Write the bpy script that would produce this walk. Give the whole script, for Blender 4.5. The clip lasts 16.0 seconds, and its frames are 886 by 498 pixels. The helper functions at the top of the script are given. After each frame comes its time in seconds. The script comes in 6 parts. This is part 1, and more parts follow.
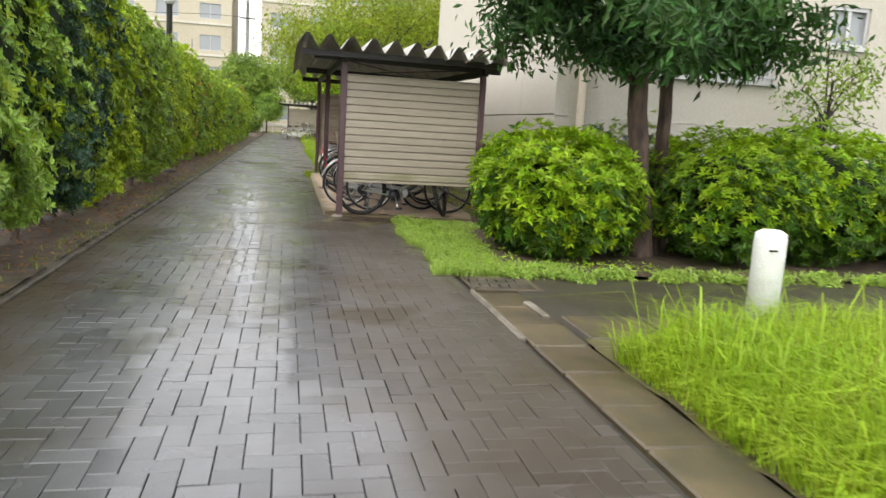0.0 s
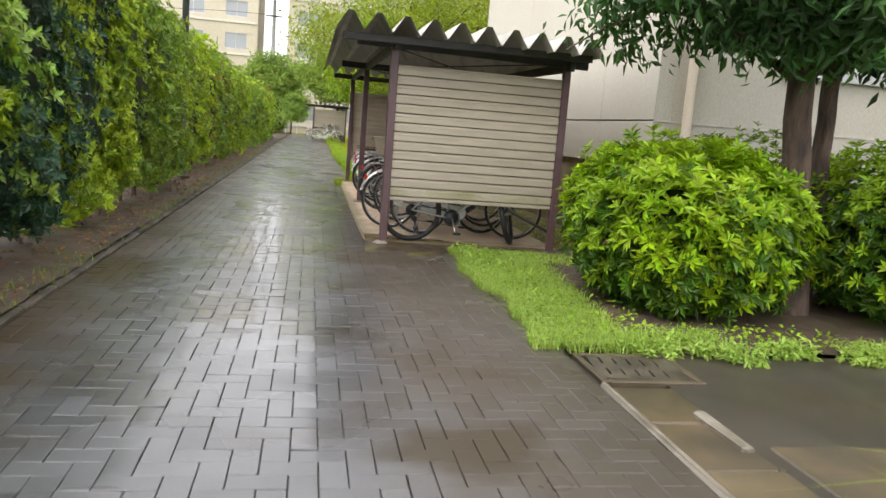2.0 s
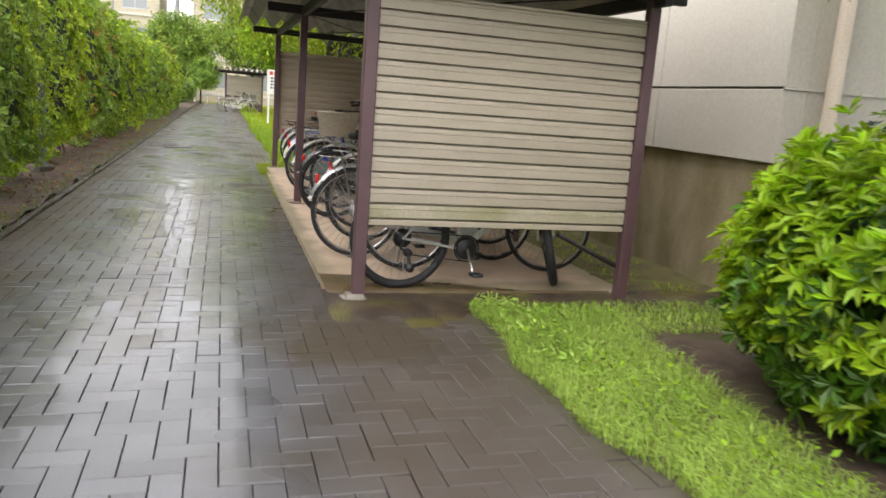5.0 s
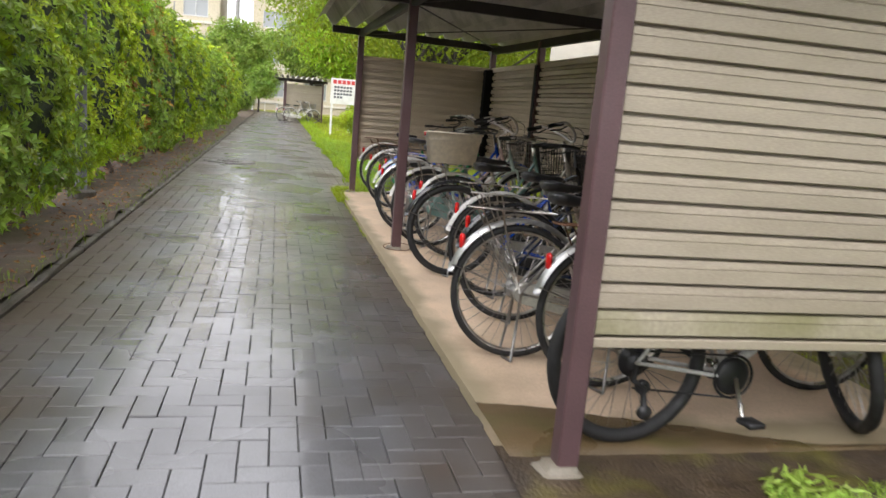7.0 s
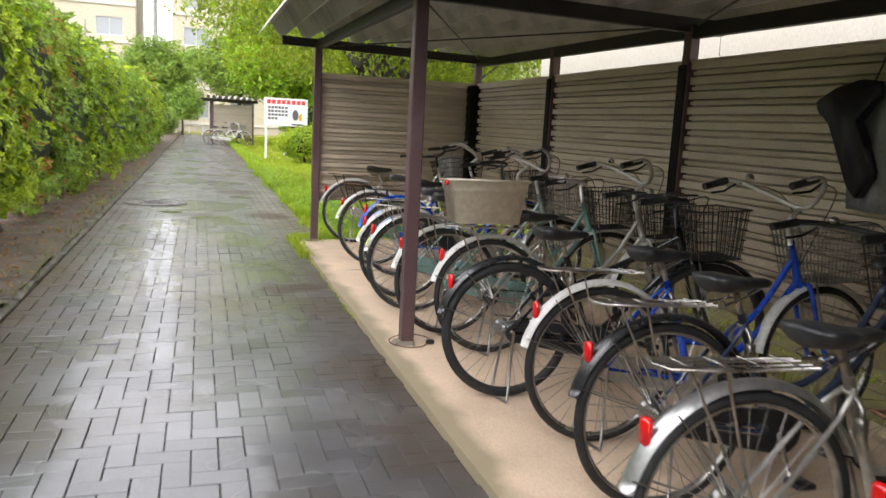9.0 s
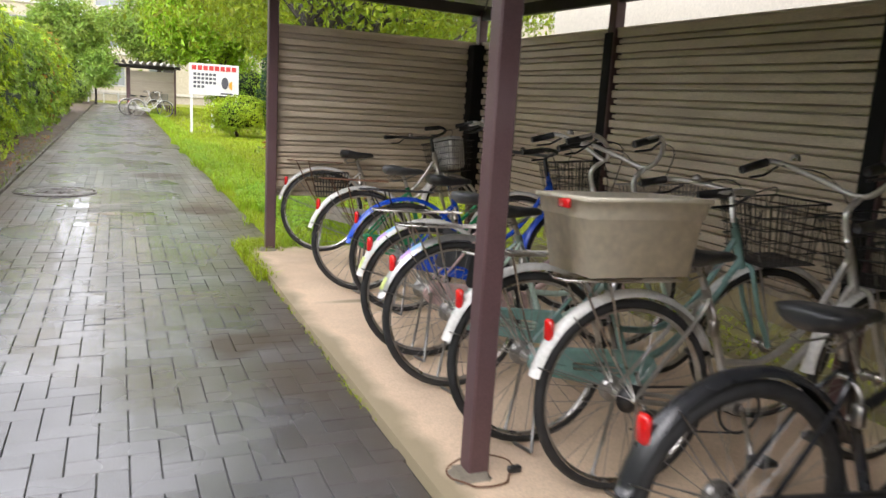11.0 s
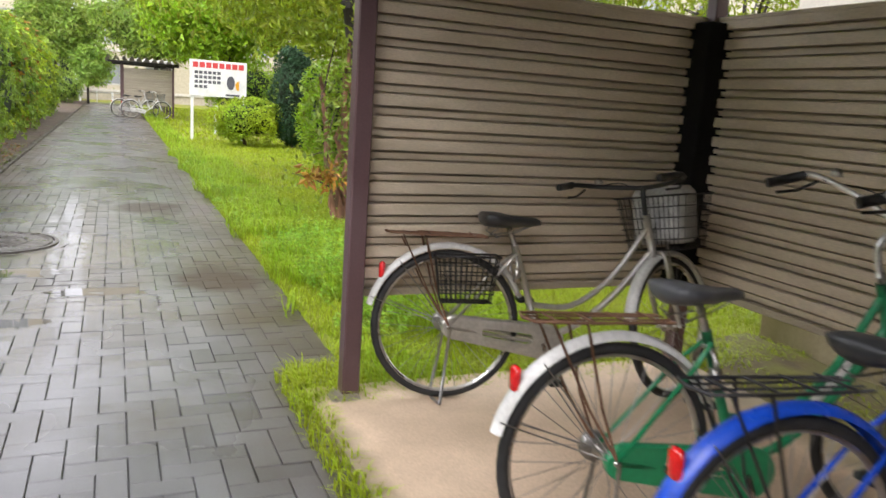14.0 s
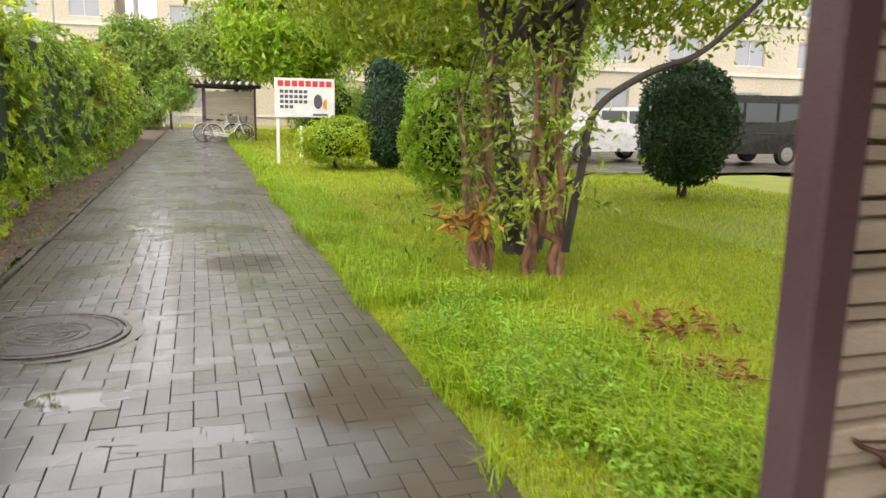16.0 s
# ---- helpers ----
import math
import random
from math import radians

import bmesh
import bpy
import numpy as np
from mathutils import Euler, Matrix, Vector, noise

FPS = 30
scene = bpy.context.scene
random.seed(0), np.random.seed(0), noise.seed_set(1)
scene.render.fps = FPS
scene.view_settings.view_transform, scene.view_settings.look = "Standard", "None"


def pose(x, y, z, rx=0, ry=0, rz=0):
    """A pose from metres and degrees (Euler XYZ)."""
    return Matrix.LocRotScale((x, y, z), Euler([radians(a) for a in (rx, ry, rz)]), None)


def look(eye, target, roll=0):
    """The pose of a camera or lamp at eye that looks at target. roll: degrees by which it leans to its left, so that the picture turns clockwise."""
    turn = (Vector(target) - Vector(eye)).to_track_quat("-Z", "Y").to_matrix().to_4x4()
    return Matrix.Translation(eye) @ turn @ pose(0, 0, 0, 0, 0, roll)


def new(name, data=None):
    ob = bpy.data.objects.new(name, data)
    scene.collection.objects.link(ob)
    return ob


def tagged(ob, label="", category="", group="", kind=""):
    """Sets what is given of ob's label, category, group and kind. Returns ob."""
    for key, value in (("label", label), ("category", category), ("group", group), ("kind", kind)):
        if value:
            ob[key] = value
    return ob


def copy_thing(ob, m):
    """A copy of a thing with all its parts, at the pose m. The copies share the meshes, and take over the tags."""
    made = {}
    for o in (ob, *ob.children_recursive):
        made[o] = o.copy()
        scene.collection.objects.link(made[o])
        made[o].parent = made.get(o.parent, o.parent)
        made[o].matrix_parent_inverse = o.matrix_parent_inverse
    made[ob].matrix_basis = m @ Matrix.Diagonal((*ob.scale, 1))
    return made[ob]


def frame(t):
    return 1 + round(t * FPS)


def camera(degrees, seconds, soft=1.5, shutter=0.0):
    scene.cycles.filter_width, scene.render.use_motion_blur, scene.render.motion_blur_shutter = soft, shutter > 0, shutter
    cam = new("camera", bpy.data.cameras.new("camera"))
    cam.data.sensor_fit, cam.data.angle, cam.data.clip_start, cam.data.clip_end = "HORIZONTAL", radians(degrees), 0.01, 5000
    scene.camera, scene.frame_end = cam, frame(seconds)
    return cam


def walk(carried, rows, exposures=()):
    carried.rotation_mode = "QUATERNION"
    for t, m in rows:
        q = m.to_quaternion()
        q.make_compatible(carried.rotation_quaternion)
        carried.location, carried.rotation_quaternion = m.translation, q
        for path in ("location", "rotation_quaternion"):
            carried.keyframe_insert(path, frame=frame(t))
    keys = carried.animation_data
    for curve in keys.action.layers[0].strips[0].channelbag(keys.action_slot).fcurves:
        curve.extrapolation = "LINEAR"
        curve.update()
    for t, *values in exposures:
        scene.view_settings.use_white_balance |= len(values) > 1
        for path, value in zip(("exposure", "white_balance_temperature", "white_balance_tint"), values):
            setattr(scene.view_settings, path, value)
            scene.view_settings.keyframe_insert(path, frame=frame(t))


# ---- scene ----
cam = camera(61.1, 16.0, 1.5, 0.4)
PATH = [
    (0, (0.021, -0.607, 1.235), (0.435, 1.324, 0.917), 3.5),
    (0.5, (0.0, -0.101, 1.237), (0.369, 1.84, 0.927), 4.0),
    (1, (0.012, 0.43, 1.212), (0.349, 2.376, 0.9), 4.5),
    (1.5, (-0.068, 0.938, 1.21), (0.226, 2.891, 0.893), 4.5),
    (2, (-0.087, 1.432, 1.226), (0.275, 3.374, 0.914), 4.6),
    (2.5, (-0.107, 1.941, 1.251), (0.274, 3.878, 0.93), 4.1),
    (3, (-0.098, 2.467, 1.241), (0.39, 4.38, 0.918), 4.0),
    (3.5, (-0.048, 3.015, 1.221), (0.537, 4.896, 0.877), 4.0),
    (6, (-0.239, 5.772, 1.229), (0.279, 7.666, 0.846), 5.3),
    (6.5, (-0.312, 6.296, 1.222), (0.14, 8.207, 0.847), 5.3),
    (7, (-0.335, 6.813, 1.229), (0.112, 8.728, 0.865), 5.0),
    (7.5, (-0.393, 7.314, 1.27), (0.009, 9.242, 0.92), 3.9),
    (8, (-0.483, 7.805, 1.314), (-0.036, 9.728, 0.997), 3.3),
    (10.5, (-0.482, 10.331, 1.335), (0.307, 12.133, 0.977), 3.6),
    (11, (-0.427, 10.851, 1.307), (0.362, 12.648, 0.924), 3.5),
    (11.5, (-0.434, 11.36, 1.321), (0.293, 13.185, 0.945), 2.8),
    (12, (-0.433, 11.873, 1.344), (0.331, 13.684, 0.975), 3.3),
    (12.5, (-0.373, 12.436, 1.343), (0.413, 14.235, 0.963), 3.2),
    (13, (-0.348, 12.959, 1.342), (0.474, 14.739, 0.949), 3.4),
    (13.5, (-0.242, 13.441, 1.303), (0.648, 15.188, 0.904), 4.1),
    (14, (-0.233, 13.932, 1.331), (0.564, 15.727, 0.951), 4.0),
    (14.5, (-0.218, 14.431, 1.354), (0.566, 16.232, 0.978), 3.8),
    (15, (-0.18, 14.989, 1.342), (0.548, 16.813, 0.961), 2.7),
    (15.5, (-0.264, 15.521, 1.34), (0.368, 17.385, 0.982), 1.9),
    (16, (-0.25, 16.013, 1.34), (0.362, 17.882, 0.975), 1.2),
]
walk(cam, [(t, look(eye, target, roll)) for t, eye, target, roll in PATH],
     exposures=((0, 0.87, 6500, 12), (3.5, 1.05, 6550, 14), (7, 1.15, 6450, 15), (8, 1.3, 6400, 15), (10.5, 1.42, 6400, 16), (13.5, 1.28, 6400, 16), (15, 1.3, 6500, 17), (16, 1.13, 6800, 17)))

# ---- sky and sun: a bright, rainy, overcast day ----
world = bpy.data.worlds.new("overcast_sky")
scene.world = world
world.use_nodes = True
wn, wl = world.node_tree.nodes, world.node_tree.links
sky = wn.new("ShaderNodeTexSky")
sky.sky_type, sky.sun_disc = "NISHITA", False
sky.sun_elevation, sky.sun_rotation = radians(49), radians(220)
sky.air_density, sky.dust_density, sky.ozone_density = 1.0, 4.0, 1.0
pale = wn.new("ShaderNodeHueSaturation")
pale.inputs["Saturation"].default_value = 0.12
wl.new(sky.outputs[0], pale.inputs["Color"])
cloud = wn.new("ShaderNodeMix")
cloud.data_type = "RGBA"
cloud.inputs["Factor"].default_value = 0.8
cloud.inputs[7].default_value = (8.6, 8.8, 9.0, 1.0)
wl.new(pale.outputs[0], cloud.inputs[6])
wl.new(cloud.outputs[2], wn["Background"].inputs["Color"])
wn["Background"].inputs["Strength"].default_value = 0.15
sun = new("sun", bpy.data.lights.new("sun", "SUN"))
sun.data.energy, sun.data.angle, sun.data.color = 0.8, radians(55), (1.0, 0.97, 0.92)
sun.matrix_world = look((0, 0, 30), (17, 20, 0))

# ---- materials ----
def hexmix(a, b, f):
    return tuple(a[i] + (b[i] - a[i]) * f for i in range(3))


def mat(name, c1, c2=None, rough=0.6, rough2=None, scale=8.0, fine=90.0, bump=0.15, metal=0.0, spread=0.0, stain=None, stain_scale=1.2,
        stain_amount=0.5, spec=0.5, coat=0.0, coat_rough=0.15, through_light=0.0, stretch=(1, 1, 1), edge_dirt=None, spots=(), spot_dirt=None):
    """A surface with two scales of colour change, fine relief and, if wanted, stains and a change from piece to piece."""
    m = bpy.data.materials.new(name)
    m.use_nodes = True
    n, l = m.node_tree.nodes, m.node_tree.links
    b = n["Principled BSDF"]
    c2 = c2 or tuple(x * 0.7 for x in c1)
    geo = n.new("ShaderNodeNewGeometry")
    mapping = n.new("ShaderNodeMapping")
    mapping.inputs["Scale"].default_value = stretch
    l.new(geo.outputs["Position"], mapping.inputs["Vector"])

    def noisy(s, detail=4.0):
        t = n.new("ShaderNodeTexNoise")
        t.inputs["Scale"].default_value, t.inputs["Detail"].default_value = s, detail
        l.new(mapping.outputs[0], t.inputs["Vector"])
        return t.outputs["Fac"]

    def mixed(fac, a, bb):
        x = n.new("ShaderNodeMix")
        x.data_type = "RGBA"
        l.new(fac, x.inputs["Factor"])
        for socket, v in (("A", a), ("B", bb)):
            s = [i for i in x.inputs if i.name == socket and i.type == "RGBA"][0]
            if isinstance(v, tuple):
                s.default_value = (*v, 1)
            else:
                l.new(v, s)
        return [o for o in x.outputs if o.type == "RGBA"][0]

    def ramp(fac, lo, hi):
        r = n.new("ShaderNodeMapRange")
        r.inputs["From Min"].default_value, r.inputs["From Max"].default_value = lo, hi
        l.new(fac, r.inputs["Value"])
        return r

    big, small = noisy(scale), noisy(fine, 2.0)
    col = mixed(ramp(big, 0.35, 0.65).outputs[0], c1, c2)
    grain = n.new("ShaderNodeHueSaturation")
    l.new(col, grain.inputs["Color"])
    g = ramp(small, 0.25, 0.75)
    g.inputs["To Min"].default_value, g.inputs["To Max"].default_value = 0.86, 1.14
    l.new(g.outputs[0], grain.inputs["Value"])
    col = grain.outputs[0]
    if spread:
        info = n.new("ShaderNodeObjectInfo")
        add = n.new("ShaderNodeMath")
        l.new(info.outputs["Random"], add.inputs[0]), l.new(geo.outputs["Random Per Island"], add.inputs[1])
        fr = n.new("ShaderNodeMath")
        fr.operation = "FRACT"
        l.new(add.outputs[0], fr.inputs[0])
        v = n.new("ShaderNodeMapRange")
        v.inputs["To Min"].default_value, v.inputs["To Max"].default_value = 1 - spread, 1 + spread
        l.new(fr.outputs[0], v.inputs["Value"])
        h = n.new("ShaderNodeMapRange")
        h.inputs["To Min"].default_value, h.inputs["To Max"].default_value = 0.5 - 0.035 * spread, 0.5 + 0.035 * spread
        l.new(fr.outputs[0], h.inputs["Value"])
        vary = n.new("ShaderNodeHueSaturation")
        l.new(col, vary.inputs["Color"]), l.new(v.outputs[0], vary.inputs["Value"]), l.new(h.outputs[0], vary.inputs["Hue"])
        col = vary.outputs[0]
    if stain:
        r = ramp(noisy(stain_scale, 6.0), 0.5, 0.7)
        r.inputs["To Max"].default_value = stain_amount
        col = mixed(r.outputs[0], col, stain)
    dirt = []
    if edge_dirt:
        axis = n.new("ShaderNodeSeparateXYZ")
        l.new(geo.outputs["Position"], axis.inputs[0])
        wobble = n.new("ShaderNodeMath")
        wobble.operation, wobble.inputs[1].default_value = "MULTIPLY_ADD", 1.1
        l.new(noisy(1.7, 6.0), wobble.inputs[0]), l.new(axis.outputs["X"], wobble.inputs[2])
        for lo, hi, most in ((-0.50, -1.00, 0.9), (0.62, 1.15, 0.62)):
            r = ramp(wobble.outputs[0], lo, hi)
            r.inputs["To Max"].default_value = most
            dirt.append((r.outputs[0], 0.16))
            col = mixed(r.outputs[0], col, edge_dirt)
    for sx, sy, rx, ry in spots:
        d = n.new("ShaderNodeMapping")
        d.vector_type = "TEXTURE"
        d.inputs["Location"].default_value, d.inputs["Scale"].default_value = (sx, sy, 0), (rx, ry, 1)
        l.new(geo.outputs["Position"], d.inputs["Vector"])
        far = n.new("ShaderNodeVectorMath")
        far.operation = "LENGTH"
        l.new(d.outputs[0], far.inputs[0])
        ragged = n.new("ShaderNodeMath")
        ragged.operation, ragged.inputs[1].default_value = "MULTIPLY_ADD", 1.4
        l.new(noisy(3.0, 6.0), ragged.inputs[0]), l.new(far.outputs["Value"], ragged.inputs[2])
        r = ramp(ragged.outputs[0], 1.75, 1.2)
        r.inputs["To Max"].default_value = 0.9
        if edge_dirt:
            dirt.append((r.outputs[0], 0.34))
        col = mixed(r.outputs[0], col, spot_dirt or edge_dirt)
    l.new(col, b.inputs["Base Color"])
    if rough2 is not None:
        r = ramp(noisy(scale * 0.6, 3.0), 0.35, 0.65)
        r.inputs["To Min"].default_value, r.inputs["To Max"].default_value = rough, rough2
        wet = r.outputs[0]
        clean = None
        for d, dull in dirt:
            most = n.new("ShaderNodeMath")
            most.operation, most.inputs[1].default_value = "MULTIPLY_ADD", dull
            l.new(d, most.inputs[0]), l.new(wet, most.inputs[2])
            wet = most.outputs[0]
            left = n.new("ShaderNodeMath")
            left.operation, left.inputs[0].default_value = "SUBTRACT", 1.0
            l.new(d, left.inputs[1])
            if clean is None:
                clean = left.outputs[0]
            else:
                both = n.new("ShaderNodeMath")
                both.operation = "MULTIPLY"
                l.new(clean, both.inputs[0]), l.new(left.outputs[0], both.inputs[1])
                clean = both.outputs[0]
        l.new(wet, b.inputs["Roughness"])
    else:
        b.inputs["Roughness"].default_value = rough
    b.inputs["Metallic"].default_value, b.inputs["Specular IOR Level"].default_value = metal, spec
    b.inputs["Coat Weight"].default_value = coat
    if dirt:
        film = n.new("ShaderNodeMath")
        film.operation, film.inputs[1].default_value = "MULTIPLY", coat
        l.new(clean, film.inputs[0]), l.new(film.outputs[0], b.inputs["Coat Weight"])
    b.inputs["Coat Roughness"].default_value = coat_rough
    if bump:
        k = n.new("ShaderNodeBump")
        k.inputs["Strength"].default_value, k.inputs["Distance"].default_value = bump, 0.01
        l.new(small, k.inputs["Height"]), l.new(k.outputs[0], b.inputs["Normal"])
    if through_light:
        tr = n.new("ShaderNodeBsdfTranslucent")
        l.new(col, tr.inputs["Color"])
        mx = n.new("ShaderNodeMixShader")
        mx.inputs[0].default_value = through_light
        l.new(b.outputs[0], mx.inputs[1]), l.new(tr.outputs[0], mx.inputs[2])
        l.new(mx.outputs[0], n["Material Output"].inputs["Surface"])
    return m


def clear(name, tint, rough=0.02):
    m = bpy.data.materials.new(name)
    m.use_nodes = True
    b = m.node_tree.nodes["Principled BSDF"]
    b.inputs["Base Color"].default_value, b.inputs["Roughness"].default_value = (*tint, 1), rough
    b.inputs["Metallic"].default_value, b.inputs["Specular IOR Level"].default_value = 0.0, 0.8
    return m


def leafy(name, c1, c2, rough=0.45, light=0.35):
    return mat(name, c1, c2, rough=rough, scale=1.4, fine=40, bump=0.0, spread=0.38, through_light=light, spec=0.4)


M = dict(
    paver=mat("wet_concrete_paver", (0.122, 0.122, 0.128), (0.084, 0.083, 0.086), 0.17, 0.38, scale=1.6, fine=160, bump=0.10, spread=0.22, stain=(0.060, 0.047, 0.032), stain_scale=1.1, stain_amount=0.75, coat=0.35, coat_rough=0.08, edge_dirt=(0.068, 0.046, 0.026),
              spots=((0.42, 19.32, 0.34, 0.50), (0.62, 4.15, 0.42, 0.30), (0.15, 14.75, 0.30, 0.28), (0.55, 8.35, 0.55, 0.5), (0.10, 22.6, 0.4, 0.5)), spot_dirt=(0.050, 0.036, 0.017)),
    joint=mat("wet_joint_sand", (0.042, 0.037, 0.030), (0.024, 0.022, 0.018), 0.5, scale=6, bump=0.4),
    kerb=mat("mossy_kerb_concrete", (0.10, 0.082, 0.058), (0.045, 0.038, 0.025), 0.45, 0.7, scale=5, fine=120, bump=0.5, stain=(0.03, 0.035, 0.012), stain_scale=3),
    pale_kerb=mat("pale_kerb_concrete", (0.26, 0.23, 0.185), (0.16, 0.14, 0.105), 0.4, 0.6, scale=6, bump=0.3),
    lid=mat("brown_wet_drain_lid", (0.135, 0.10, 0.058), (0.08, 0.064, 0.042), 0.3, 0.5, scale=3, fine=140, bump=0.3, spread=0.2, stain=(0.06, 0.055, 0.045), stain_scale=2.0),
    asphalt=mat("wet_asphalt", (0.066, 0.055, 0.042), (0.04, 0.034, 0.027), 0.3, 0.5, scale=2, fine=220, bump=0.5, stain=(0.085, 0.062, 0.038), stain_scale=1.0),
    slab=mat("tan_concrete_slab", (0.68, 0.52, 0.37), (0.58, 0.44, 0.315), 0.55, 0.8, scale=2.0, fine=110, bump=0.2, stain=(0.24, 0.18, 0.11), stain_scale=0.8, stain_amount=0.7,
             spots=((0.50, 12.6, 0.17, 6.0), (1.6, 9.3, 1.6, 0.25), (2.6, 13.0, 0.25, 6.0), (1.15, 15.3, 0.5, 0.05)), spot_dirt=(0.27, 0.225, 0.14)),
    moss=mat("mossy_soil", (0.13, 0.13, 0.03), (0.09, 0.07, 0.04), 0.9, scale=4, fine=60, bump=0.7, stain=(0.20, 0.17, 0.04), stain_scale=2.5),
    soil=mat("wet_soil", (0.115, 0.078, 0.052), (0.052, 0.036, 0.025), 0.75, scale=6, fine=70, bump=0.9, stain=(0.10, 0.11, 0.03), stain_scale=1.5),
    mud=mat("mossy_mud", (0.075, 0.052, 0.030), (0.040, 0.028, 0.018), 0.32, 0.7, scale=7, fine=70, bump=0.8, stain=(0.14, 0.13, 0.02), stain_scale=3.2, stain_amount=0.8),
    silt=mat("wet_silt", (0.125, 0.085, 0.042), (0.085, 0.060, 0.030), 0.2, 0.45, scale=5, fine=90, bump=0.25, stain=(0.12, 0.12, 0.03), stain_scale=2.5),
    lawn=mat("lawn_soil", (0.17, 0.23, 0.02), (0.23, 0.22, 0.03), 0.9, scale=1.0, fine=30, bump=0.6, stain=(0.36, 0.29, 0.04), stain_scale=0.6),
    ground=mat("far_ground", (0.10, 0.13, 0.04), (0.12, 0.11, 0.06), 0.95, scale=0.3, fine=5, bump=0.3),
    post=mat("maroon_painted_steel", (0.115, 0.062, 0.066), (0.095, 0.052, 0.056), 0.38, 0.5, scale=5, fine=150, bump=0.08, stain=(0.16, 0.105, 0.11), stain_scale=2.5, stain_amount=0.6),
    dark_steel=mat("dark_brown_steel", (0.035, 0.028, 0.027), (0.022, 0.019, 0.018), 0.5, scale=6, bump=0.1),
    siding=mat("beige_sheet_siding", (0.40, 0.345, 0.265), (0.36, 0.31, 0.235), 0.42, 0.55, scale=3, fine=60, bump=0.04, spread=0.06, stain=(0.38, 0.33, 0.22), stain_scale=1.0, stain_amount=0.3, stretch=(1, 1, 5)),
    # same sheet as outside, lightened: light missing under the roof put into the colour
    siding_lifted=mat("lightened_inner_siding", (0.62, 0.53, 0.405), (0.57, 0.48, 0.365), 0.45, 0.6, scale=3, fine=60, bump=0.04, spread=0.04, stain=(0.36, 0.30, 0.21), stain_scale=1.6, stretch=(1, 1, 5)),
    # colour of the deep shade at the shed's panel joints
    shade_black=mat("near_black_shade", (0.010, 0.010, 0.011), (0.006, 0.006, 0.006), 0.7, scale=6, bump=0.1, spec=0.2),
    siding_moss=mat("moss_stained_siding", (0.39, 0.345, 0.255), (0.34, 0.31, 0.20), 0.5, scale=2.2, fine=60, bump=0.1, stain=(0.13, 0.13, 0.015), stain_scale=0.9, stain_amount=0.95),
    roof=mat("grey_folded_roof_sheet", (0.50, 0.48, 0.43), (0.42, 0.40, 0.35), 0.45, 0.6, scale=2, fine=50, bump=0.06, stain=(0.14, 0.12, 0.09), stain_scale=2.0),
    wall=mat("cream_render", (0.55, 0.515, 0.435), (0.51, 0.475, 0.40), 0.75, scale=0.7, fine=130, bump=0.12, stain=(0.52, 0.47, 0.38), stain_scale=0.5, stain_amount=0.4, stretch=(1, 1, 0.35)),
    plinth=mat("stained_plinth_concrete", (0.42, 0.35, 0.23), (0.21, 0.17, 0.085), 0.7, scale=2.0, fine=90, bump=0.25, stain=(0.13, 0.11, 0.03), stain_scale=1.3, stain_amount=0.9, stretch=(1, 1, 0.5)),
    far_wall=mat("pale_yellow_facade", (0.52, 0.465, 0.35), (0.48, 0.43, 0.325), 0.8, scale=0.2, fine=8, bump=0.0, stain=(0.66, 0.60, 0.48), stain_scale=0.15, stain_amount=0.5),
    far_band=mat("cream_slab_edge", (0.62, 0.59, 0.52), (0.56, 0.53, 0.47), 0.8, scale=0.4, fine=8, bump=0.0),
    glass=clear("window_glass", (0.10, 0.12, 0.13), 0.05),
    far_glass=clear("pale_curtained_glass", (0.30, 0.32, 0.33), 0.15),
    alu=mat("aluminium_frame", (0.55, 0.55, 0.54), (0.5, 0.5, 0.49), 0.4, scale=5, bump=0.0, metal=0.6),
    white=mat("white_painted_metal", (0.80, 0.80, 0.78), (0.74, 0.74, 0.71), 0.35, 0.5, scale=4, fine=90, bump=0.04, stain=(0.55, 0.55, 0.48), stain_scale=3, stain_amount=0.5),
    iron=mat("cast_iron_cover", (0.10, 0.088, 0.078), (0.075, 0.066, 0.06), 0.22, 0.4, scale=12, fine=120, bump=0.3, metal=0.3),
    bark=mat("rough_bark", (0.14, 0.092, 0.068), (0.045, 0.031, 0.025), 0.85, scale=14, fine=80, bump=1.0, stretch=(1, 1, 0.25)),
    dark_bark=mat("wet_dark_bark", (0.05, 0.038, 0.03), (0.025, 0.02, 0.017), 0.7, scale=14, fine=80, bump=1.0, stretch=(1, 1, 0.25)),
    red_bark=mat("peeling_reddish_bark", (0.33, 0.165, 0.10), (0.10, 0.052, 0.034), 0.85, scale=16, fine=70, bump=1.0, stretch=(1, 1, 0.2)),
    # near-black green: the shade deep inside a shrub, put into the colour
    inner=mat("dark_inner_shade", (0.020, 0.038, 0.010), (0.009, 0.017, 0.005), 0.9, scale=3, bump=0.5),
    leaf_dark=leafy("dark_green_leaf", (0.045, 0.110, 0.050), (0.026, 0.068, 0.034), 0.3, 0.18),
    leaf_mid=leafy("mid_green_leaf", (0.28, 0.38, 0.050), (0.155, 0.26, 0.038), 0.4, 0.3),
    leaf_bright=leafy("bright_green_leaf", (0.34, 0.49, 0.022), (0.22, 0.38, 0.019), 0.4, 0.35),
    leaf_yellow=leafy("yellow_green_leaf", (0.31, 0.37, 0.020), (0.17, 0.25, 0.015), 0.45, 0.4),
    hedge_mid=leafy("hedge_green_leaf", (0.31, 0.42, 0.050), (0.16, 0.27, 0.036), 0.4, 0.32),
    hedge_bright=leafy("hedge_lime_leaf", (0.46, 0.56, 0.030), (0.28, 0.42, 0.024), 0.4, 0.36),
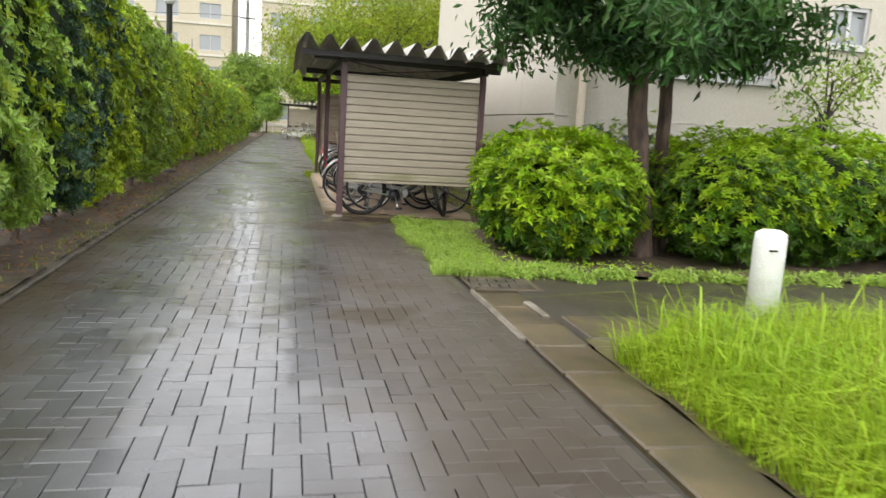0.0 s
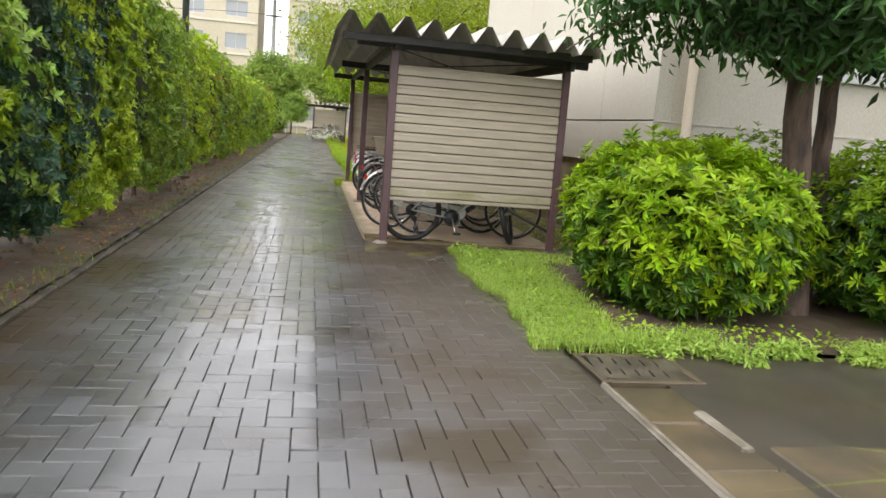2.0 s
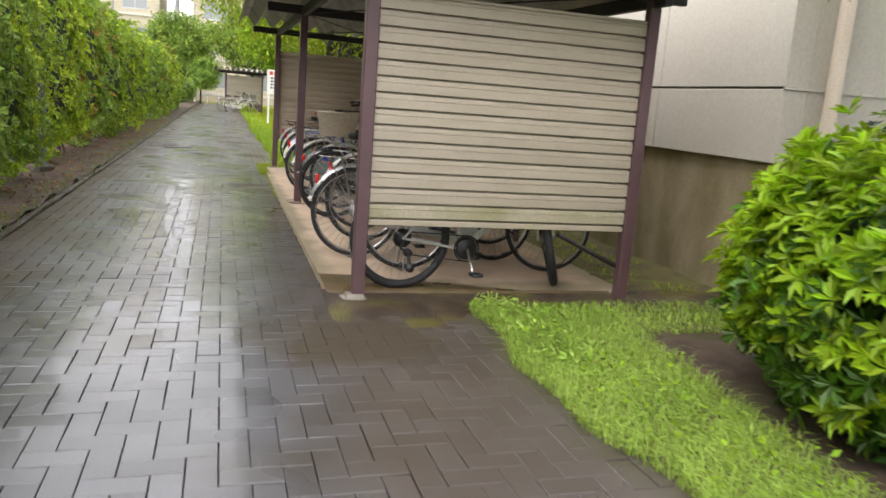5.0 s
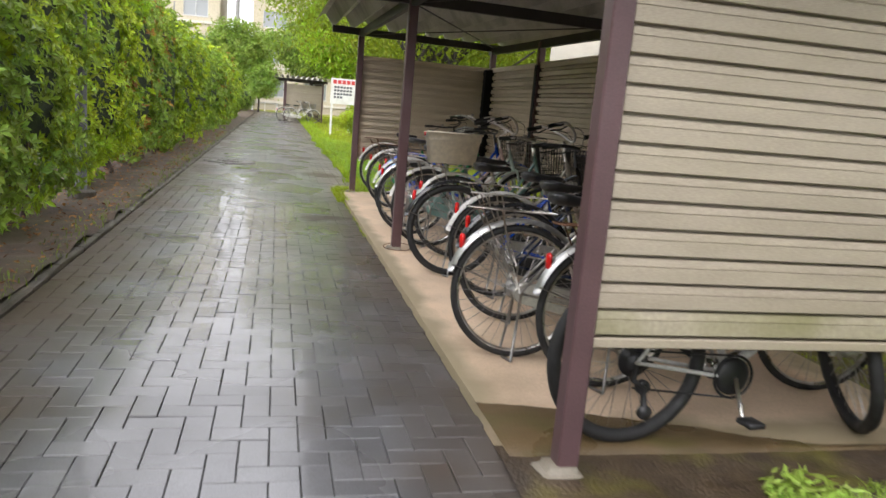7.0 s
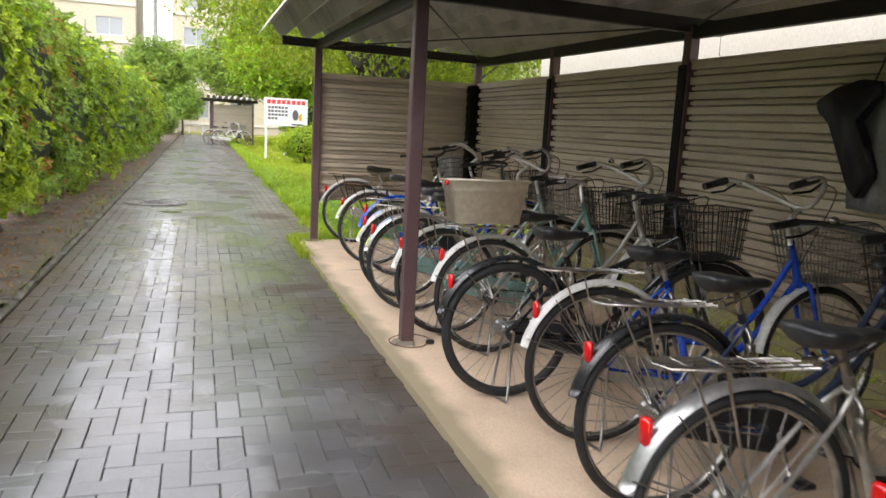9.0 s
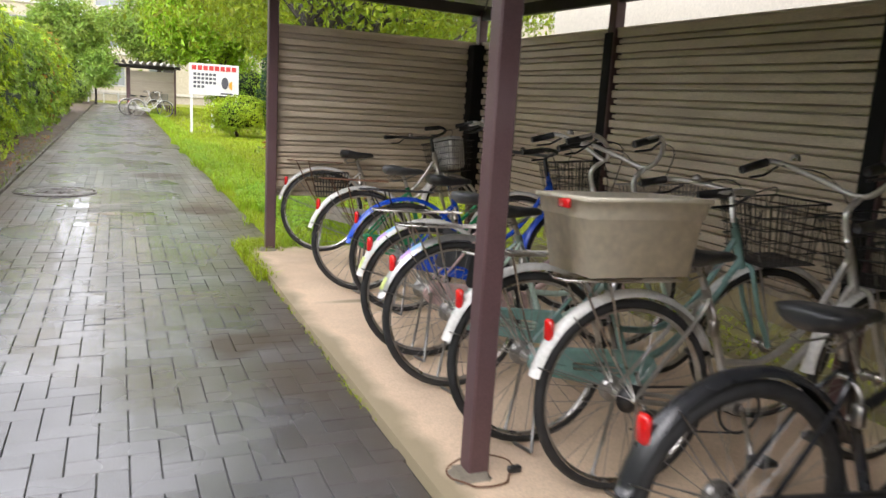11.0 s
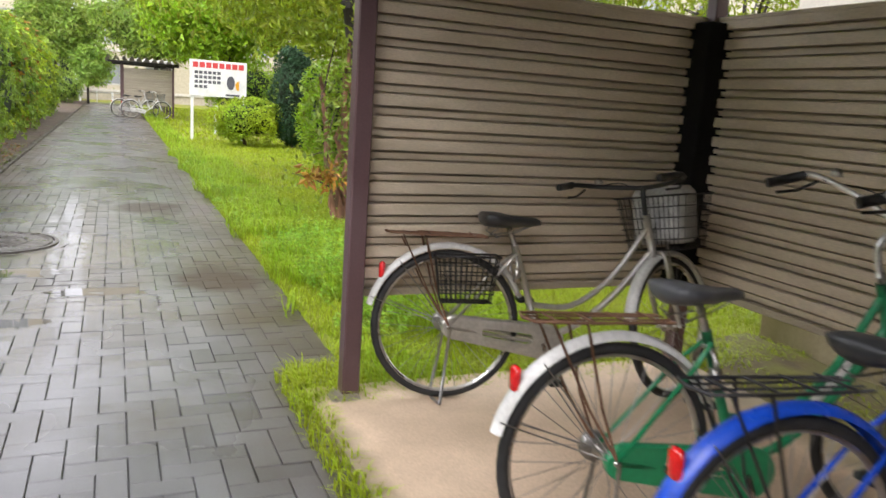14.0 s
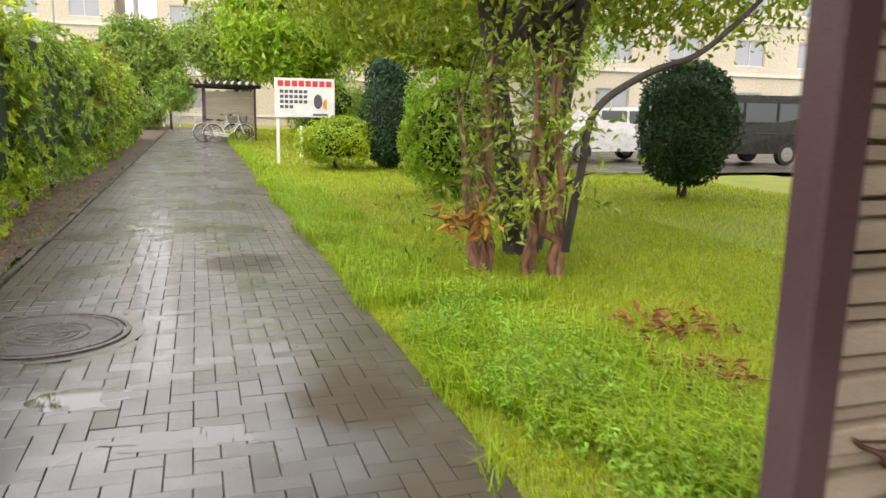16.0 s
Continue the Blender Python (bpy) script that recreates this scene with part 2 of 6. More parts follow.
    leaf_olive=leafy("olive_green_leaf", (0.27, 0.34, 0.035), (0.13, 0.20, 0.028), 0.4, 0.3),
    weed=leafy("soft_green_weed", (0.35, 0.53, 0.065), (0.22, 0.40, 0.045), 0.5, 0.35),
    leaf_red=leafy("reddish_young_leaf", (0.46, 0.18, 0.04), (0.30, 0.20, 0.03), 0.45, 0.3),
    leaf_tree=leafy("glossy_tree_leaf", (0.070, 0.170, 0.030), (0.020, 0.058, 0.014), 0.5, 0.22),
    leaf_cypress=leafy("dark_cypress_leaf", (0.030, 0.085, 0.028), (0.020, 0.060, 0.022), 0.5, 0.12),
    grass=leafy("fresh_grass", (0.38, 0.46, 0.018), (0.30, 0.40, 0.016), 0.45, 0.35),
    tall_grass=leafy("tall_bright_grass", (0.37, 0.50, 0.030), (0.28, 0.43, 0.022), 0.45, 0.4),
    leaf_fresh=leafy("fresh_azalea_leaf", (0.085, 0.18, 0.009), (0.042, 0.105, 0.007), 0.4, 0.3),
    leaf_lime=leafy("lit_lime_azalea_leaf", (0.37, 0.53, 0.016), (0.25, 0.41, 0.013), 0.4, 0.4),
    leaf_grey=leafy("grey_green_leaf", (0.32, 0.46, 0.065), (0.19, 0.32, 0.05), 0.35, 0.25),
    clover=leafy("pale_clover", (0.42, 0.56, 0.11), (0.32, 0.46, 0.08), 0.5, 0.35),
    water=clear("still_rain_water", (0.075, 0.070, 0.066), 0.03),
    pipe=mat("beige_painted_pipe", (0.50, 0.43, 0.33), (0.46, 0.39, 0.30), 0.7, scale=2, fine=90, bump=0.06),
    straw=leafy("dry_straw_leaf", (0.36, 0.17, 0.055), (0.22, 0.10, 0.035), 0.7, 0.2),
)


# ---- helpers that build meshes ----
def part(name, bm, material, parent=None, label="", smooth=False):
    """Links a bmesh as one mesh object, under a thing or part if one is given."""
    me = bpy.data.meshes.new(name)
    bm.to_mesh(me)
    bm.free()
    me.materials.append(material)
    if smooth:
        me.polygons.foreach_set("use_smooth", [True] * len(me.polygons))
    ob = new(name, me)
    ob.parent = parent
    return tagged(ob, label)


def thing(name, at, label, category, group="", kind="", rz=0.0):
    ob = new(name)
    ob.empty_display_size = 0.1
    ob.matrix_world = pose(*at, 0, 0, rz)
    return tagged(ob, label, category, group, kind)


def box(bm, c, s, bevel=0.0, m=None):
    r = bmesh.ops.create_cube(bm, size=1.0, matrix=(m or Matrix()) @ Matrix.LocRotScale(c, None, s))
    if bevel:
        es = {e for v in r["verts"] for e in v.link_edges}
        bmesh.ops.bevel(bm, geom=list(es), offset=bevel, segments=1, affect="EDGES", profile=0.5)
    return bm


def boxed(c, s, bevel=0.0, m=None):
    return box(bmesh.new(), c, s, bevel, m)


def tube(bm, pts, radii, seg=8, closed=False, caps=True):
    """A pipe along points."""
    pts = [Vector(p) for p in pts]
    n = len(pts)
    radii = [radii] * n if isinstance(radii, (int, float)) else radii
    rings, side = [], None
    for i, p in enumerate(pts):
        if closed:
            d = pts[(i + 1) % n] - pts[i - 1]
        else:
            d = pts[min(i + 1, n - 1)] - pts[max(i - 1, 0)]
        d = d.normalized() if d.length > 1e-9 else Vector((0, 0, 1))
        if side is None:
            side = d.cross(Vector((0, 0, 1)) if abs(d.z) < 0.9 else Vector((0, 1, 0))).normalized()
        side = (side - d * side.dot(d)).normalized()
        up = d.cross(side)
        rings.append([bm.verts.new(p + (side * math.cos(2 * math.pi * k / seg) + up * math.sin(2 * math.pi * k / seg)) * radii[i]) for k in range(seg)])
    for i in range(n if closed else n - 1):
        a, b = rings[i], rings[(i + 1) % n]
        for k in range(seg):
            bm.faces.new((a[k], a[(k + 1) % seg], b[(k + 1) % seg], b[k]))
    if caps and not closed:
        bm.faces.new(rings[0]), bm.faces.new(rings[-1][::-1])
    return bm


def ring(r, n, plane="xz", c=(0, 0, 0), a0=0.0, a1=360.0):
    """Points on a circle or an arc."""
    full = abs(a1 - a0) >= 360
    out = []
    for k in range(n):
        a = radians(a0 + (a1 - a0) * k / (n if full else n - 1))
        u, v = r * math.cos(a), r * math.sin(a)
        out.append(Vector(c) + (Vector((u, 0, v)) if plane == "xz" else Vector((u, v, 0)) if plane == "xy" else Vector((0, u, v))))
    return out


def curve(pts, n):
    """A smooth line through points."""
    p = [Vector(q) for q in pts]
    p = [p[0] * 2 - p[1]] + p + [p[-1] * 2 - p[-2]]
    out = []
    for i in range(1, len(p) - 2):
        for k in range(n):
            t = k / n
            out.append(0.5 * (2 * p[i] + (p[i + 1] - p[i - 1]) * t + (2 * p[i - 1] - 5 * p[i] + 4 * p[i + 1] - p[i + 2]) * t * t + (3 * p[i] - p[i - 1] - 3 * p[i + 1] + p[i + 2]) * t ** 3))
    return out + [p[-2]]


def lathe(bm, profile, n=24, m=None):
    """Turns (radius, height) pairs round z."""
    rows = []
    for r, z in profile:
        rows.append([bm.verts.new((m or Matrix()) @ Vector((r * math.cos(2 * math.pi * k / n), r * math.sin(2 * math.pi * k / n), z))) for k in range(n)])
    for a, b in zip(rows, rows[1:]):
        for k in range(n):
            bm.faces.new((a[k], a[(k + 1) % n], b[(k + 1) % n], b[k]))
    bm.faces.new(rows[0][::-1]), bm.faces.new(rows[-1])
    return bm


def mesh_from(name, verts, faces, material, parent=None, kind="", smooth=False):
    """A mesh from numpy arrays: verts (n, 3), faces (m, k)."""
    me = bpy.data.meshes.new(name)
    k = faces.shape[1]
    me.vertices.add(len(verts)), me.loops.add(faces.size), me.polygons.add(len(faces))
    me.vertices.foreach_set("co", verts.astype(np.float32).ravel())
    me.loops.foreach_set("vertex_index", faces.astype(np.int32).ravel())
    me.polygons.foreach_set("loop_start", np.arange(0, faces.size, k, dtype=np.int32))
    me.update(calc_edges=True)
    me.materials.append(material)
    me.polygons.foreach_set("use_smooth", [smooth] * len(faces))
    ob = new(name, me)
    ob.parent = parent
    return tagged(ob, kind=kind)


def unit(v):
    return v / np.maximum(np.linalg.norm(v, axis=1, keepdims=True), 1e-9)


def leaf_arrays(rng, places, out, length, ratio=0.45, droop=0.0, spread=0.8, fold=0.18):
    """Kite-shaped, folded leaves at places, facing outwards with a spread."""
    n = len(places)
    nor = unit(out + rng.normal(0, spread, (n, 3)))
    axis = unit(np.cross(nor, rng.normal(0, 1, (n, 3))))
    axis = unit(axis + np.array((0, 0, -droop)))
    nor = unit(nor - axis * np.sum(nor * axis, 1, keepdims=True))
    side = np.cross(nor, axis)
    ln = (length * rng.uniform(0.65, 1.25, (n, 1)))
    w = ln * ratio * 0.5
    base, tip = places, places + axis * ln
    mid = places + axis * ln * 0.45 + nor * ln * fold * 0.5
    v = np.stack((base, mid + side * w, tip - nor * ln * fold * 0.3, mid - side * w), 1).reshape(-1, 3)
    f = np.arange(n * 4).reshape(n, 4)
    return v, f


def whorls(r, p, o, k, length, width=0.2, rise_to=0.95):
    """k leaves round the end of each twig."""
    pp, oo = np.repeat(p, k, 0), np.repeat(o, k, 0)
    ang = np.tile(np.arange(k) * 2.4, len(p)) + np.repeat(r.uniform(0, 6.28, len(p)), k)
    ref = unit(np.cross(oo, np.array((0.3, 0.5, 0.81))))
    sec = np.cross(oo, ref)
    rad = ref * np.cos(ang)[:, None] + sec * np.sin(ang)[:, None]
    axis = unit(rad + oo * r.uniform(0.2, rise_to, (len(pp), 1)))
    nor = unit(oo - axis * np.sum(oo * axis, 1, keepdims=True))
    side = np.cross(nor, axis)
    ln = length * r.uniform(0.6, 1.2, (len(pp), 1))
    base = pp - oo * 0.015 - oo * r.uniform(0, 0.03, (len(pp), 1))
    mid = base + axis * ln * 0.55
    w = ln * width
    return np.stack((base, mid + side * w + nor * ln * 0.05, base + axis * ln - nor * ln * 0.12, mid - side * w + nor * ln * 0.05), 1)


def joined(arrays):
    vs, fs, o = [], [], 0
    for v, f in arrays:
        vs.append(v), fs.append(f + o)
        o += len(v)
    return np.concatenate(vs), np.concatenate(fs)


def lumps(rng, p, size, amount):
    """Uneven bulges for an outline."""
    k = rng.uniform(0.6, 1.6, (5, 3)) / size
    ph = rng.uniform(0, 6.28, 5)
    return amount * sum(np.sin(p @ k[i] * 2.2 + ph[i]) for i in range(5)) / 2.2


def rounded_block(rng, n, c, half, power=4.0):
    """Points on a rounded block and the directions outwards."""
    d = unit(rng.normal(0, 1, (n * 2, 3)))
    half = np.array(half)
    r = 1.0 / np.power(np.sum(np.abs(d / 1.0) ** power, 1), 1 / power)
    p = d * r[:, None] * half
    area = np.linalg.norm(p, axis=1) ** 2
    keep = rng.uniform(0, 1, n * 2) < 0.25 + 0.75 * area / area.max()
    p, d = p[keep][:n], d[keep][:n]
    out = unit(np.sign(p) * np.abs(p / half) ** (power - 1) / half)
    return p + np.array(c), out


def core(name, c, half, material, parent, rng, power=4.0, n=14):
    """An uneven inner mass that leaves stand on, coloured dark as inner shade."""
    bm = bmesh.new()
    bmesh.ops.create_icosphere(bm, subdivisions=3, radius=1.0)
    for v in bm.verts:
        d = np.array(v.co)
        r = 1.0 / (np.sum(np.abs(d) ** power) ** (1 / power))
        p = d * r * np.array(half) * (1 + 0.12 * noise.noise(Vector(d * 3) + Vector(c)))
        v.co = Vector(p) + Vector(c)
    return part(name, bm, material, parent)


def limb(bm, a, b, r0, r1, rng, wander=0.06, n=6, seg=7):
    a, b = np.array(a, float), np.array(b, float)
    ln = np.linalg.norm(b - a)
    pts, rad = [], []
    for i in range(n + 1):
        t = i / n
        off = rng.normal(0, wander * ln * 0.5, 3) * math.sin(math.pi * min(t + 0.15, 1)) if 0 < i < n else 0
        pts.append(a + (b - a) * t + off), rad.append(r0 + (r1 - r0) * t)
    tube(bm, pts, rad, seg)
    return pts

# ---- ground, path and edges ----
rng = np.random.default_rng(7)


def sheet(name, x0, x1, y0, y1, z, material, step=0.0, rough=0.0, label="", category="ground"):
    """A piece of ground, uneven where it is soil or grass."""
    bm = bmesh.new()
    if step:
        nx, ny = max(2, int((x1 - x0) / step)), max(2, int((y1 - y0) / step))
        g = [[bm.verts.new((x0 + (x1 - x0) * i / nx, y0 + (y1 - y0) * j / ny, z + rough * noise.noise(Vector((i * step * 2.1, j * step * 2.1, z)))
              + 0.6 * rough * noise.noise(Vector((i * step * 9, j * step * 9, 3))))) for j in range(ny + 1)] for i in range(nx + 1)]
        for i in range(nx):
            for j in range(ny):
                bm.faces.new((g[i][j], g[i + 1][j], g[i + 1][j + 1], g[i][j + 1]))
    else:
        bm.faces.new([bm.verts.new(p) for p in ((x0, y0, z), (x1, y0, z), (x1, y1, z), (x0, y1, z))])
    return tagged(part(name, bm, material, None, "", smooth=bool(step)), label, category, kind="structure")


sheet("ground", -500, 500, -500, 600, -0.06, M["ground"], label="flat green and brown ground reaching the horizon")
sheet("path_bed", -1.66, 1.46, -9, 9.2, -0.012, M["joint"], label="dark wet sand bed under the pavers", category="path")
sheet("path_bed_2", -1.66, 0.62, 9.2, 17.1, -0.0125, M["joint"], label="dark wet sand bed under the pavers", category="path")
sheet("path_bed_3", -1.66, 0.815, 17.1, 64, -0.012, M["joint"], label="dark wet sand bed under the pavers", category="path")
sheet("planting_bed", -3.6, -1.70, -9, 64, 0.045, M["soil"], 0.14, 0.045, "damp brown soil with litter under the hedge", "soil")
sheet("bed_by_wall", 1.44, 9.5, 5.5, 8.9, 0.01, M["soil"], 0.12, 0.04, "damp soil of the planting bed by the wall", "soil")
def mud_bank():
    """Mossy mud before the slab that thins out over the pavers in a ragged line."""
    bm = bmesh.new()
    nx, ny = 74, 20
    g = []
    for i in range(nx + 1):
        row = []
        for j in range(ny + 1):
            x, y = 0.50 + 3.0 * i / nx, 8.40 + 0.89 * j / ny
            q = Vector((x * 3.1, y * 3.1, 0.7))
            t = (y - 8.58 - 0.20 * noise.noise(q) - 0.07 * noise.noise(q * 3.3)) / 0.34 * min(1.0, 0.6 + (x - 0.5) * 1.6)
            row.append(bm.verts.new((x, y, -0.02 + 0.046 * max(0.0, min(1.0, t)) + 0.006 * noise.noise(q * 4))))
        g.append(row)
    for i in range(nx):
        for j in range(ny):
            bm.faces.new((g[i][j], g[i + 1][j], g[i + 1][j + 1], g[i][j + 1]))
    tagged(part("mud_by_shed", bm, M["mud"], None, smooth=True), "dark mossy mud before the shed slab", "soil", kind="structure")


mud_bank()
sheet("verge_by_building", 2.6, 3.5, 9.0, 17.4, 0.01, M["moss"], 0.08, 0.03, "mossy strip between shed and building", "soil")
sheet("lawn", 0.79, 12.5, 17.0, 62, -0.012, M["lawn"], 0.25, 0.02, "lush green and yellowing lawn beside the path", "lawn")
sheet("grass_corner", 1.835, 8, -6, 3.55, 0.0, M["moss"], 0.2, 0.03, "lawn corner with tall grass", "lawn")
sheet("side_path", 1.83, 14, 3.5, 5.52, -0.006, M["asphalt"], label="dark wet asphalt side path", category="path")
sheet("car_park", 8.0, 45, 30.5, 42, 0.045, M["asphalt"], label="wet asphalt of the car park", category="road")
sheet("apron", -12, 30, 62, 71, -0.02, M["lawn"], 0.8, 0.05, "green strip before the far blocks", "lawn")


def concrete_slab():
    bm = bmesh.new()
    nx, ny = 20, 70
    g = [[bm.verts.new((0.535 + 2.09 * i / nx, 9.22 + 7.86 * j / ny, 0.032 + 0.004 * noise.noise(Vector((i * 0.3, j * 0.3, 0))))) for j in range(ny + 1)] for i in range(nx + 1)]
    for i in range(nx):
        for j in range(ny):
            bm.faces.new((g[i][j], g[i + 1][j], g[i + 1][j + 1], g[i][j + 1]))
    rim = [e for e in bm.edges if e.is_boundary]
    r = bmesh.ops.extrude_edge_only(bm, edges=rim)
    for v in [q for q in r["geom"] if isinstance(q, bmesh.types.BMVert)]:
        v.co.z = -0.05
        v.co.x += -0.012 if v.co.x < 1.5 else 0.012
    return tagged(part("shed_floor", bm, M["slab"], None, smooth=False), "tan concrete floor slab of the bicycle shed", "floor", kind="structure")


concrete_slab()


def mud_film():
    """Wet silt washed over the front edge of the slab, thinning out in a wavy line."""
    bm = bmesh.new()
    rows = []
    for i in range(61):
        x = 0.53 + 1.95 * i / 60
        end = 9.68 - 0.47 * max(0.0, min(1.0, (x - 0.62) / 1.32)) + 0.035 * noise.noise(Vector((x * 4, 0, 2))) + 0.02 * noise.noise(Vector((x * 13, 0, 4)))
        end = max(end, 9.235)
        rows.append([bm.verts.new((x, y, z)) for y, z in ((9.195, -0.03), (9.20, 0.036), ((9.2 + end) / 2, 0.0385), (end, 0.0365))])
    for a, b in zip(rows, rows[1:]):
        for k in range(3):
            bm.faces.new((a[k], b[k], b[k + 1], a[k + 1]))
    tagged(part("mud_film", bm, M["silt"], None, smooth=True), "dark wet silt washed over the slab's front edge", "mud", kind="structure")


mud_film()


def kerb_line(name, x0, x1, y0, y1, top, piece, material, label):
    line = thing(name, (0, y0, 0), label, "kerb", kind="structure")
    y = y0
    while y < y1:
        ln = min(piece, y1 - y)
        bm = boxed((0, 0, 0), (x1 - x0, ln - 0.008, top + 0.06), 0.012)
        for v in bm.verts:
            v.co += Vector((rng.uniform(-0.006, 0.006), 0, rng.uniform(-0.008, 0.006)))
        ob = part("kerb_stone", bm, material, line)
        ob.location = ((x0 + x1) / 2, y - y0 + ln / 2, (top - 0.06) / 2)
        y += piece


kerb_line("kerb_hedge", -1.78, -1.655, -8.4, 62, 0.028, 0.6, M["kerb"], "low mossy concrete kerb along the hedge")
kerb_line("kerb_corner", 1.435, 1.475, 3.6, 4.93, 0.018, 1.33, M["pale_kerb"], "thin pale concrete edging of the path")
kerb_line("kerb_short", 1.755, 1.815, 4.12, 4.55, 0.022, 0.43, M["pale_kerb"], "short pale piece of kerb in the side path")
kerb_line("kerb_bed", 1.42, 1.47, 5.5, 9.15, 0.0, 0.6, M["kerb"], "sunken kerb along the planting bed")


def drain_lids():
    lids = thing("drain_lids", (1.665, -4.2, 0), "row of wet brown concrete drain lids", "drain", kind="structure")
    for k in range(19):
        bm = boxed((0, 0, 0), (0.355, 0.472, 0.08), 0.010)
        box(bm, (0.165, 0.235, 0.036), (0.03, 0.012, 0.012))
        ob = part("drain_lid", bm, M["lid"], lids)
        ob.location, ob.rotation_euler = (rng.uniform(-0.006, 0.006), 0.48 * k + 0.24, -0.043 + rng.uniform(-0.004, 0.004)), (rng.uniform(-0.008, 0.008), rng.uniform(-0.008, 0.008), 0)
    part("crossing_slab", boxed((0.52, 8.1, -0.038), (0.55, 0.55, 0.08), 0.008), M["lid"], lids)
    part("crossing_slab", boxed((1.15, 8.12, -0.039), (0.62, 0.5, 0.08), 0.008), M["lid"], lids)


drain_lids()


def drain_grate():
    g = thing("drain_grate", (1.77, 5.22, 0.0), "wet concrete drain grate with slots beside the planting bed", "drain", kind="structure")
    part("pit", boxed((0, 0, -0.09), (0.5, 0.42, 0.03)), M["joint"], g)
    holes = [(sx + dx, sz, 0.014, 0.11) for sx in (-0.02,) for dx in (-0.16, -0.08, 0.0, 0.08, 0.16) for sz in (-0.095, 0.095)]
    lid = wall_with_openings(-0.25, 0.25, -0.21, 0.21, holes, -0.002, 0.05)
    bmesh.ops.transform(lid, matrix=pose(0, 0, 0, -90, 0, 0), verts=lid.verts)
    part("lid", lid, M["kerb"], g).rotation_euler = (0, 0, radians(-8))
    for c, sz in (((-0.275, 0, -0.02), (0.04, 0.5, 0.05)), ((0.275, 0, -0.02), (0.04, 0.5, 0.05)), ((0, -0.235, -0.02), (0.51, 0.04, 0.05)), ((0, 0.235, -0.02), (0.51, 0.04, 0.05))):
        part("rim", boxed(c, sz, 0.005), M["lid"], g)


def manhole(x, y, r, label):
    ob = thing("manhole_cover", (x, y, 0.006), label, "manhole cover", kind="structure")
    part("mortar", lathe(bmesh.new(), [(r + 0.10, -0.02), (r + 0.10, -0.006), (0.05, -0.006)], 30), M["paver"], ob)
    part("collar", lathe(bmesh.new(), [(r + 0.02, -0.02), (r + 0.02, 0.004), (r - 0.005, 0.006), (r - 0.01, -0.012), (0.05, -0.012)], 40), M["iron"], ob)
    bm = lathe(bmesh.new(), [(r - 0.022, -0.01), (r - 0.026, 0.006), (r - 0.05, 0.007), (r - 0.055, 0.002), (0.03, 0.002)], 40)
    part("lid", bm, M["iron"], ob)
    ribs = bmesh.new()
    for k in range(4):
        tube(ribs, ring(0.06 + 0.055 * k, 28, "xy", (0, 0, 0.0025)), 0.005, 5, closed=True)
    for a, b in ((0.03, 0.17), (-0.17, -0.04)):
        box(ribs, ((a + b) / 2, 0.02, 0.004), (b - a, 0.03, 0.007), 0.002)
    part("raised_pattern", ribs, M["iron"], ob)


manhole(-1.12, 20.72, 0.43, "round wet iron manhole cover in the pavers")


def puddle(x, y, rx, ry, seed, level=0.0006):
    """Still water lying in a dip, which the higher pavers break through."""
    bm = bmesh.new()
    rim = []
    for k in range(40):
        a = 2 * math.pi * k / 40
        q = 1 + 0.45 * noise.noise(Vector((2.2 * math.cos(a), 2.2 * math.sin(a), seed)))
        px, py = x + rx * q * math.cos(a), y + ry * q * math.sin(a)
        rim.append((px, py))
    base = 0.006 * noise.noise(Vector((x * 0.8, y * 0.8, 0.0))) + level
    bm.faces.new([bm.verts.new((px, py, base)) for px, py in rim])
    tagged(part("puddle", bm, M["water"], None), "shallow rain puddle lying on the pavers", "puddle", kind="structure")


for args in ((-0.28, 19.06, 0.34, 0.10, 1.0), (-0.80, 19.62, 0.22, 0.14, 4.0), (-0.74, 18.44, 0.16, 0.08, 7.0)):
    puddle(*args)

# ---- the bicycle shed ----
def slat_mesh(length, pitch, material, inside):
    """One fold of the sheet: bands at two depths and deep narrow grooves."""
    p = pitch
    if inside:
        prof = [(0.0, 0.046), (0.10 * p, 0.046), (0.105 * p, 0.020), (0.36 * p, 0.018), (0.365 * p, 0.046), (0.475 * p, 0.046), (0.48 * p, 0.003), (0.50 * p, 0.0), (0.96 * p, 0.0), (0.995 * p, 0.005), (0.999 * p, 0.045)]
    else:
        prof = [(0.0, 0.034), (0.10 * p, 0.034), (0.105 * p, 0.005), (0.14 * p, 0.0), (0.66 * p, 0.002), (0.68 * p, 0.007), (0.71 * p, 0.007), (0.72 * p, 0.003), (0.96 * p, 0.008), (0.995 * p, 0.013), (0.999 * p, 0.034)]
    bm = bmesh.new()
    sides = []
    for off in (0.0, 0.0018):
        rows = [[bm.verts.new((x, d + off, z)) for x in (-length / 2, length / 2)] for z, d in prof]
        for a, b in zip(rows, rows[1:]):
            bm.faces.new((a[0], a[1], b[1], b[0]) if not off else (a[0], b[0], b[1], a[1]))
        sides.append(rows)
    a, b = sides
    bm.faces.new((a[0][0], b[0][0], b[0][1], a[0][1])), bm.faces.new((a[-1][0], a[-1][1], b[-1][1], b[-1][0]))
    me = bpy.data.meshes.new("slat")
    bm.to_mesh(me)
    bm.free()
    me.materials.append(material)
    return me


def siding_panel(parent, length, m, inside, z0=0.478, z1=1.82, n=14, mossy=False):
    panel = new("panel")
    panel.parent, panel.matrix_basis = parent, m
    pitch = 0.0934
    plain = slat_mesh(length, pitch, M["siding_lifted" if inside else "siding"], inside)
    green = slat_mesh(length, pitch, M["siding_moss"], inside) if mossy else plain
    for k in range(n):
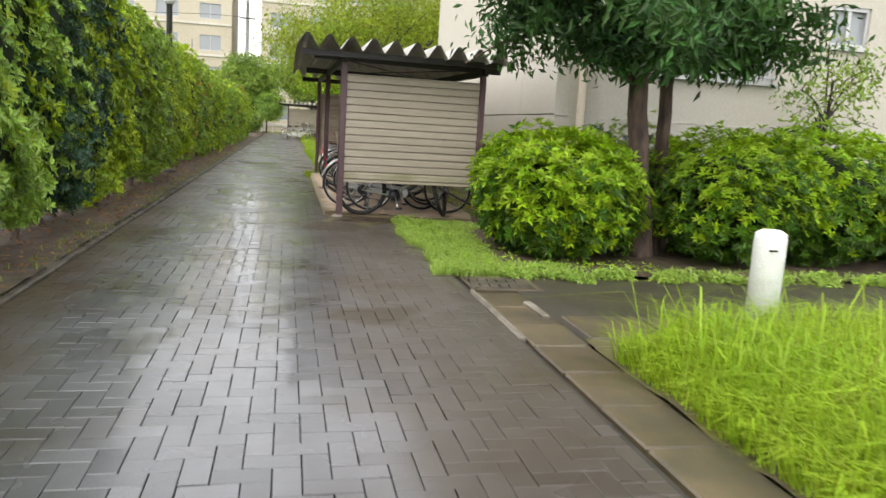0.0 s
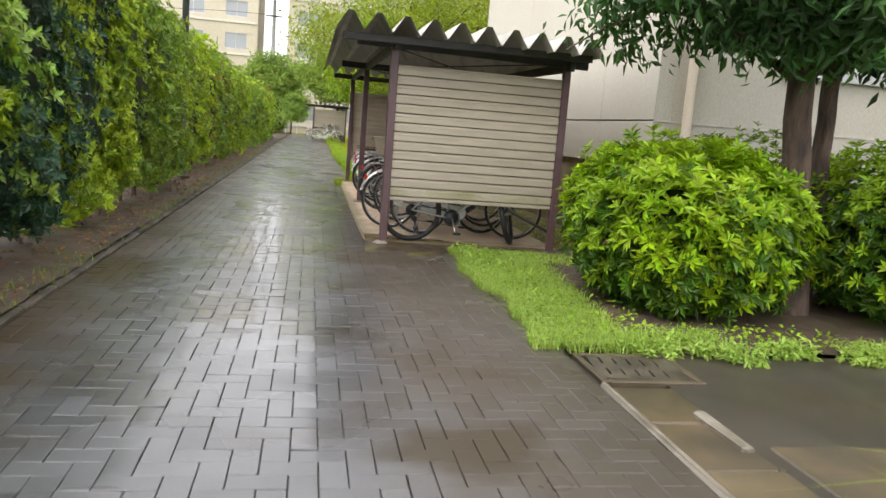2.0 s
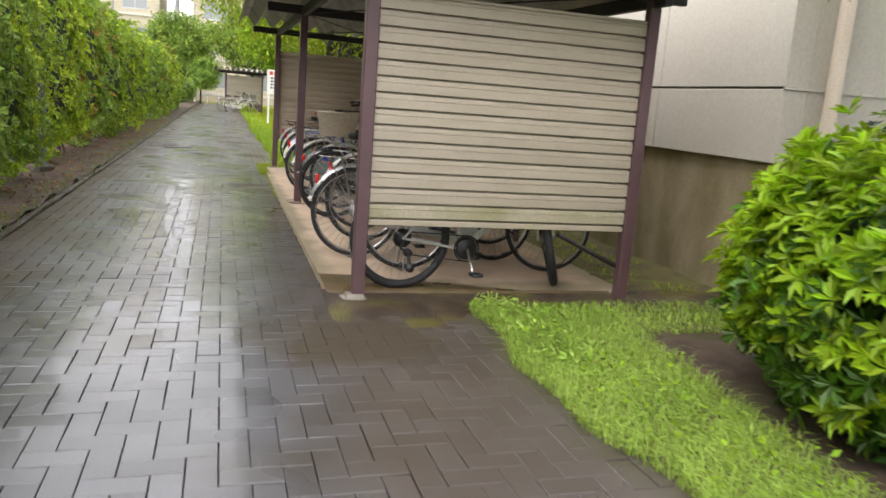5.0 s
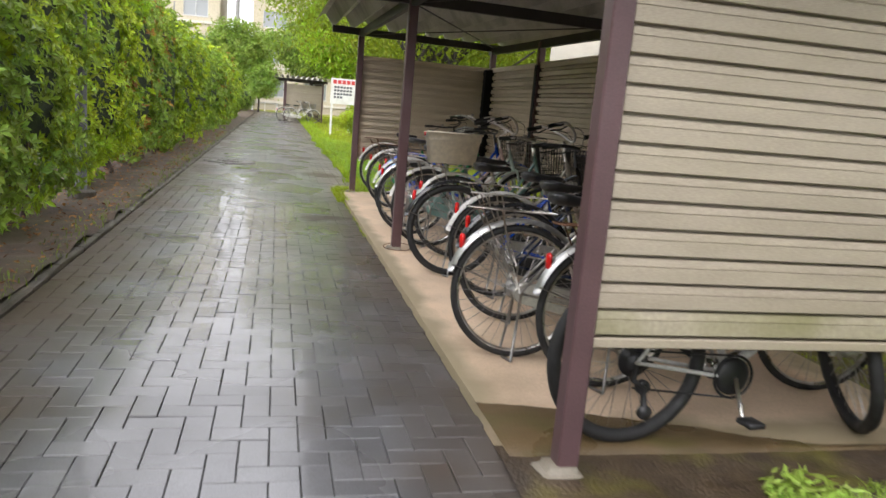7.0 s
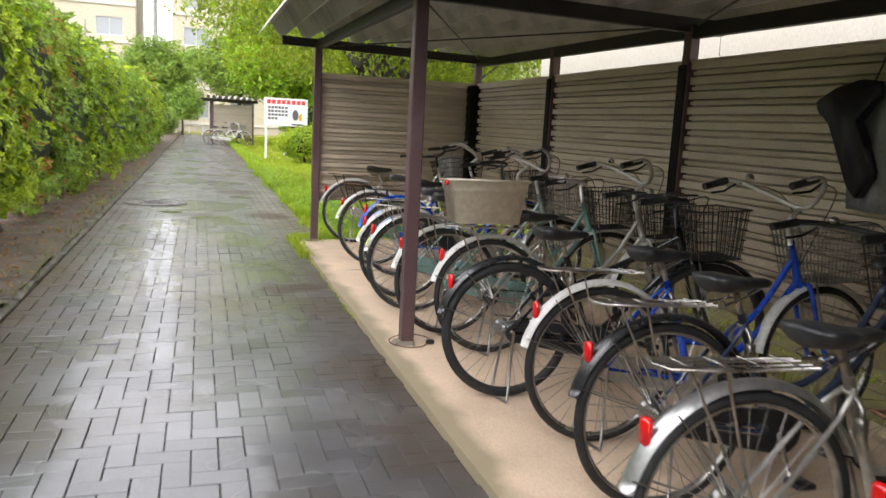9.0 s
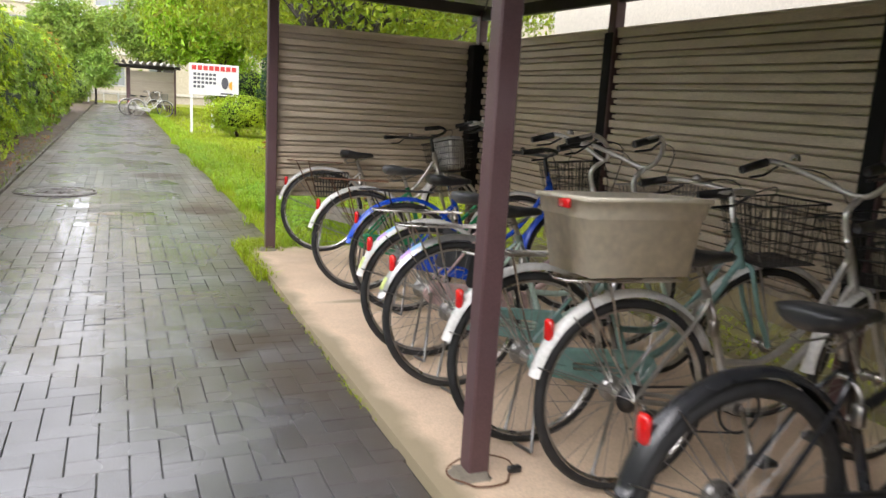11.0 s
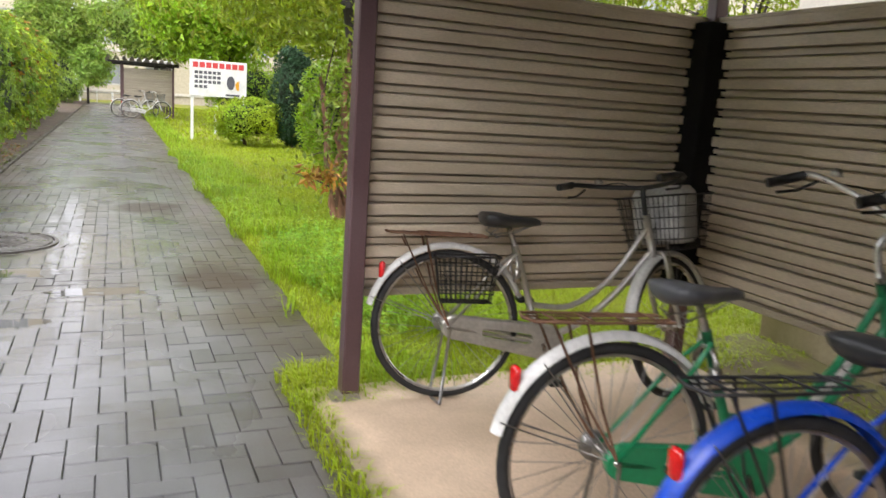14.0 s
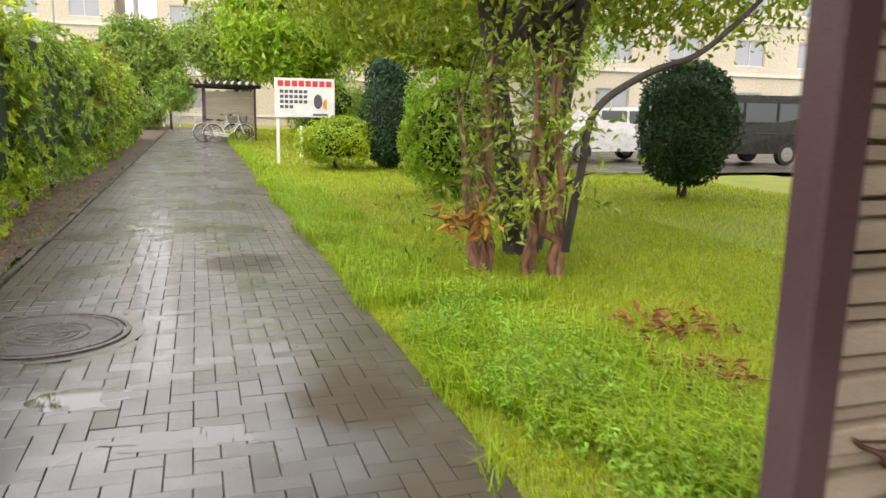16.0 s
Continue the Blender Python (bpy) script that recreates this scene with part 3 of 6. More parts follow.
        ob = new("slat", green if k < 1 else plain)
        ob.parent, ob.location = panel, (0, 0, z0 + 0.037 + k * pitch)
    part("backing", boxed((0, 0.052, (z0 + z1) / 2), (length, 0.006, z1 - z0 - 0.02), 0.001), M["siding"], panel)
    part("cap_rail", boxed((0, 0.012, z1 + 0.006), (length, 0.036, 0.018), 0.003), M["siding_lifted" if inside else "siding"], panel)
    part("bottom_rail", boxed((0, 0.014, z0 + 0.0175), (length, 0.030, 0.035), 0.004), M["siding"], panel)
    return panel


def bicycle_shed():
    s = thing("bicycle_shed", (0, 0, 0), "open bicycle shed, maroon posts, beige ribbed siding, folded grey roof", "bicycle shed")
    x0, x1 = 0.70, 2.50
    ys = (9.10, 13.03, 16.96)
    back = (9.10, 11.065, 13.03, 14.995, 16.96)
    def rise(x, y):
        return 0.012 * (y - 9.10) - 0.018 * (x - x0)
    for y in ys:
        top = 2.05 + rise(x0, y)
        part("front_post", boxed((x0, y, top / 2), (0.078, 0.078, top), 0.006), M["post"], s, "maroon painted steel post")
        foot = bmesh.new()
        box(foot, (x0 - 0.03, y - 0.01, 0.025), (0.20, 0.17, 0.06), 0.02)
        for v in foot.verts:
            if v.co.z > 0.03:
                v.co.x, v.co.y = x0 + (v.co.x - x0) * 0.62, y + (v.co.y - y) * 0.62
        part("footing", foot, M["pale_kerb"], s, "small weathered concrete footing")
    for y in back:
        top = 1.99 + rise(x0, y)
        part("back_post", boxed((x1, y, top / 2), (0.075, 0.075, top), 0.006), M["post"], s)
        # near-black columns added at the back posts for the shade beside the panels
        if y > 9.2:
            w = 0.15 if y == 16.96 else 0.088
            part("corner_closer", boxed((x1 - (w - 0.085) / 2, y - (w - 0.115) / 2, 1.125), (w, w, 1.36), 0.006), M["shade_black"], s, "near-black column added for the shade at the panel joint")
    for y in ys:
        bm = boxed((1.52, y, 2.035), (2.40, 0.055, 0.09), 0.004)
        for v in bm.verts:
            v.co.z += rise(v.co.x, y)
        part("cross_beam", bm, M["dark_steel"], s)
    for x, z in ((x0, 2.02), (x1, 1.965)):
        bm = boxed((x, 13.03, z), (0.05, 8.2, 0.09), 0.004)
        for v in bm.verts:
            v.co.z += rise(x0, v.co.y)
        part("long_beam", bm, M["dark_steel"], s)
    for ya, yb in ((9.1, 13.0), (13.03, 16.93)):
        for xa, xb in ((x0, x1), (x1, x0)):
            part("tie_rod", tube(bmesh.new(), [(xa, ya, 2.0 + rise(x0, ya)), (xb, yb, 2.0 + rise(x0, yb))], 0.007, 6), M["dark_steel"], s)
    # the roof sheet is folded along the shed, and slopes a little to the back
    bm = bmesh.new()
    pitch, n = 0.262, 10
    prof = []
    for k in range(n):
        px = 0.10 + pitch * k
        prof += [(px, 0.0), (px + 0.10, 0.155), (px + 0.15, 0.155), (px + 0.25, 0.0)]
    for lift in (0.0, 0.004):
        rows = [[bm.verts.new((x, y, 2.088 + h + rise(x, y) + lift)) for y in (8.62, 11, 13.4, 15.4, 17.40)] for x, h in prof]
        for a, b in zip(rows, rows[1:]):
            for j in range(4):
                bm.faces.new((a[j], b[j], b[j + 1], a[j + 1]))
    part("roof", bm, M["roof"], s, "grey folded sheet roof")
    # closers under the front folds and the dark eaves channel
    part("eaves_channel", boxed((1.42, 8.86, 2.045), (2.50, 0.05, 0.07), 0.004), M["dark_steel"], s)
    siding_panel(s, x1 - x0 - 0.08, pose((x0 + x1) / 2, 9.085, 0), False, mossy=True)
    siding_panel(s, x1 - x0 - 0.06, pose((x0 + x1) / 2, 16.98, 0), True)
    for a, b in zip(back, back[1:]):
        siding_panel(s, b - a - 0.07, pose(x1 - 0.01, (a + b) / 2, 0, 0, 0, -90), True)
    part("ground_rail", tube(bmesh.new(), [(x1 - 0.5, 9.1, 0.45), (x1, 9.14, 0.22)], 0.018, 6), M["dark_steel"], s)
    return s


shed = bicycle_shed()
far_shed = copy_thing(shed, pose(-0.65, 36.3, 0))
tagged(far_shed, "second open bicycle shed with beige siding far along the path")


# ---- the apartment block beside the shed ----
def window_unit(parent, x, y, z, w, h, glass, frame_mat, bars=False, depth=0.10, name="window"):
    """A sliding window in a wall that faces -y: frame, meeting stile, panes and sill."""
    win = new(name)
    win.parent, win.matrix_basis = parent, pose(x, y, z)
    t = 0.05
    fr = bmesh.new()
    for c, s in (((0, 0, h / 2 - t / 2), (w, depth, t)), ((0, 0, -h / 2 + t / 2), (w, depth, t)), ((-w / 2 + t / 2, 0, 0), (t, depth, h - 2 * t)), ((w / 2 - t / 2, 0, 0), (t, depth, h - 2 * t)), ((0, 0, 0), (t, depth * 0.7, h - 2 * t))):
        box(fr, c, s)
    part("window_frame", fr, frame_mat, win)
    for sx in (-1, 1):
        part("pane", boxed((sx * (w / 4 - 0.01), 0.02, 0), (w / 2 - 0.07, 0.008, h - 2 * t)), glass, win)
    part("window_sill", boxed((0, -depth * 0.7, -h / 2 - 0.03), (w + 0.12, depth * 1.4, 0.05), 0.006), frame_mat, win)
    if bars:
        g = bmesh.new()
        for k in range(int(w / 0.11) + 1):
            tube(g, [(-w / 2 + 0.11 * k, -0.22, -h / 2 + 0.05), (-w / 2 + 0.11 * k, -0.22, h / 2 - 0.05)], 0.008, 5)
        for zz in (-h / 2 + 0.06, h / 2 - 0.06):
            box(g, (0, -0.22, zz), (w + 0.04, 0.025, 0.03))
        for sx in (-1, 1):
            box(g, (sx * w / 2, -0.12, -h / 2 + 0.06), (0.03, 0.22, 0.03))
        part("window_grille", g, frame_mat, win)
    return win


def wall_with_openings(x0, x1, z0, z1, holes, y, thick):
    """A wall facing -y with real openings (x, z, w, h)."""
    xs = sorted({x0, x1, *[h[0] - h[2] / 2 for h in holes], *[h[0] + h[2] / 2 for h in holes]})
    zs = sorted({z0, z1, *[h[1] - h[3] / 2 for h in holes], *[h[1] + h[3] / 2 for h in holes]})
    def solid(i, j):
        if not (0 <= i < len(xs) - 1 and 0 <= j < len(zs) - 1):
            return False
        cx, cz = (xs[i] + xs[i + 1]) / 2, (zs[j] + zs[j + 1]) / 2
        return not any(abs(cx - h[0]) < h[2] / 2 and abs(cz - h[1]) < h[3] / 2 for h in holes)
    bm = bmesh.new()
    def quad(*p):
        bm.faces.new([bm.verts.new(q) for q in p])
    for i in range(len(xs) - 1):
        for j in range(len(zs) - 1):
            if not solid(i, j):
                continue
            a, b, c, d = xs[i], xs[i + 1], zs[j], zs[j + 1]
            quad((a, y, c), (b, y, c), (b, y, d), (a, y, d))
            quad((a, y + thick, d), (b, y + thick, d), (b, y + thick, c), (a, y + thick, c))
            for ii, jj, p in ((i - 1, j, ((a, y, c), (a, y, d), (a, y + thick, d), (a, y + thick, c))), (i + 1, j, ((b, y, d), (b, y, c), (b, y + thick, c), (b, y + thick, d))),
                              (i, j - 1, ((b, y, c), (a, y, c), (a, y + thick, c), (b, y + thick, c))), (i, j + 1, ((a, y, d), (b, y, d), (b, y + thick, d), (a, y + thick, d)))):
                if not solid(ii, jj):
                    quad(*p)
    bmesh.ops.remove_doubles(bm, verts=bm.verts, dist=1e-4)
    return bm


drain_grate()


def near_block():
    b = thing("apartment_block", (0, 0, 0), "cream rendered apartment block with a stained concrete plinth", "building")
    x0, x1, y0, y1, top = 3.45, 34.0, 8.95, 17.35, 13.6
    holes = []
    for k in range(5):
        z = 2.75 + 2.62 * k
        holes += [(5.75, z, 1.72, 1.25), (7.72, z + 0.22, 0.62, 0.55)]
        holes += [(10.2 + 4.1 * q, z, 1.72, 1.25) for q in range(5)] + [(12.2 + 4.1 * q, z + 0.2, 0.62, 0.55) for q in range(5)]
    part("front_wall", wall_with_openings(x0 + 0.2, x1, 1.0, top, holes, y0, 0.2), M["wall"], b)
    # the gable is cast in panels with narrow joints
    for zz0, zz1 in ((1.0, 1.492), (1.508, 4.28), (4.295, 6.9), (6.915, 9.5), (9.515, top)):
        for ya, yb in ((y0, 10.45), (10.462, 14.0), (14.012, y1)):
            part("gable_panel", boxed((x0 + 0.1, (ya + yb) / 2, (zz0 + zz1) / 2), (0.2, yb - ya, zz1 - zz0), 0.004), M["wall"], b)
    part("gable_backing", boxed((x0 + 0.14, (y0 + y1) / 2, (1 + top) / 2), (0.12, y1 - y0 - 0.1, top - 1.02)), M["wall"], b)
    part("back_wall", boxed(((x0 + x1) / 2 + 0.1, y1 - 0.1, top / 2 + 0.5), (x1 - x0 - 0.21, 0.19, top - 1.0)), M["wall"], b)
    part("end_wall", boxed((x1 - 0.1, (y0 + y1) / 2, top / 2 + 0.5), (0.19, y1 - y0 - 0.42, top - 1.0)), M["wall"], b)
    part("roof", boxed(((x0 + x1) / 2, (y0 + y1) / 2, top + 0.15), (x1 - x0 + 0.3, y1 - y0 + 0.3, 0.3), 0.02), M["far_band"], b)
    part("plinth", boxed(((x0 + x1) / 2 + 0.02, (y0 + y1) / 2, 0.45), (x1 - x0 - 0.07, y1 - y0 - 0.07, 1.1)), M["plinth"], b, "stained and mossy concrete plinth")
    # dark sheets added behind the windows to stand for unlit rooms
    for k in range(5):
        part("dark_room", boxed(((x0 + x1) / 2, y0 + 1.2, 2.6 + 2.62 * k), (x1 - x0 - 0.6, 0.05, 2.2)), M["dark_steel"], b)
    for x, z, w, h in holes:
        window_unit(b, x, y0 + 0.08, z, w, h, M["far_glass"], M["alu"], bars=(x == 5.75 and z < 3))
    part("floor_joint", boxed(((x0 + x1) / 2, y0 - 0.003, 1.5), (x1 - x0, 0.012, 0.016)), M["far_band"], b)
    pipe = bmesh.new()
    tube(pipe, [(3.79, y0 - 0.07, 0.05), (3.79, y0 - 0.07, top)], 0.05, 12)
    for k in range(8):
        tube(pipe, [(3.79, y0 - 0.07, 0.6 + 1.6 * k), (3.79, y0 - 0.07, 0.64 + 1.6 * k)], 0.062, 12)
    part("drain_pipe", pipe, M["pipe"], b, "beige painted drain pipe", smooth=True)


near_block()


# ---- the far blocks ----
def far_block(x0, x1, y0, depth, floors, storey, z_first, label, bays, w=1.9, h=1.35):
    b = thing("apartment_building", ((x0 + x1) / 2, y0, 0), label, "building", "apartment blocks beyond the trees")
    cx = (x0 + x1) / 2
    holes = [(-(x1 - x0) / 2 + (x1 - x0) * (k + 0.5) / bays, z_first + storey * f, w, h) for k in range(bays) for f in range(floors)]
    top = z_first + storey * floors
    part("wall", wall_with_openings(x0 - cx, x1 - cx, -0.05, top, holes, 0, 0.25), M["far_wall"], b)
    part("body", boxed((0, depth / 2 + 0.9, top / 2), (x1 - x0 - 0.02, depth - 1.0, top - 0.04)), M["far_wall"], b)
    part("roof", boxed((0, depth / 2, top + 0.18), (x1 - x0 + 0.5, depth + 0.6, 0.4)), M["far_band"], b)
    for f in range(floors):
        part("floor_band", boxed((0, -0.05, z_first + storey * f - h / 2 - 0.45), (x1 - x0, 0.11, 0.18)), M["far_band"], b)
    for x, z, ww, hh in holes:
        window_unit(b, x, 0.1, z, ww, hh, M["far_glass"], M["alu"], depth=0.08)
    return b


far_block(-27.2, -5.15, 72, 9, 6, 2.75, 2.05, "pale yellow apartment building with rows of windows", 6)
far_block(-2.55, 22, 72, 9, 6, 2.75, 1.75, "pale yellow apartment building behind the trees", 7)
far_block(9.5, 42, 50, 9, 5, 2.7, 1.9, "cream apartment building beyond the car park", 8)

# ---- bicycles ----
def paint(name, c, rough=0.3, metal=0.0):
    return mat(name, c, tuple(x * 0.86 for x in c), rough, rough + 0.12, scale=9, fine=60, bump=0.02, metal=metal, coat=0.3 if not metal else 0.0, stain=tuple(x * 0.5 + 0.04 for x in c), stain_scale=7, stain_amount=0.35)


B = dict(
    rubber=mat("black_tyre_rubber", (0.022, 0.022, 0.023), (0.014, 0.014, 0.014), 0.55, 0.75, scale=20, fine=200, bump=0.2),
    steel=mat("worn_bright_steel", (0.56, 0.55, 0.53), (0.42, 0.40, 0.37), 0.22, 0.42, scale=14, fine=120, bump=0.05, metal=1.0, stain=(0.22, 0.12, 0.06), stain_scale=9, stain_amount=0.5),
    chrome=mat("bright_chrome", (0.80, 0.79, 0.77), (0.68, 0.66, 0.63), 0.28, 0.4, scale=14, fine=120, bump=0.02, metal=0.9),
    spoke=mat("dull_spoke_steel", (0.38, 0.37, 0.36), (0.26, 0.25, 0.24), 0.4, scale=10, bump=0.0, metal=0.9),
    rust=mat("rusty_steel", (0.20, 0.10, 0.055), (0.12, 0.06, 0.035), 0.7, scale=20, fine=120, bump=0.3, metal=0.3),
    black=mat("black_plastic", (0.022, 0.022, 0.024), (0.014, 0.014, 0.015), 0.35, 0.5, scale=15, fine=100, bump=0.05),
    saddle=mat("black_saddle_vinyl", (0.030, 0.031, 0.034), (0.020, 0.021, 0.023), 0.3, 0.45, scale=18, fine=160, bump=0.12),
    grey=mat("grey_saddle_vinyl", (0.085, 0.088, 0.095), (0.06, 0.062, 0.068), 0.4, scale=18, fine=160, bump=0.1),
    red=mat("red_reflector", (0.75, 0.012, 0.012), (0.6, 0.01, 0.01), 0.12, scale=200, bump=0.0, coat=0.5),
    amber=mat("amber_reflector", (0.75, 0.22, 0.05), (0.6, 0.16, 0.04), 0.2, scale=200, bump=0.0),
    silver=paint("silver_lacquer", (0.58, 0.56, 0.52), 0.3, 0.7),
    white=paint("white_lacquer", (0.72, 0.71, 0.68), 0.3),
    grey_fender=paint("grey_alloy_fender", (0.50, 0.50, 0.49), 0.28, 0.85),
    blue=paint("blue_lacquer", (0.012, 0.085, 0.62), 0.22),
    green=paint("green_lacquer", (0.012, 0.26, 0.105), 0.28),
    mint=paint("pale_mint_lacquer", (0.42, 0.55, 0.48), 0.3),
    teal=paint("teal_lacquer", (0.20, 0.36, 0.33), 0.3),
    pink=paint("dusty_pink_lacquer", (0.58, 0.42, 0.40), 0.3),
    black_paint=paint("black_lacquer", (0.018, 0.019, 0.022), 0.2),
    navy=paint("navy_lacquer", (0.03, 0.045, 0.10), 0.25),
    cream=mat("cream_plastic_basket", (0.88, 0.81, 0.66), (0.82, 0.75, 0.60), 0.3, scale=6, fine=30, bump=0.02, stain=(0.70, 0.64, 0.53), stain_scale=4, stain_amount=0.4, through_light=0.2),
    rag=mat("white_printed_bag", (0.70, 0.70, 0.68), (0.45, 0.45, 0.46), 0.6, scale=14, fine=50, bump=0.2),
    sky_sticker=paint("pale_blue_sticker", (0.30, 0.55, 0.85), 0.4),
    lilac_sticker=paint("lilac_sticker", (0.52, 0.33, 0.72), 0.4),
    lime_sticker=paint("lime_sticker", (0.62, 0.72, 0.25), 0.4),
)
made = {}


def shared(key, name, build, material, parent, m=None, label="", smooth=True):
    """One mesh for all alike parts."""
    k = (key, material.name)
    if k not in made:
        ob = part(name, build(), material, None, "", smooth)
        made[k] = ob.data
    else:
        ob = new(name, made[k])
    ob.parent = parent
    if m is not None:
        ob.matrix_basis = m
    return tagged(ob, label)


R = 0.335


def bm_tyre(fat):
    r = 0.018 * fat
    return lambda: tube(bmesh.new(), ring(R - r, 44), r, 8, closed=True)


def bm_rim():
    bm = bmesh.new()
    prof = [(0.296, 0.011), (0.303, 0.013), (0.309, 0.012), (0.306, 0.0), (0.309, -0.012), (0.303, -0.013), (0.296, -0.011), (0.292, 0.0)]
    n = 44
    rows = [[bm.verts.new((r * math.cos(2 * math.pi * k / n), y, r * math.sin(2 * math.pi * k / n))) for r, y in prof] for k in range(n)]
    for k in range(n):
        a, b = rows[k], rows[(k + 1) % n]
        for j in range(len(prof)):
            bm.faces.new((a[j], a[(j + 1) % len(prof)], b[(j + 1) % len(prof)], b[j]))
    return bm


def bm_spokes():
    bm = bmesh.new()
    for k in range(32):
        a = 2 * math.pi * k / 32
        b = a + (0.55 if k % 4 < 2 else -0.55)
        y = 0.028 if k % 2 else -0.028
        tube(bm, [(0.022 * math.cos(b), y, 0.022 * math.sin(b)), (0.296 * math.cos(a), 0, 0.296 * math.sin(a))], 0.0014, 3, caps=False)
    return bm


def bm_hub():
    bm = bmesh.new()
    m = Matrix.Rotation(math.pi / 2, 4, "X")
    lathe(bm, [(0.008, -0.07), (0.008, -0.045), (0.026, -0.034), (0.026, -0.028), (0.016, -0.02), (0.016, 0.02), (0.026, 0.028), (0.026, 0.034), (0.008, 0.045), (0.008, 0.07)], 14, m)
    return bm


def bm_fender(r, a0, a1, width=0.058):
    def build():
        bm = bmesh.new()
        n, rows = 26, []
        for k in range(n):
            a = radians(a0 + (a1 - a0) * k / (n - 1))
            row = []
            for off in (0.0, 0.003):
                for u, d in ((-1, -0.016), (-0.8, -0.003), (0, 0.005), (0.8, -0.003), (1, -0.016)):
                    q = r + d + off
                    row.append(bm.verts.new((q * math.cos(a), u * width / 2, q * math.sin(a))))
            rows.append(row)
        for a, b in zip(rows, rows[1:]):
            for j in range(4):
                bm.faces.new((a[j], b[j], b[j + 1], a[j + 1])), bm.faces.new((a[j + 5], a[j + 6], b[j + 6], b[j + 5]))
        for row in (rows[0], rows[-1]):
            bm.faces.new((row[0], row[1], row[6], row[5])), bm.faces.new((row[3], row[4], row[9], row[8]))
            bm.faces.new((row[1], row[2], row[7], row[6])), bm.faces.new((row[2], row[3], row[8], row[7]))
        return bm
    return build


def bm_saddle():
    bm = bmesh.new()
    rows = []
    for x, w, z, t in ((-0.13, 0.065, 0.045, 0.03), (-0.115, 0.098, 0.052, 0.05), (-0.06, 0.105, 0.048, 0.055), (0.0, 0.075, 0.036, 0.045), (0.06, 0.036, 0.03, 0.035), (0.12, 0.022, 0.026, 0.028), (0.142, 0.012, 0.018, 0.018)):
        row = [bm.verts.new((x, w * math.cos(a), z + (t * 0.28 if math.sin(a) > 0 else t) * math.sin(a))) for a in [2 * math.pi * k / 14 for k in range(14)]]
        rows.append(row)
    for a, b in zip(rows, rows[1:]):
        for k in range(14):
            bm.faces.new((a[k], b[k], b[(k + 1) % 14], a[(k + 1) % 14]))
    bm.faces.new(rows[0]), bm.faces.new(rows[-1][::-1])
    return bm


def bm_springs():
    bm = bmesh.new()
    for s in (-1, 1):
        tube(bm, [(-0.08 + 0.014 * math.cos(k), s * 0.055 + 0.014 * math.sin(k), -0.045 + 0.0075 * k) for k in range(12)], 0.003, 4)
        tube(bm, [(-0.08, s * 0.05, -0.045), (0.02, s * 0.02, -0.03), (0.10, s * 0.012, 0.0)], 0.0035, 5)
    return bm


def bm_basket(w, d, h, wire=0.0026, gap=0.025):
    """A wire basket that widens upwards; d runs forwards."""
    def build():
        bm = bmesh.new()
        def at(u, v, t):
            k = 0.80 + 0.20 * t
            return (u * d / 2 * k, v * w / 2 * k, t * h)
        for t in (0.0, 0.2, 0.4, 0.6, 0.8, 1.0):
            tube(bm, [at(-1, -1, t), at(1, -1, t), at(1, 1, t), at(-1, 1, t)], 0.0045 if t == 1 else wire, 4, closed=True)
        nw, nd = max(4, int(w / gap)), max(4, int(d / gap))
        for k in range(1, nw):
            v = -1 + 2 * k / nw
            tube(bm, [at(-1, v, 1), at(-1, v, 0), at(1, v, 0), at(1, v, 1)], wire, 4)
        for k in range(1, nd):
            u = -1 + 2 * k / nd
            tube(bm, [at(u, -1, 1), at(u, -1, 0), at(u, 1, 0), at(u, 1, 1)], wire, 4)
        return bm
    return build


def bm_plastic_basket():
    """A ribbed plastic box with a rolled rim."""
    bm = bmesh.new()
    w, d, h = 0.33, 0.42, 0.25
    def loop(t, grow, hh):
        k = 0.84 + 0.16 * t
        return [bm.verts.new((sx * d / 2 * k + sx * grow, sy * w / 2 * k + sy * grow, hh)) for sx, sy in ((-1, -1), (1, -1), (1, 1), (-1, 1))]
    loops = [loop(0, 0, 0), loop(0.72, 0, h * 0.72), loop(0.74, 0.006, h * 0.74), loop(1, 0.006, h), loop(1, 0.014, h), loop(1, 0.014, h - 0.014), loop(1, 0.004, h - 0.012), loop(1, -0.004, h), loop(0, -0.005, 0.006)]
    for a, b in zip(loops, loops[1:]):
        for k in range(4):
            bm.faces.new((a[k], a[(k + 1) % 4], b[(k + 1) % 4], b[k]))
    bm.faces.new(loops[0][::-1]), bm.faces.new(loops[-1])
    return bm


def bm_rack():
    bm = bmesh.new()
    tube(bm, [(0.16, -0.05, 0.735), (-0.10, -0.065, 0.74), (-0.27, -0.06, 0.745), (-0.285, 0, 0.745), (-0.27, 0.06, 0.745), (-0.10, 0.065, 0.74), (0.16, 0.05, 0.735)], 0.005, 6)
    for x in (-0.2, -0.1, 0.0, 0.1):
        tube(bm, [(x, -0.064, 0.742), (x, 0.064, 0.742)], 0.0035, 5)
    for v in (-0.022, 0.022):
        tube(bm, [(-0.28, v, 0.743), (0.16, v, 0.737)], 0.0035, 5)
    for s in (-1, 1):
        tube(bm, [(-0.12, s * 0.065, 0.74), (-0.06, s * 0.07, 0.5), (0.0, s * 0.065, 0.345)], 0.0045, 6)
        tube(bm, [(-0.22, s * 0.062, 0.745), (-0.10, s * 0.07, 0.5), (0.0, s * 0.065, 0.345)], 0.004, 6)
    return bm


def bm_stand():
    bm = bmesh.new()
    for s in (-1, 1):
        tube(bm, [(0.01, s * 0.065, 0.34), (-0.01, s * 0.09, 0.16), (-0.03, s * 0.12, 0.008)], 0.007, 6)
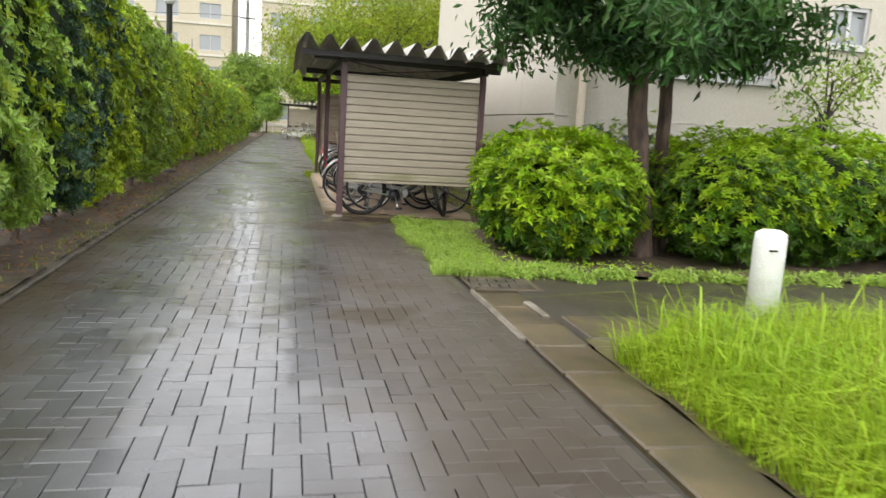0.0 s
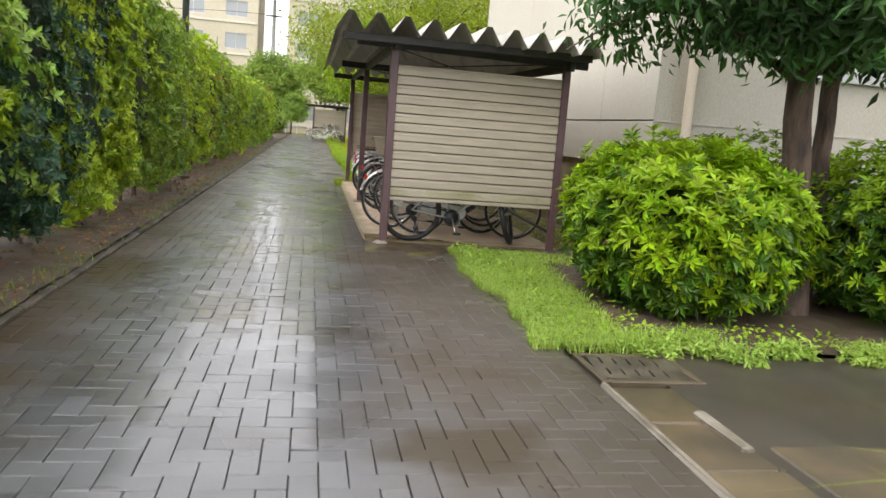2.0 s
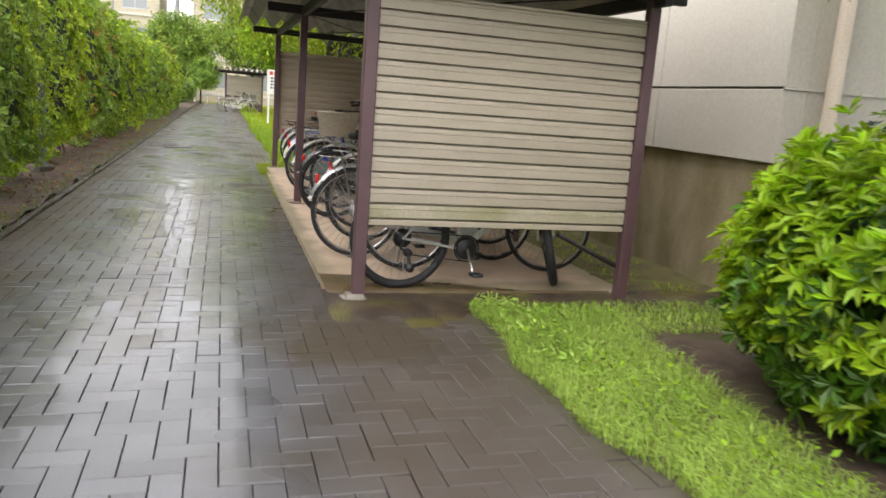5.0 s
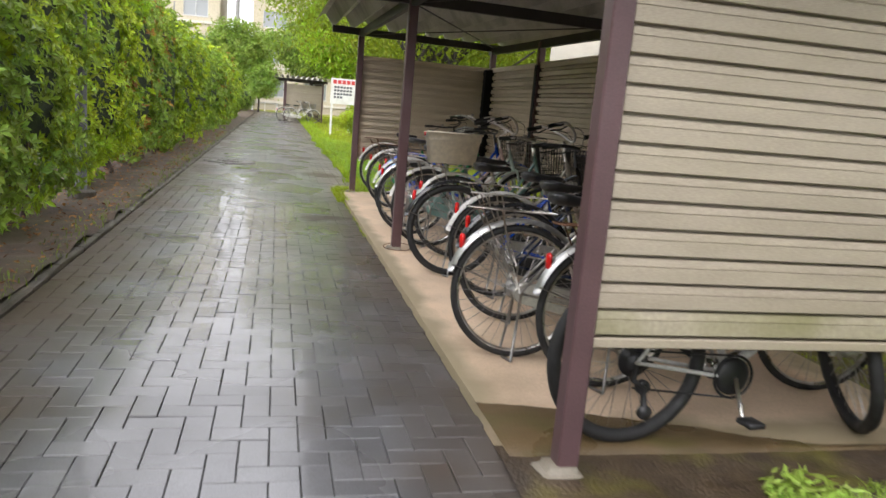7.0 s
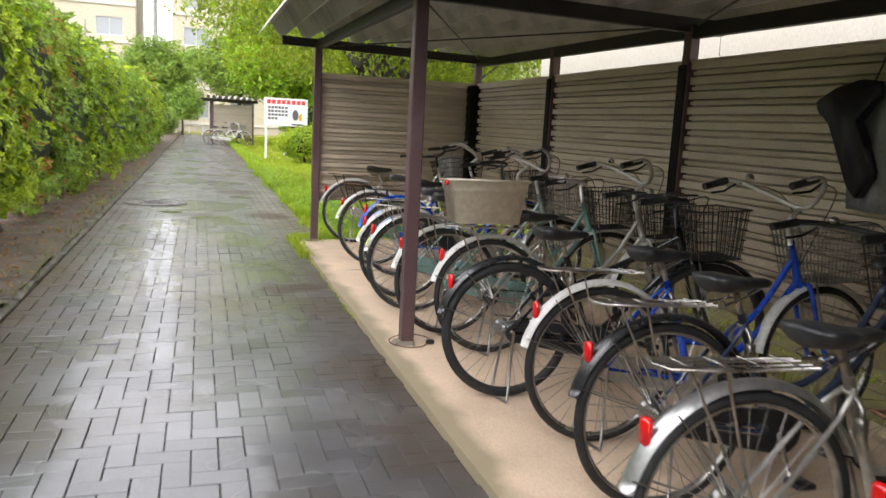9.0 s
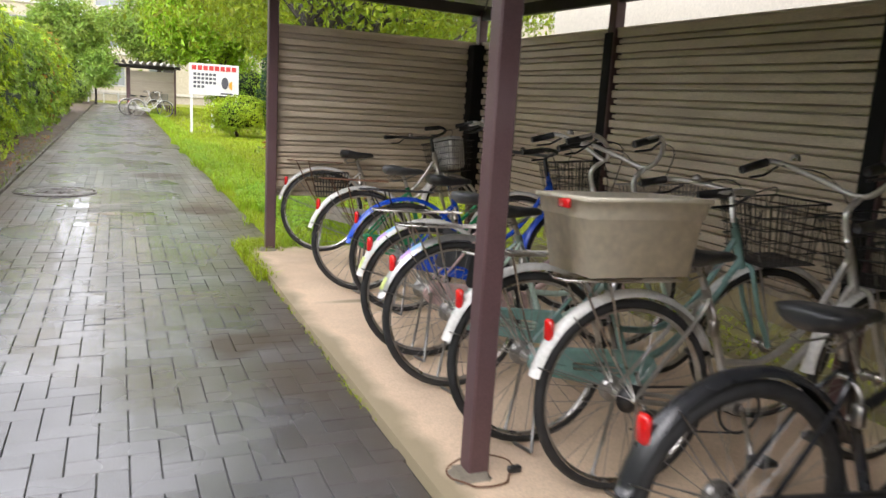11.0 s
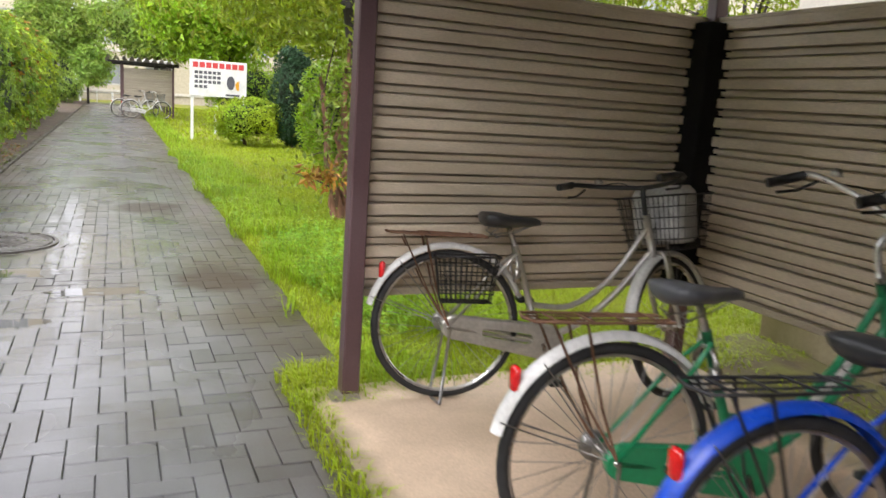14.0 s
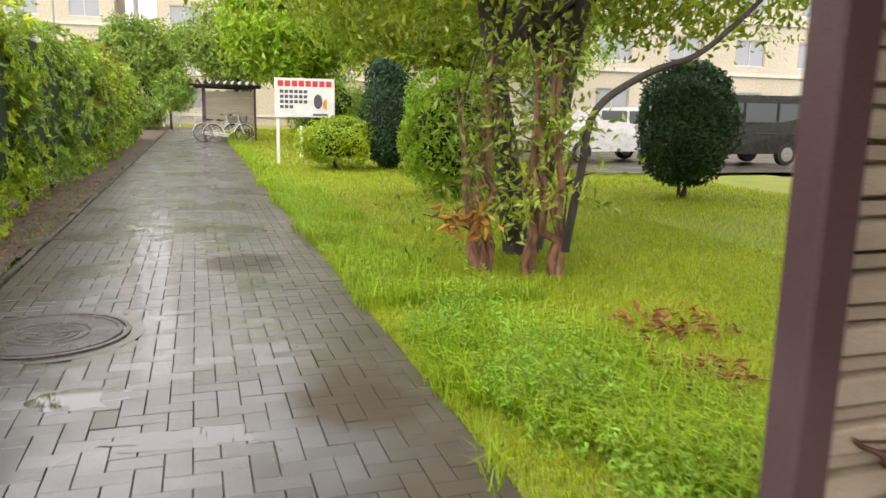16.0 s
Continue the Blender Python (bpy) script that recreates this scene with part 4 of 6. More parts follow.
    tube(bm, [(-0.03, -0.12, 0.008), (-0.05, -0.02, 0.005), (-0.03, 0.12, 0.008)], 0.007, 6)
    return bm


def bm_crank():
    bm = bmesh.new()
    tube(bm, [(0.44, -0.06, 0.27), (0.44, 0.07, 0.27)], 0.016, 8)
    for s, a in ((-1, -75), (1, 105)):
        c, q = math.cos(radians(a)), math.sin(radians(a))
        tube(bm, [(0.44, s * 0.065, 0.27), (0.44 + 0.165 * c, s * 0.085, 0.27 + 0.165 * q)], 0.010, 6)
    return bm


def bm_pedal(s, a):
    c, q = math.cos(radians(a)), math.sin(radians(a))
    return lambda: boxed((0.44 + 0.165 * c, s * 0.135, 0.27 + 0.165 * q), (0.075, 0.085, 0.022), 0.005)


def bm_guard():
    """A long chain case with a slot and rounded ends."""
    bm = bmesh.new()
    outer = []
    for k in range(11):
        a = radians(-90 + 18 * k)
        outer.append((0.455 + 0.085 * math.cos(a), 0.27 + 0.082 * math.sin(a)))
    for k in range(9):
        a = radians(90 + 22.5 * k)
        outer.append((0.03 + 0.06 * math.cos(a), 0.335 + 0.055 * math.sin(a)))
    inner = []
    for k in range(11):
        a = radians(-90 + 18 * k)
        inner.append((0.365 + 0.030 * math.cos(a), 0.285 + 0.024 * math.sin(a)))
    for k in range(9):
        a = radians(90 + 22.5 * k)
        inner.append((0.175 + 0.022 * math.cos(a), 0.312 + 0.020 * math.sin(a)))
    n = len(outer)
    def loop(pts, y, shrink=0.0):
        return [bm.verts.new((x + (0.25 - x) * shrink * 0.2, y, z + (0.30 - z) * shrink)) for x, z in pts]
    rows = [loop(outer, -0.042), loop(outer, -0.058), loop(outer, -0.064, 0.1), loop(inner, -0.064), loop(inner, -0.042)]
    for a, b in zip(rows, rows[1:] + rows[:1]):
        for k in range(n):
            bm.faces.new((a[k], a[(k + 1) % n], b[(k + 1) % n], b[k]))
    return bm


def bm_frame(style):
    def build():
        bm = bmesh.new()
        bb, seat_top, head_top, head_low = (0.44, 0, 0.27), (0.295, 0, 0.70), (0.915, 0, 0.84), (0.965, 0, 0.665)
        tube(bm, [bb, seat_top], 0.0155, 10)
        tube(bm, [head_low, head_top], 0.018, 10)
        if style == "step":
            tube(bm, curve([(0.955, 0, 0.70), (0.80, 0, 0.50), (0.62, 0, 0.345), bb], 6), 0.0155, 10)
            tube(bm, curve([(0.925, 0, 0.80), (0.76, 0, 0.56), (0.58, 0, 0.43), (0.385, 0, 0.43)], 6), 0.0135, 10)
        elif style == "straight":
            tube(bm, [(0.955, 0, 0.70), bb], 0.017, 10)
            tube(bm, [(0.928, 0, 0.80), (0.345, 0, 0.55)], 0.0155, 10)
        else:
            tube(bm, [(0.955, 0, 0.70), bb], 0.021, 10)
            tube(bm, [(0.925, 0, 0.81), (0.31, 0, 0.66)], 0.017, 10)
        for s in (-1, 1):
            tube(bm, [(0.0, s * 0.062, 0.335), (0.36, s * 0.045, 0.275), (0.43, s * 0.03, 0.27)], 0.0085, 8)
            tube(bm, [(0.0, s * 0.062, 0.335), (0.24, s * 0.045, 0.60), (0.305, s * 0.018, 0.665)], 0.0075, 8)
        tube(bm, [(0.44, -0.045, 0.27), (0.44, 0.045, 0.27)], 0.024, 12)
        return bm
    return build


def bm_fork():
    bm = bmesh.new()
    tube(bm, [(0.97, 0, 0.66), (0.905, 0, 0.88)], 0.0125, 8)
    for s in (-1, 1):
        tube(bm, curve([(0.985, 0, 0.685), (0.985, s * 0.05, 0.665), (1.03, s * 0.055, 0.50), (1.10, s * 0.055, 0.335)], 5), 0.011, 8)
    return bm


def bm_bars(style):
    def build():
        bm = bmesh.new()
        if style == "flat":
            tube(bm, [(0.905, 0, 0.86), (0.93, 0, 0.95)], 0.013, 8)
            tube(bm, curve([(0.83, -0.30, 0.97), (0.90, -0.15, 0.95), (0.935, 0, 0.95), (0.90, 0.15, 0.95), (0.83, 0.30, 0.97)], 6), 0.011, 8)
        elif style == "swan":
            tube(bm, curve([(0.905, 0, 0.86), (0.885, 0, 0.96), (0.95, 0, 1.025)], 4), 0.0125, 8)
            tube(bm, curve([(0.64, -0.27, 1.115), (0.78, -0.27, 1.15), (0.90, -0.16, 1.09), (0.955, 0, 1.025), (0.90, 0.16, 1.09), (0.78, 0.27, 1.15), (0.64, 0.27, 1.115)], 7), 0.011, 8)
        else:
            tube(bm, [(0.905, 0, 0.86), (0.885, 0, 0.96), (0.90, 0, 0.985)], 0.0125, 8)
            tube(bm, curve([(0.60, -0.255, 0.99), (0.74, -0.275, 1.01), (0.86, -0.19, 1.0), (0.90, 0, 0.985), (0.86, 0.19, 1.0), (0.74, 0.275, 1.01), (0.60, 0.255, 0.99)], 7), 0.011, 8)
        return bm
    return build


def bm_grip(style, s):
    ends = {"flat": ((0.83, 0.30, 0.97), (0.87, 0.20, 0.958)), "swan": ((0.635, 0.27, 1.113), (0.76, 0.272, 1.146)), "low": ((0.595, 0.254, 0.989), (0.72, 0.273, 1.008))}[style]
    def build():
        a, b = [(x, s * y, z) for x, y, z in ends]
        bm = tube(bmesh.new(), [a, b], 0.0165, 10)
        return bm
    return build


def bm_lever(style, s):
    dz = {"flat": -0.01, "swan": 0.14, "low": 0.0}[style]
    def build():
        bm = bmesh.new()
        tube(bm, [(0.80, s * 0.255, 0.99 + dz), (0.74, s * 0.262, 0.955 + dz), (0.66, s * 0.25, 0.945 + dz)], 0.0055, 5)
        tube(bm, curve([(0.81, s * 0.24, 0.995 + dz), (0.98, s * 0.16, 1.02 + dz * 0.5), (1.0, s * 0.04, 0.9), (0.97, 0.01, 0.76)], 5), 0.0025, 4)
        return bm
    return build


def bm_bell(style):
    dz = {"flat": -0.01, "swan": 0.14, "low": 0.0}[style]
    return lambda: lathe(bmesh.new(), [(0.02, 0), (0.02, 0.012), (0.014, 0.024), (0.004, 0.028)], 12, Matrix.Translation((0.83, 0.20, 1.012 + dz)))


def bm_stay(s, a):
    return lambda: tube(bmesh.new(), [(0, s * 0.06, 0.335), (0.362 * math.cos(radians(a)), s * 0.028, 0.335 + 0.362 * math.sin(radians(a)))], 0.0022, 4)


def bm_skirt():
    """A fan-shaped dress guard beside the rear wheel."""
    bm = bmesh.new()
    rows = []
    for a in range(24, 79, 6):
        c, q = math.cos(radians(a)), math.sin(radians(a))
        rows.append([bm.verts.new((rad * c, y, 0.335 + rad * q)) for y in (-0.046, -0.041) for rad in (0.19 + 0.05 * math.sin(radians(4 * a)), 0.335)])
    for a, b in zip(rows, rows[1:]):
        for u, w in ((0, 1), (1, 3), (3, 2), (2, 0)):
            bm.faces.new((a[u], a[w], b[w], b[u]))
    return bm


def bm_lock():
    bm = tube(bmesh.new(), ring(0.055, 16, "yz", (0.30, 0, 0.60), -60, 240), 0.008, 7)
    box(bm, (0.30, -0.055, 0.57), (0.03, 0.03, 0.06), 0.005)
    return bm


def bicycle(x, y, heading, label, frame_c, fender_c=None, style="step", bars="low", steer=0.0, lean=-4.0, fat=1.0, saddle="saddle", guard=None, basket=None,
            rear_box=False, rack="steel", skirt=None, bag=False, stickers=False, bar_mat="chrome", fork_c=None, saddle_z=0.0, z=0.034, stand=True, rear_basket=False):
    b = thing("bicycle", (x, y, z), label, "bicycle", "bicycles parked in the shed")
    b.matrix_world = pose(x, y, z, lean, 0, heading)
    rear = pose(0, 0, R)
    axis_at, tilt = Vector((0.94, 0, 0.75)), Vector((-0.27, 0, 1)).normalized()
    turn = Matrix.Translation(axis_at) @ Matrix.Rotation(radians(steer), 4, tilt) @ Matrix.Translation(-axis_at)
    fc = B[frame_c]
    def wheel(m):
        w = shared(("tyre", fat), "wheel", bm_tyre(fat), B["rubber"], b, m)
        shared("rim", "rim", bm_rim, B["steel"], w)
        shared("spokes", "spokes", bm_spokes, B["spoke"], w, smooth=False)
        shared("hub", "hub", bm_hub, B["steel"], w)
    wheel(rear)
    wheel(turn @ pose(1.10, 0, R, 0, 17))
    shared(("frame", style), "frame", bm_frame(style), fc, b)
    shared("fork", "fork", bm_fork, B[fork_c or frame_c], b, turn)
    hb = shared(("bars", bars), "handlebar", bm_bars(bars), B[bar_mat], b, turn)
    for s in (-1, 1):
        shared(("grip", bars, s), "grip", bm_grip(bars, s), B["black"], hb)
    for s in (-1, 1):
        shared(("lever", bars, s), "brake_lever", bm_lever(bars, s), B["black"], hb)
    shared(("bell", bars), "bell", bm_bell(bars), B["steel"], hb)
    if fender_c:
        f = shared("rear_fender", "rear_fender", bm_fender(R + 0.026, 22, 166), B[fender_c], b, rear)
        a = radians(141)
        shared("reflector", "reflector", lambda: boxed((0, 0, 0), (0.026, 0.042, 0.075), 0.009), B["red"], f, Matrix.Translation(((R + 0.044) * math.cos(a), 0, (R + 0.044) * math.sin(a))))
        for sd in (-1, 1):
            for an in (128, 160):
                shared(("stay", sd, an), "fender_stay", bm_stay(sd, an), B["spoke"], b)
        shared("drum", "drum_brake", lambda: lathe(bmesh.new(), [(0.012, -0.03), (0.046, -0.026), (0.046, -0.004), (0.03, 0.0), (0.012, 0.004)], 20, Matrix.Translation((0, 0.062, R)) @ Matrix.Rotation(math.pi / 2, 4, "X")), B["spoke"], b)
        shared("front_fender", "front_fender", bm_fender(R + 0.022, 35, 185), B[fender_c], b, turn @ pose(1.10, 0, R, 0, 12))
        if stickers:
            for aa, mm in ((122, "sky_sticker"), (131, "lilac_sticker"), (156, "lime_sticker")):
                shared(("sticker", aa), "sticker", bm_fender(R + 0.029, aa - 5, aa + 4, 0.044), B[mm], f)
    s = shared("saddle", "saddle", bm_saddle, B[saddle], b, pose(0.265, 0, 0.785 + saddle_z, 0, -3))
    shared("springs", "saddle_rail", bm_springs, B["spoke"], s)
    shared(("seat_post", saddle_z), "seat_post", lambda: tube(bmesh.new(), [(0.31, 0, 0.655), (0.262, 0, 0.785 + saddle_z)], 0.0125, 8), B["steel"], b)
    shared("crank", "crank", bm_crank, B["steel"], b)
    for sd, an in ((-1, -75), (1, 105)):
        shared(("pedal", sd), "pedal", bm_pedal(sd, an), B["black"], b)
    if guard:
        shared("guard", "chain_guard", bm_guard, B[guard], b, smooth=False)
    else:
        shared("chainring", "chainring", lambda: tube(bmesh.new(), ring(0.085, 24, "xz", (0.44, -0.052, 0.27)), 0.006, 5, closed=True), B["black"], b)
        shared("sprocket", "sprocket", lambda: lathe(bmesh.new(), [(0.02, -0.012), (0.05, -0.01), (0.035, 0.0), (0.03, 0.012)], 18, Matrix.Translation((0, -0.045, R)) @ Matrix.Rotation(math.pi / 2, 4, "X")), B["black"], b)
        shared("chain", "chain", lambda: tube(tube(bmesh.new(), [(0, -0.05, R + 0.045), (0.44, -0.052, 0.355)], 0.004, 5), [(0, -0.05, R - 0.1), (0.44, -0.052, 0.185)], 0.004, 5), B["black"], b)
    if style == "mtb":
        shared("cassette", "cassette", lambda: lathe(bmesh.new(), [(0.015, -0.02), (0.062, -0.016), (0.062, -0.012), (0.048, -0.008), (0.048, 0.0), (0.036, 0.006), (0.03, 0.014)], 20, Matrix.Translation((0, -0.048, R)) @ Matrix.Rotation(math.pi / 2, 4, "X")), B["black"], b)
        def gear():
            bm = tube(bmesh.new(), [(0.0, -0.06, R - 0.01), (-0.02, -0.085, R - 0.06), (0.03, -0.075, R - 0.09), (0.05, -0.07, R - 0.19)], 0.012, 6)
            for q in (R - 0.09, R - 0.19):
                lathe(bm, [(0.004, -0.012), (0.028, -0.01), (0.028, 0.01), (0.004, 0.012)], 12, Matrix.Translation((0.03 if q > 0.2 else 0.05, -0.07, q)) @ Matrix.Rotation(math.pi / 2, 4, "X"))
            return bm
        shared("derailleur", "derailleur", gear, B["black"], b)
        shared("stay_reflector", "reflector", lambda: boxed((0.12, -0.03, 0.52), (0.03, 0.05, 0.07), 0.01), B["red"], b, None, "red reflector on the seat stay")
        shared("chainwheel", "chainwheel", lambda: lathe(bmesh.new(), [(0.02, -0.02), (0.075, -0.012), (0.075, -0.006), (0.06, 0.0), (0.02, 0.012)], 24, Matrix.Translation((0.44, -0.055, 0.27)) @ Matrix.Rotation(math.pi / 2, 4, "X")), B["black"], b)
    if rack:
        shared(("rack", rack), "rear_rack", bm_rack, B[rack], b)
    if stand:
        shared("stand", "kickstand", bm_stand, B["spoke"], b)
    if skirt:
        shared("skirt", "dress_guard", bm_skirt, B[skirt], b, smooth=False)
    if fender_c:
        shared("lock", "ring_lock", bm_lock, B["steel"], b)
    if basket:
        k = shared("basket", "front_basket", bm_basket(0.36, 0.28, 0.25), B[basket], b, turn @ pose(1.085, 0, 0.705, 0, -4))
        shared("bracket", "basket_bracket", lambda: tube(tube(bmesh.new(), [(1.0, 0.05, 0.75), (1.10, 0.06, 0.34)], 0.005, 5), [(1.0, -0.05, 0.75), (1.10, -0.06, 0.34)], 0.005, 5), B["spoke"], b, turn)
        shared("lamp", "front_lamp", lambda: lathe(bmesh.new(), [(0.012, -0.05), (0.028, -0.03), (0.033, 0.01), (0.030, 0.02)], 14, pose(1.06, 0.05, 0.62, 0, 90)), B["black"], b, turn)
        if bag:
            shared("bag", "bag", lambda: boxed((0, 0, 0.16), (0.19, 0.26, 0.27), 0.03), B["rag"], k, None, "white printed bag in the basket")
    if rear_basket:
        shared("side_basket", "rear_basket", bm_basket(0.10, 0.28, 0.2), B["black"], b, pose(0.06, -0.10, 0.46))
    if rear_box:
        k = shared("plastic_basket", "rear_basket", bm_plastic_basket, B["cream"], b, pose(-0.06, 0, 0.765, 0, 0, 0), "cream ribbed plastic basket")
        shared("tag", "red_tag", lambda: boxed((-0.237, -0.06, 0.225), (0.012, 0.07, 0.03), 0.004), B["red"], k)
    return b


bicycle(1.10, 16.84, -13, "silver step-through bicycle with black basket holding a white bag", "silver", "white", guard="silver", basket="black", bag=True, rack="rust", rear_basket=True, bar_mat="black", steer=34)
bicycle(1.05, 15.55, -8, "green bicycle with white rear fender and chrome swan handlebar", "green", "white", guard="green", bars="swan", saddle="grey", rack="rust", steer=-14, fork_c="silver")
bicycle(1.15, 15.01, -8, "bright blue bicycle with blue fenders and black wire basket", "blue", "blue", guard="blue", basket="black", bar_mat="black", rack="black", steer=6)
bicycle(0.98, 14.22, -6, "dusty pink bicycle with stickered pale fender and grey dress guard", "pink", "white", guard="pink", bars="swan", saddle="grey", skirt="grey", stickers=True, steer=-6)
bicycle(0.95, 13.80, -5, "pale mint bicycle with black dress guard and alloy fender", "mint", "grey_fender", guard="teal", bars="swan", skirt="black", stickers=True, basket="spoke", steer=10)
bicycle(1.00, 13.20, -4, "teal bicycle with white fender and dark wire basket", "teal", "white", guard="teal", basket="black", steer=-10)
bicycle(1.13, 12.78, -5, "silver bicycle with a cream plastic basket on its rear rack", "silver", "white", guard=None, rear_box=True, bars="swan", basket="black", steer=4)
bicycle(0.95, 12.07, -3, "black sports city bicycle with fat tyres and alloy fender", "black_paint", "black_paint", style="straight", bars="low", guard="black", basket="black", fat=1.35, rack=None, bar_mat="black", steer=-8)
bicycle(1.13, 11.49, -4, "silver and blue bicycle with white fender", "blue", "white", guard="silver", basket="spoke", bars="swan", steer=5)
bicycle(1.06, 10.92, -3, "navy bicycle with black fenders and wire basket", "navy", "black_paint", guard="black", basket="black", bar_mat="black", steer=-5)
bicycle(0.87, 10.27, -4, "silver bicycle with alloy fenders and chrome rack", "silver", "grey_fender", guard="silver", basket="spoke", skirt=None, steer=8)
bicycle(1.17, 9.86, -2, "old bicycle with rusty rack and grey wire basket", "navy", "grey_fender", guard="grey_fender", basket="spoke", rack="rust", bar_mat="black", steer=-4)
bicycle(1.0, 9.29, 4, "white mountain bicycle with knobbly black tyres and no fenders", "white", None, style="mtb", bars="flat", fat=1.55, rack=None, guard=None, bar_mat="black", steer=66, lean=-2, saddle_z=0.06, stand=False)
for k, (x, y, hd) in enumerate(((-0.05, 44.95, 15), (0.30, 44.55, 3))):
    bicycle(x, y, hd, "white bicycle parked outside the far shed", "white", "white", guard="white", basket="spoke", z=0.0)


def cable_lock():
    c = thing("cable_lock", (0.70, 13.03, 0.034), "thin dark cable lock looped round the post's foot", "cable lock")
    loop = [(0.115 * math.cos(a) * (1 + 0.2 * math.sin(3 * a)) + 0.02, 0.085 * math.sin(a) - 0.03, 0.006 + 0.035 * max(0.0, math.sin(a))) for a in [2 * math.pi * k / 28 for k in range(28)]]
    part("cable", tube(bmesh.new(), loop, 0.0035, 6, closed=True), B["rust"], c, smooth=True)
    part("plug", boxed((0.14, -0.04, 0.014), (0.05, 0.025, 0.025), 0.005), B["black"], c)


cable_lock()


def hung_rainwear():
    u = thing("rain_cape", (2.40, 11.55, 1.10), "black crumpled rain cape hanging on the shed's back siding", "rain cape")
    bm = bmesh.new()
    rim = ((0.24, 0.45), (0.13, 0.51), (-0.02, 0.545), (-0.12, 0.53), (-0.13, 0.47), (0.0, 0.36), (-0.09, 0.24), (-0.14, 0.12), (-0.07, 0.0), (0.0, 0.05), (0.06, 0.2), (0.12, 0.35), (0.22, 0.40))
    near, far = [[bm.verts.new((dx + 0.012 * math.sin(11 * z + 5 * y), y, z)) for y, z in rim] for dx in (-0.045, 0.015)]
    bm.faces.new(near), bm.faces.new(far[::-1])
    for k in range(len(rim)):
        j = (k + 1) % len(rim)
        bm.faces.new((near[j], near[k], far[k], far[j]))
    bmesh.ops.bevel(bm, geom=[e for e in bm.edges], offset=0.012, segments=2, affect="EDGES")
    part("cape", bm, B["black"], u, smooth=True)
    part("hook", tube(bmesh.new(), [(0, -0.05, 0.53), (0.03, -0.05, 0.6), (0.06, -0.05, 0.69)], 0.004, 5), B["black"], u)
    c = thing("plastic_sheet", (2.42, 11.30, 1.05), "grey plastic rain sheet hanging on the shed's back siding", "rain cover")
    bm = bmesh.new()
    g = [[bm.verts.new((0.025 * math.sin(i * 1.1) + 0.01 * math.sin(j * 1.7 + i), -0.3 + 0.6 * i / 14, 0.58 * j / 8)) for j in range(9)] for i in range(15)]
    for i in range(14):
        for j in range(8):
            bm.faces.new((g[i][j], g[i + 1][j], g[i + 1][j + 1], g[i][j + 1]))
    r = bmesh.ops.solidify(bm, geom=bm.faces[:], thickness=0.004)
    part("cover", bm, mat("grey_plastic_film", (0.52, 0.52, 0.50), (0.40, 0.40, 0.39), 0.25, scale=6, fine=60, bump=0.05, through_light=0.3), c, smooth=True)
    part("hook", tube(bmesh.new(), [(0, 0, 0.56), (0.03, 0, 0.66), (0.07, 0, 0.76)], 0.004, 5), B["black"], c)


hung_rainwear()

# ---- hedges, shrubs, trees and grass ----
def hedge_shrub(y0, y1, height, leaf, seed, x_front=-1.88, size=0.078, density=2300, label="", accent=None):
    r = np.random.default_rng(seed)
    cy, ly = (y0 + y1) / 2, (y1 - y0)
    low = (0.26 if cy < 19 else 0.06) + r.uniform(-0.06, 0.10)
    half = (0.52, ly / 2 * 1.06, (height - low) / 2)
    c = (x_front - 0.52, cy, (height + low) / 2)
    h = thing("hedge_shrub", (c[0], cy, 0.03), label, "hedge", "hedge along the path")
    inv = np.array((c[0], cy, 0.03))
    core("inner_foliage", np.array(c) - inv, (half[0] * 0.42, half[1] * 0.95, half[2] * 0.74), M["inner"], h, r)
    k = 7
    n = int(density * ly * height * 1.8 / k)
    p, o = rounded_block(r, n, c, half)
    p += o * (lumps(r, p, 0.5, 0.13) + lumps(r, p, 0.17, 0.08))[:, None]
    p -= o * np.abs(r.normal(0, 0.085, (len(p), 1)))
    keep = (p[:, 0] > c[0] - 0.25) | (p[:, 2] > height - 0.5)
    p, o = p[keep], o[keep]
    o = unit(o + np.array((0.1, 0, 0.45)) + r.normal(0, 0.35, o.shape))
    young = (lumps(r, p, 0.3, 1.0) + r.normal(0, 0.5, len(p)) > 0.75) if accent else np.zeros(len(p), bool)
    for nm, sel, mm in (("leaves", ~young, leaf), ("young_leaves", young, accent)):
        if sel.any():
            v = whorls(r, p[sel] - inv, o[sel], k, size, 0.23).reshape(-1, 3)
            mesh_from(nm, v, np.arange(len(v)).reshape(-1, 4), M[mm], h)
    for k in range(max(2, int(ly / 0.6))):
        bm = bmesh.new()
        a = (r.uniform(-0.02, 0.24), -ly / 2 + ly * (k + r.uniform(0.3, 0.7)) / max(2, int(ly / 0.6)), -0.02)
        limb(bm, a, (a[0] + r.uniform(-0.2, 0.05), a[1] + r.uniform(-0.15, 0.15), low + 0.5), r.uniform(0.022, 0.04), 0.014, r, 0.08, 5, 6)
        part("stem", bm, M["bark"], h)


DARK, MID = "dense dark green clipped shrub in the hedge", "mid-green clipped shrub in the hedge with reddish stems"
LIGHT, RED = "bright yellow-green clipped shrub in the hedge", "olive green clipped shrub with orange young leaves"
hedge_shrub(-3.0, 0.4, 2.9, "leaf_grey", 11, label=MID, density=500, size=0.07)
hedge_shrub(0.2, 3.2, 2.9, "leaf_grey", 12, label=MID, accent="hedge_bright", density=3700)
hedge_shrub(3.0, 4.9, 2.95, "leaf_grey", 13, label=MID, accent="hedge_mid", density=3800)
hedge_shrub(4.7, 6.9, 2.9, "leaf_grey", 14, label=MID, accent="hedge_bright", density=3500)
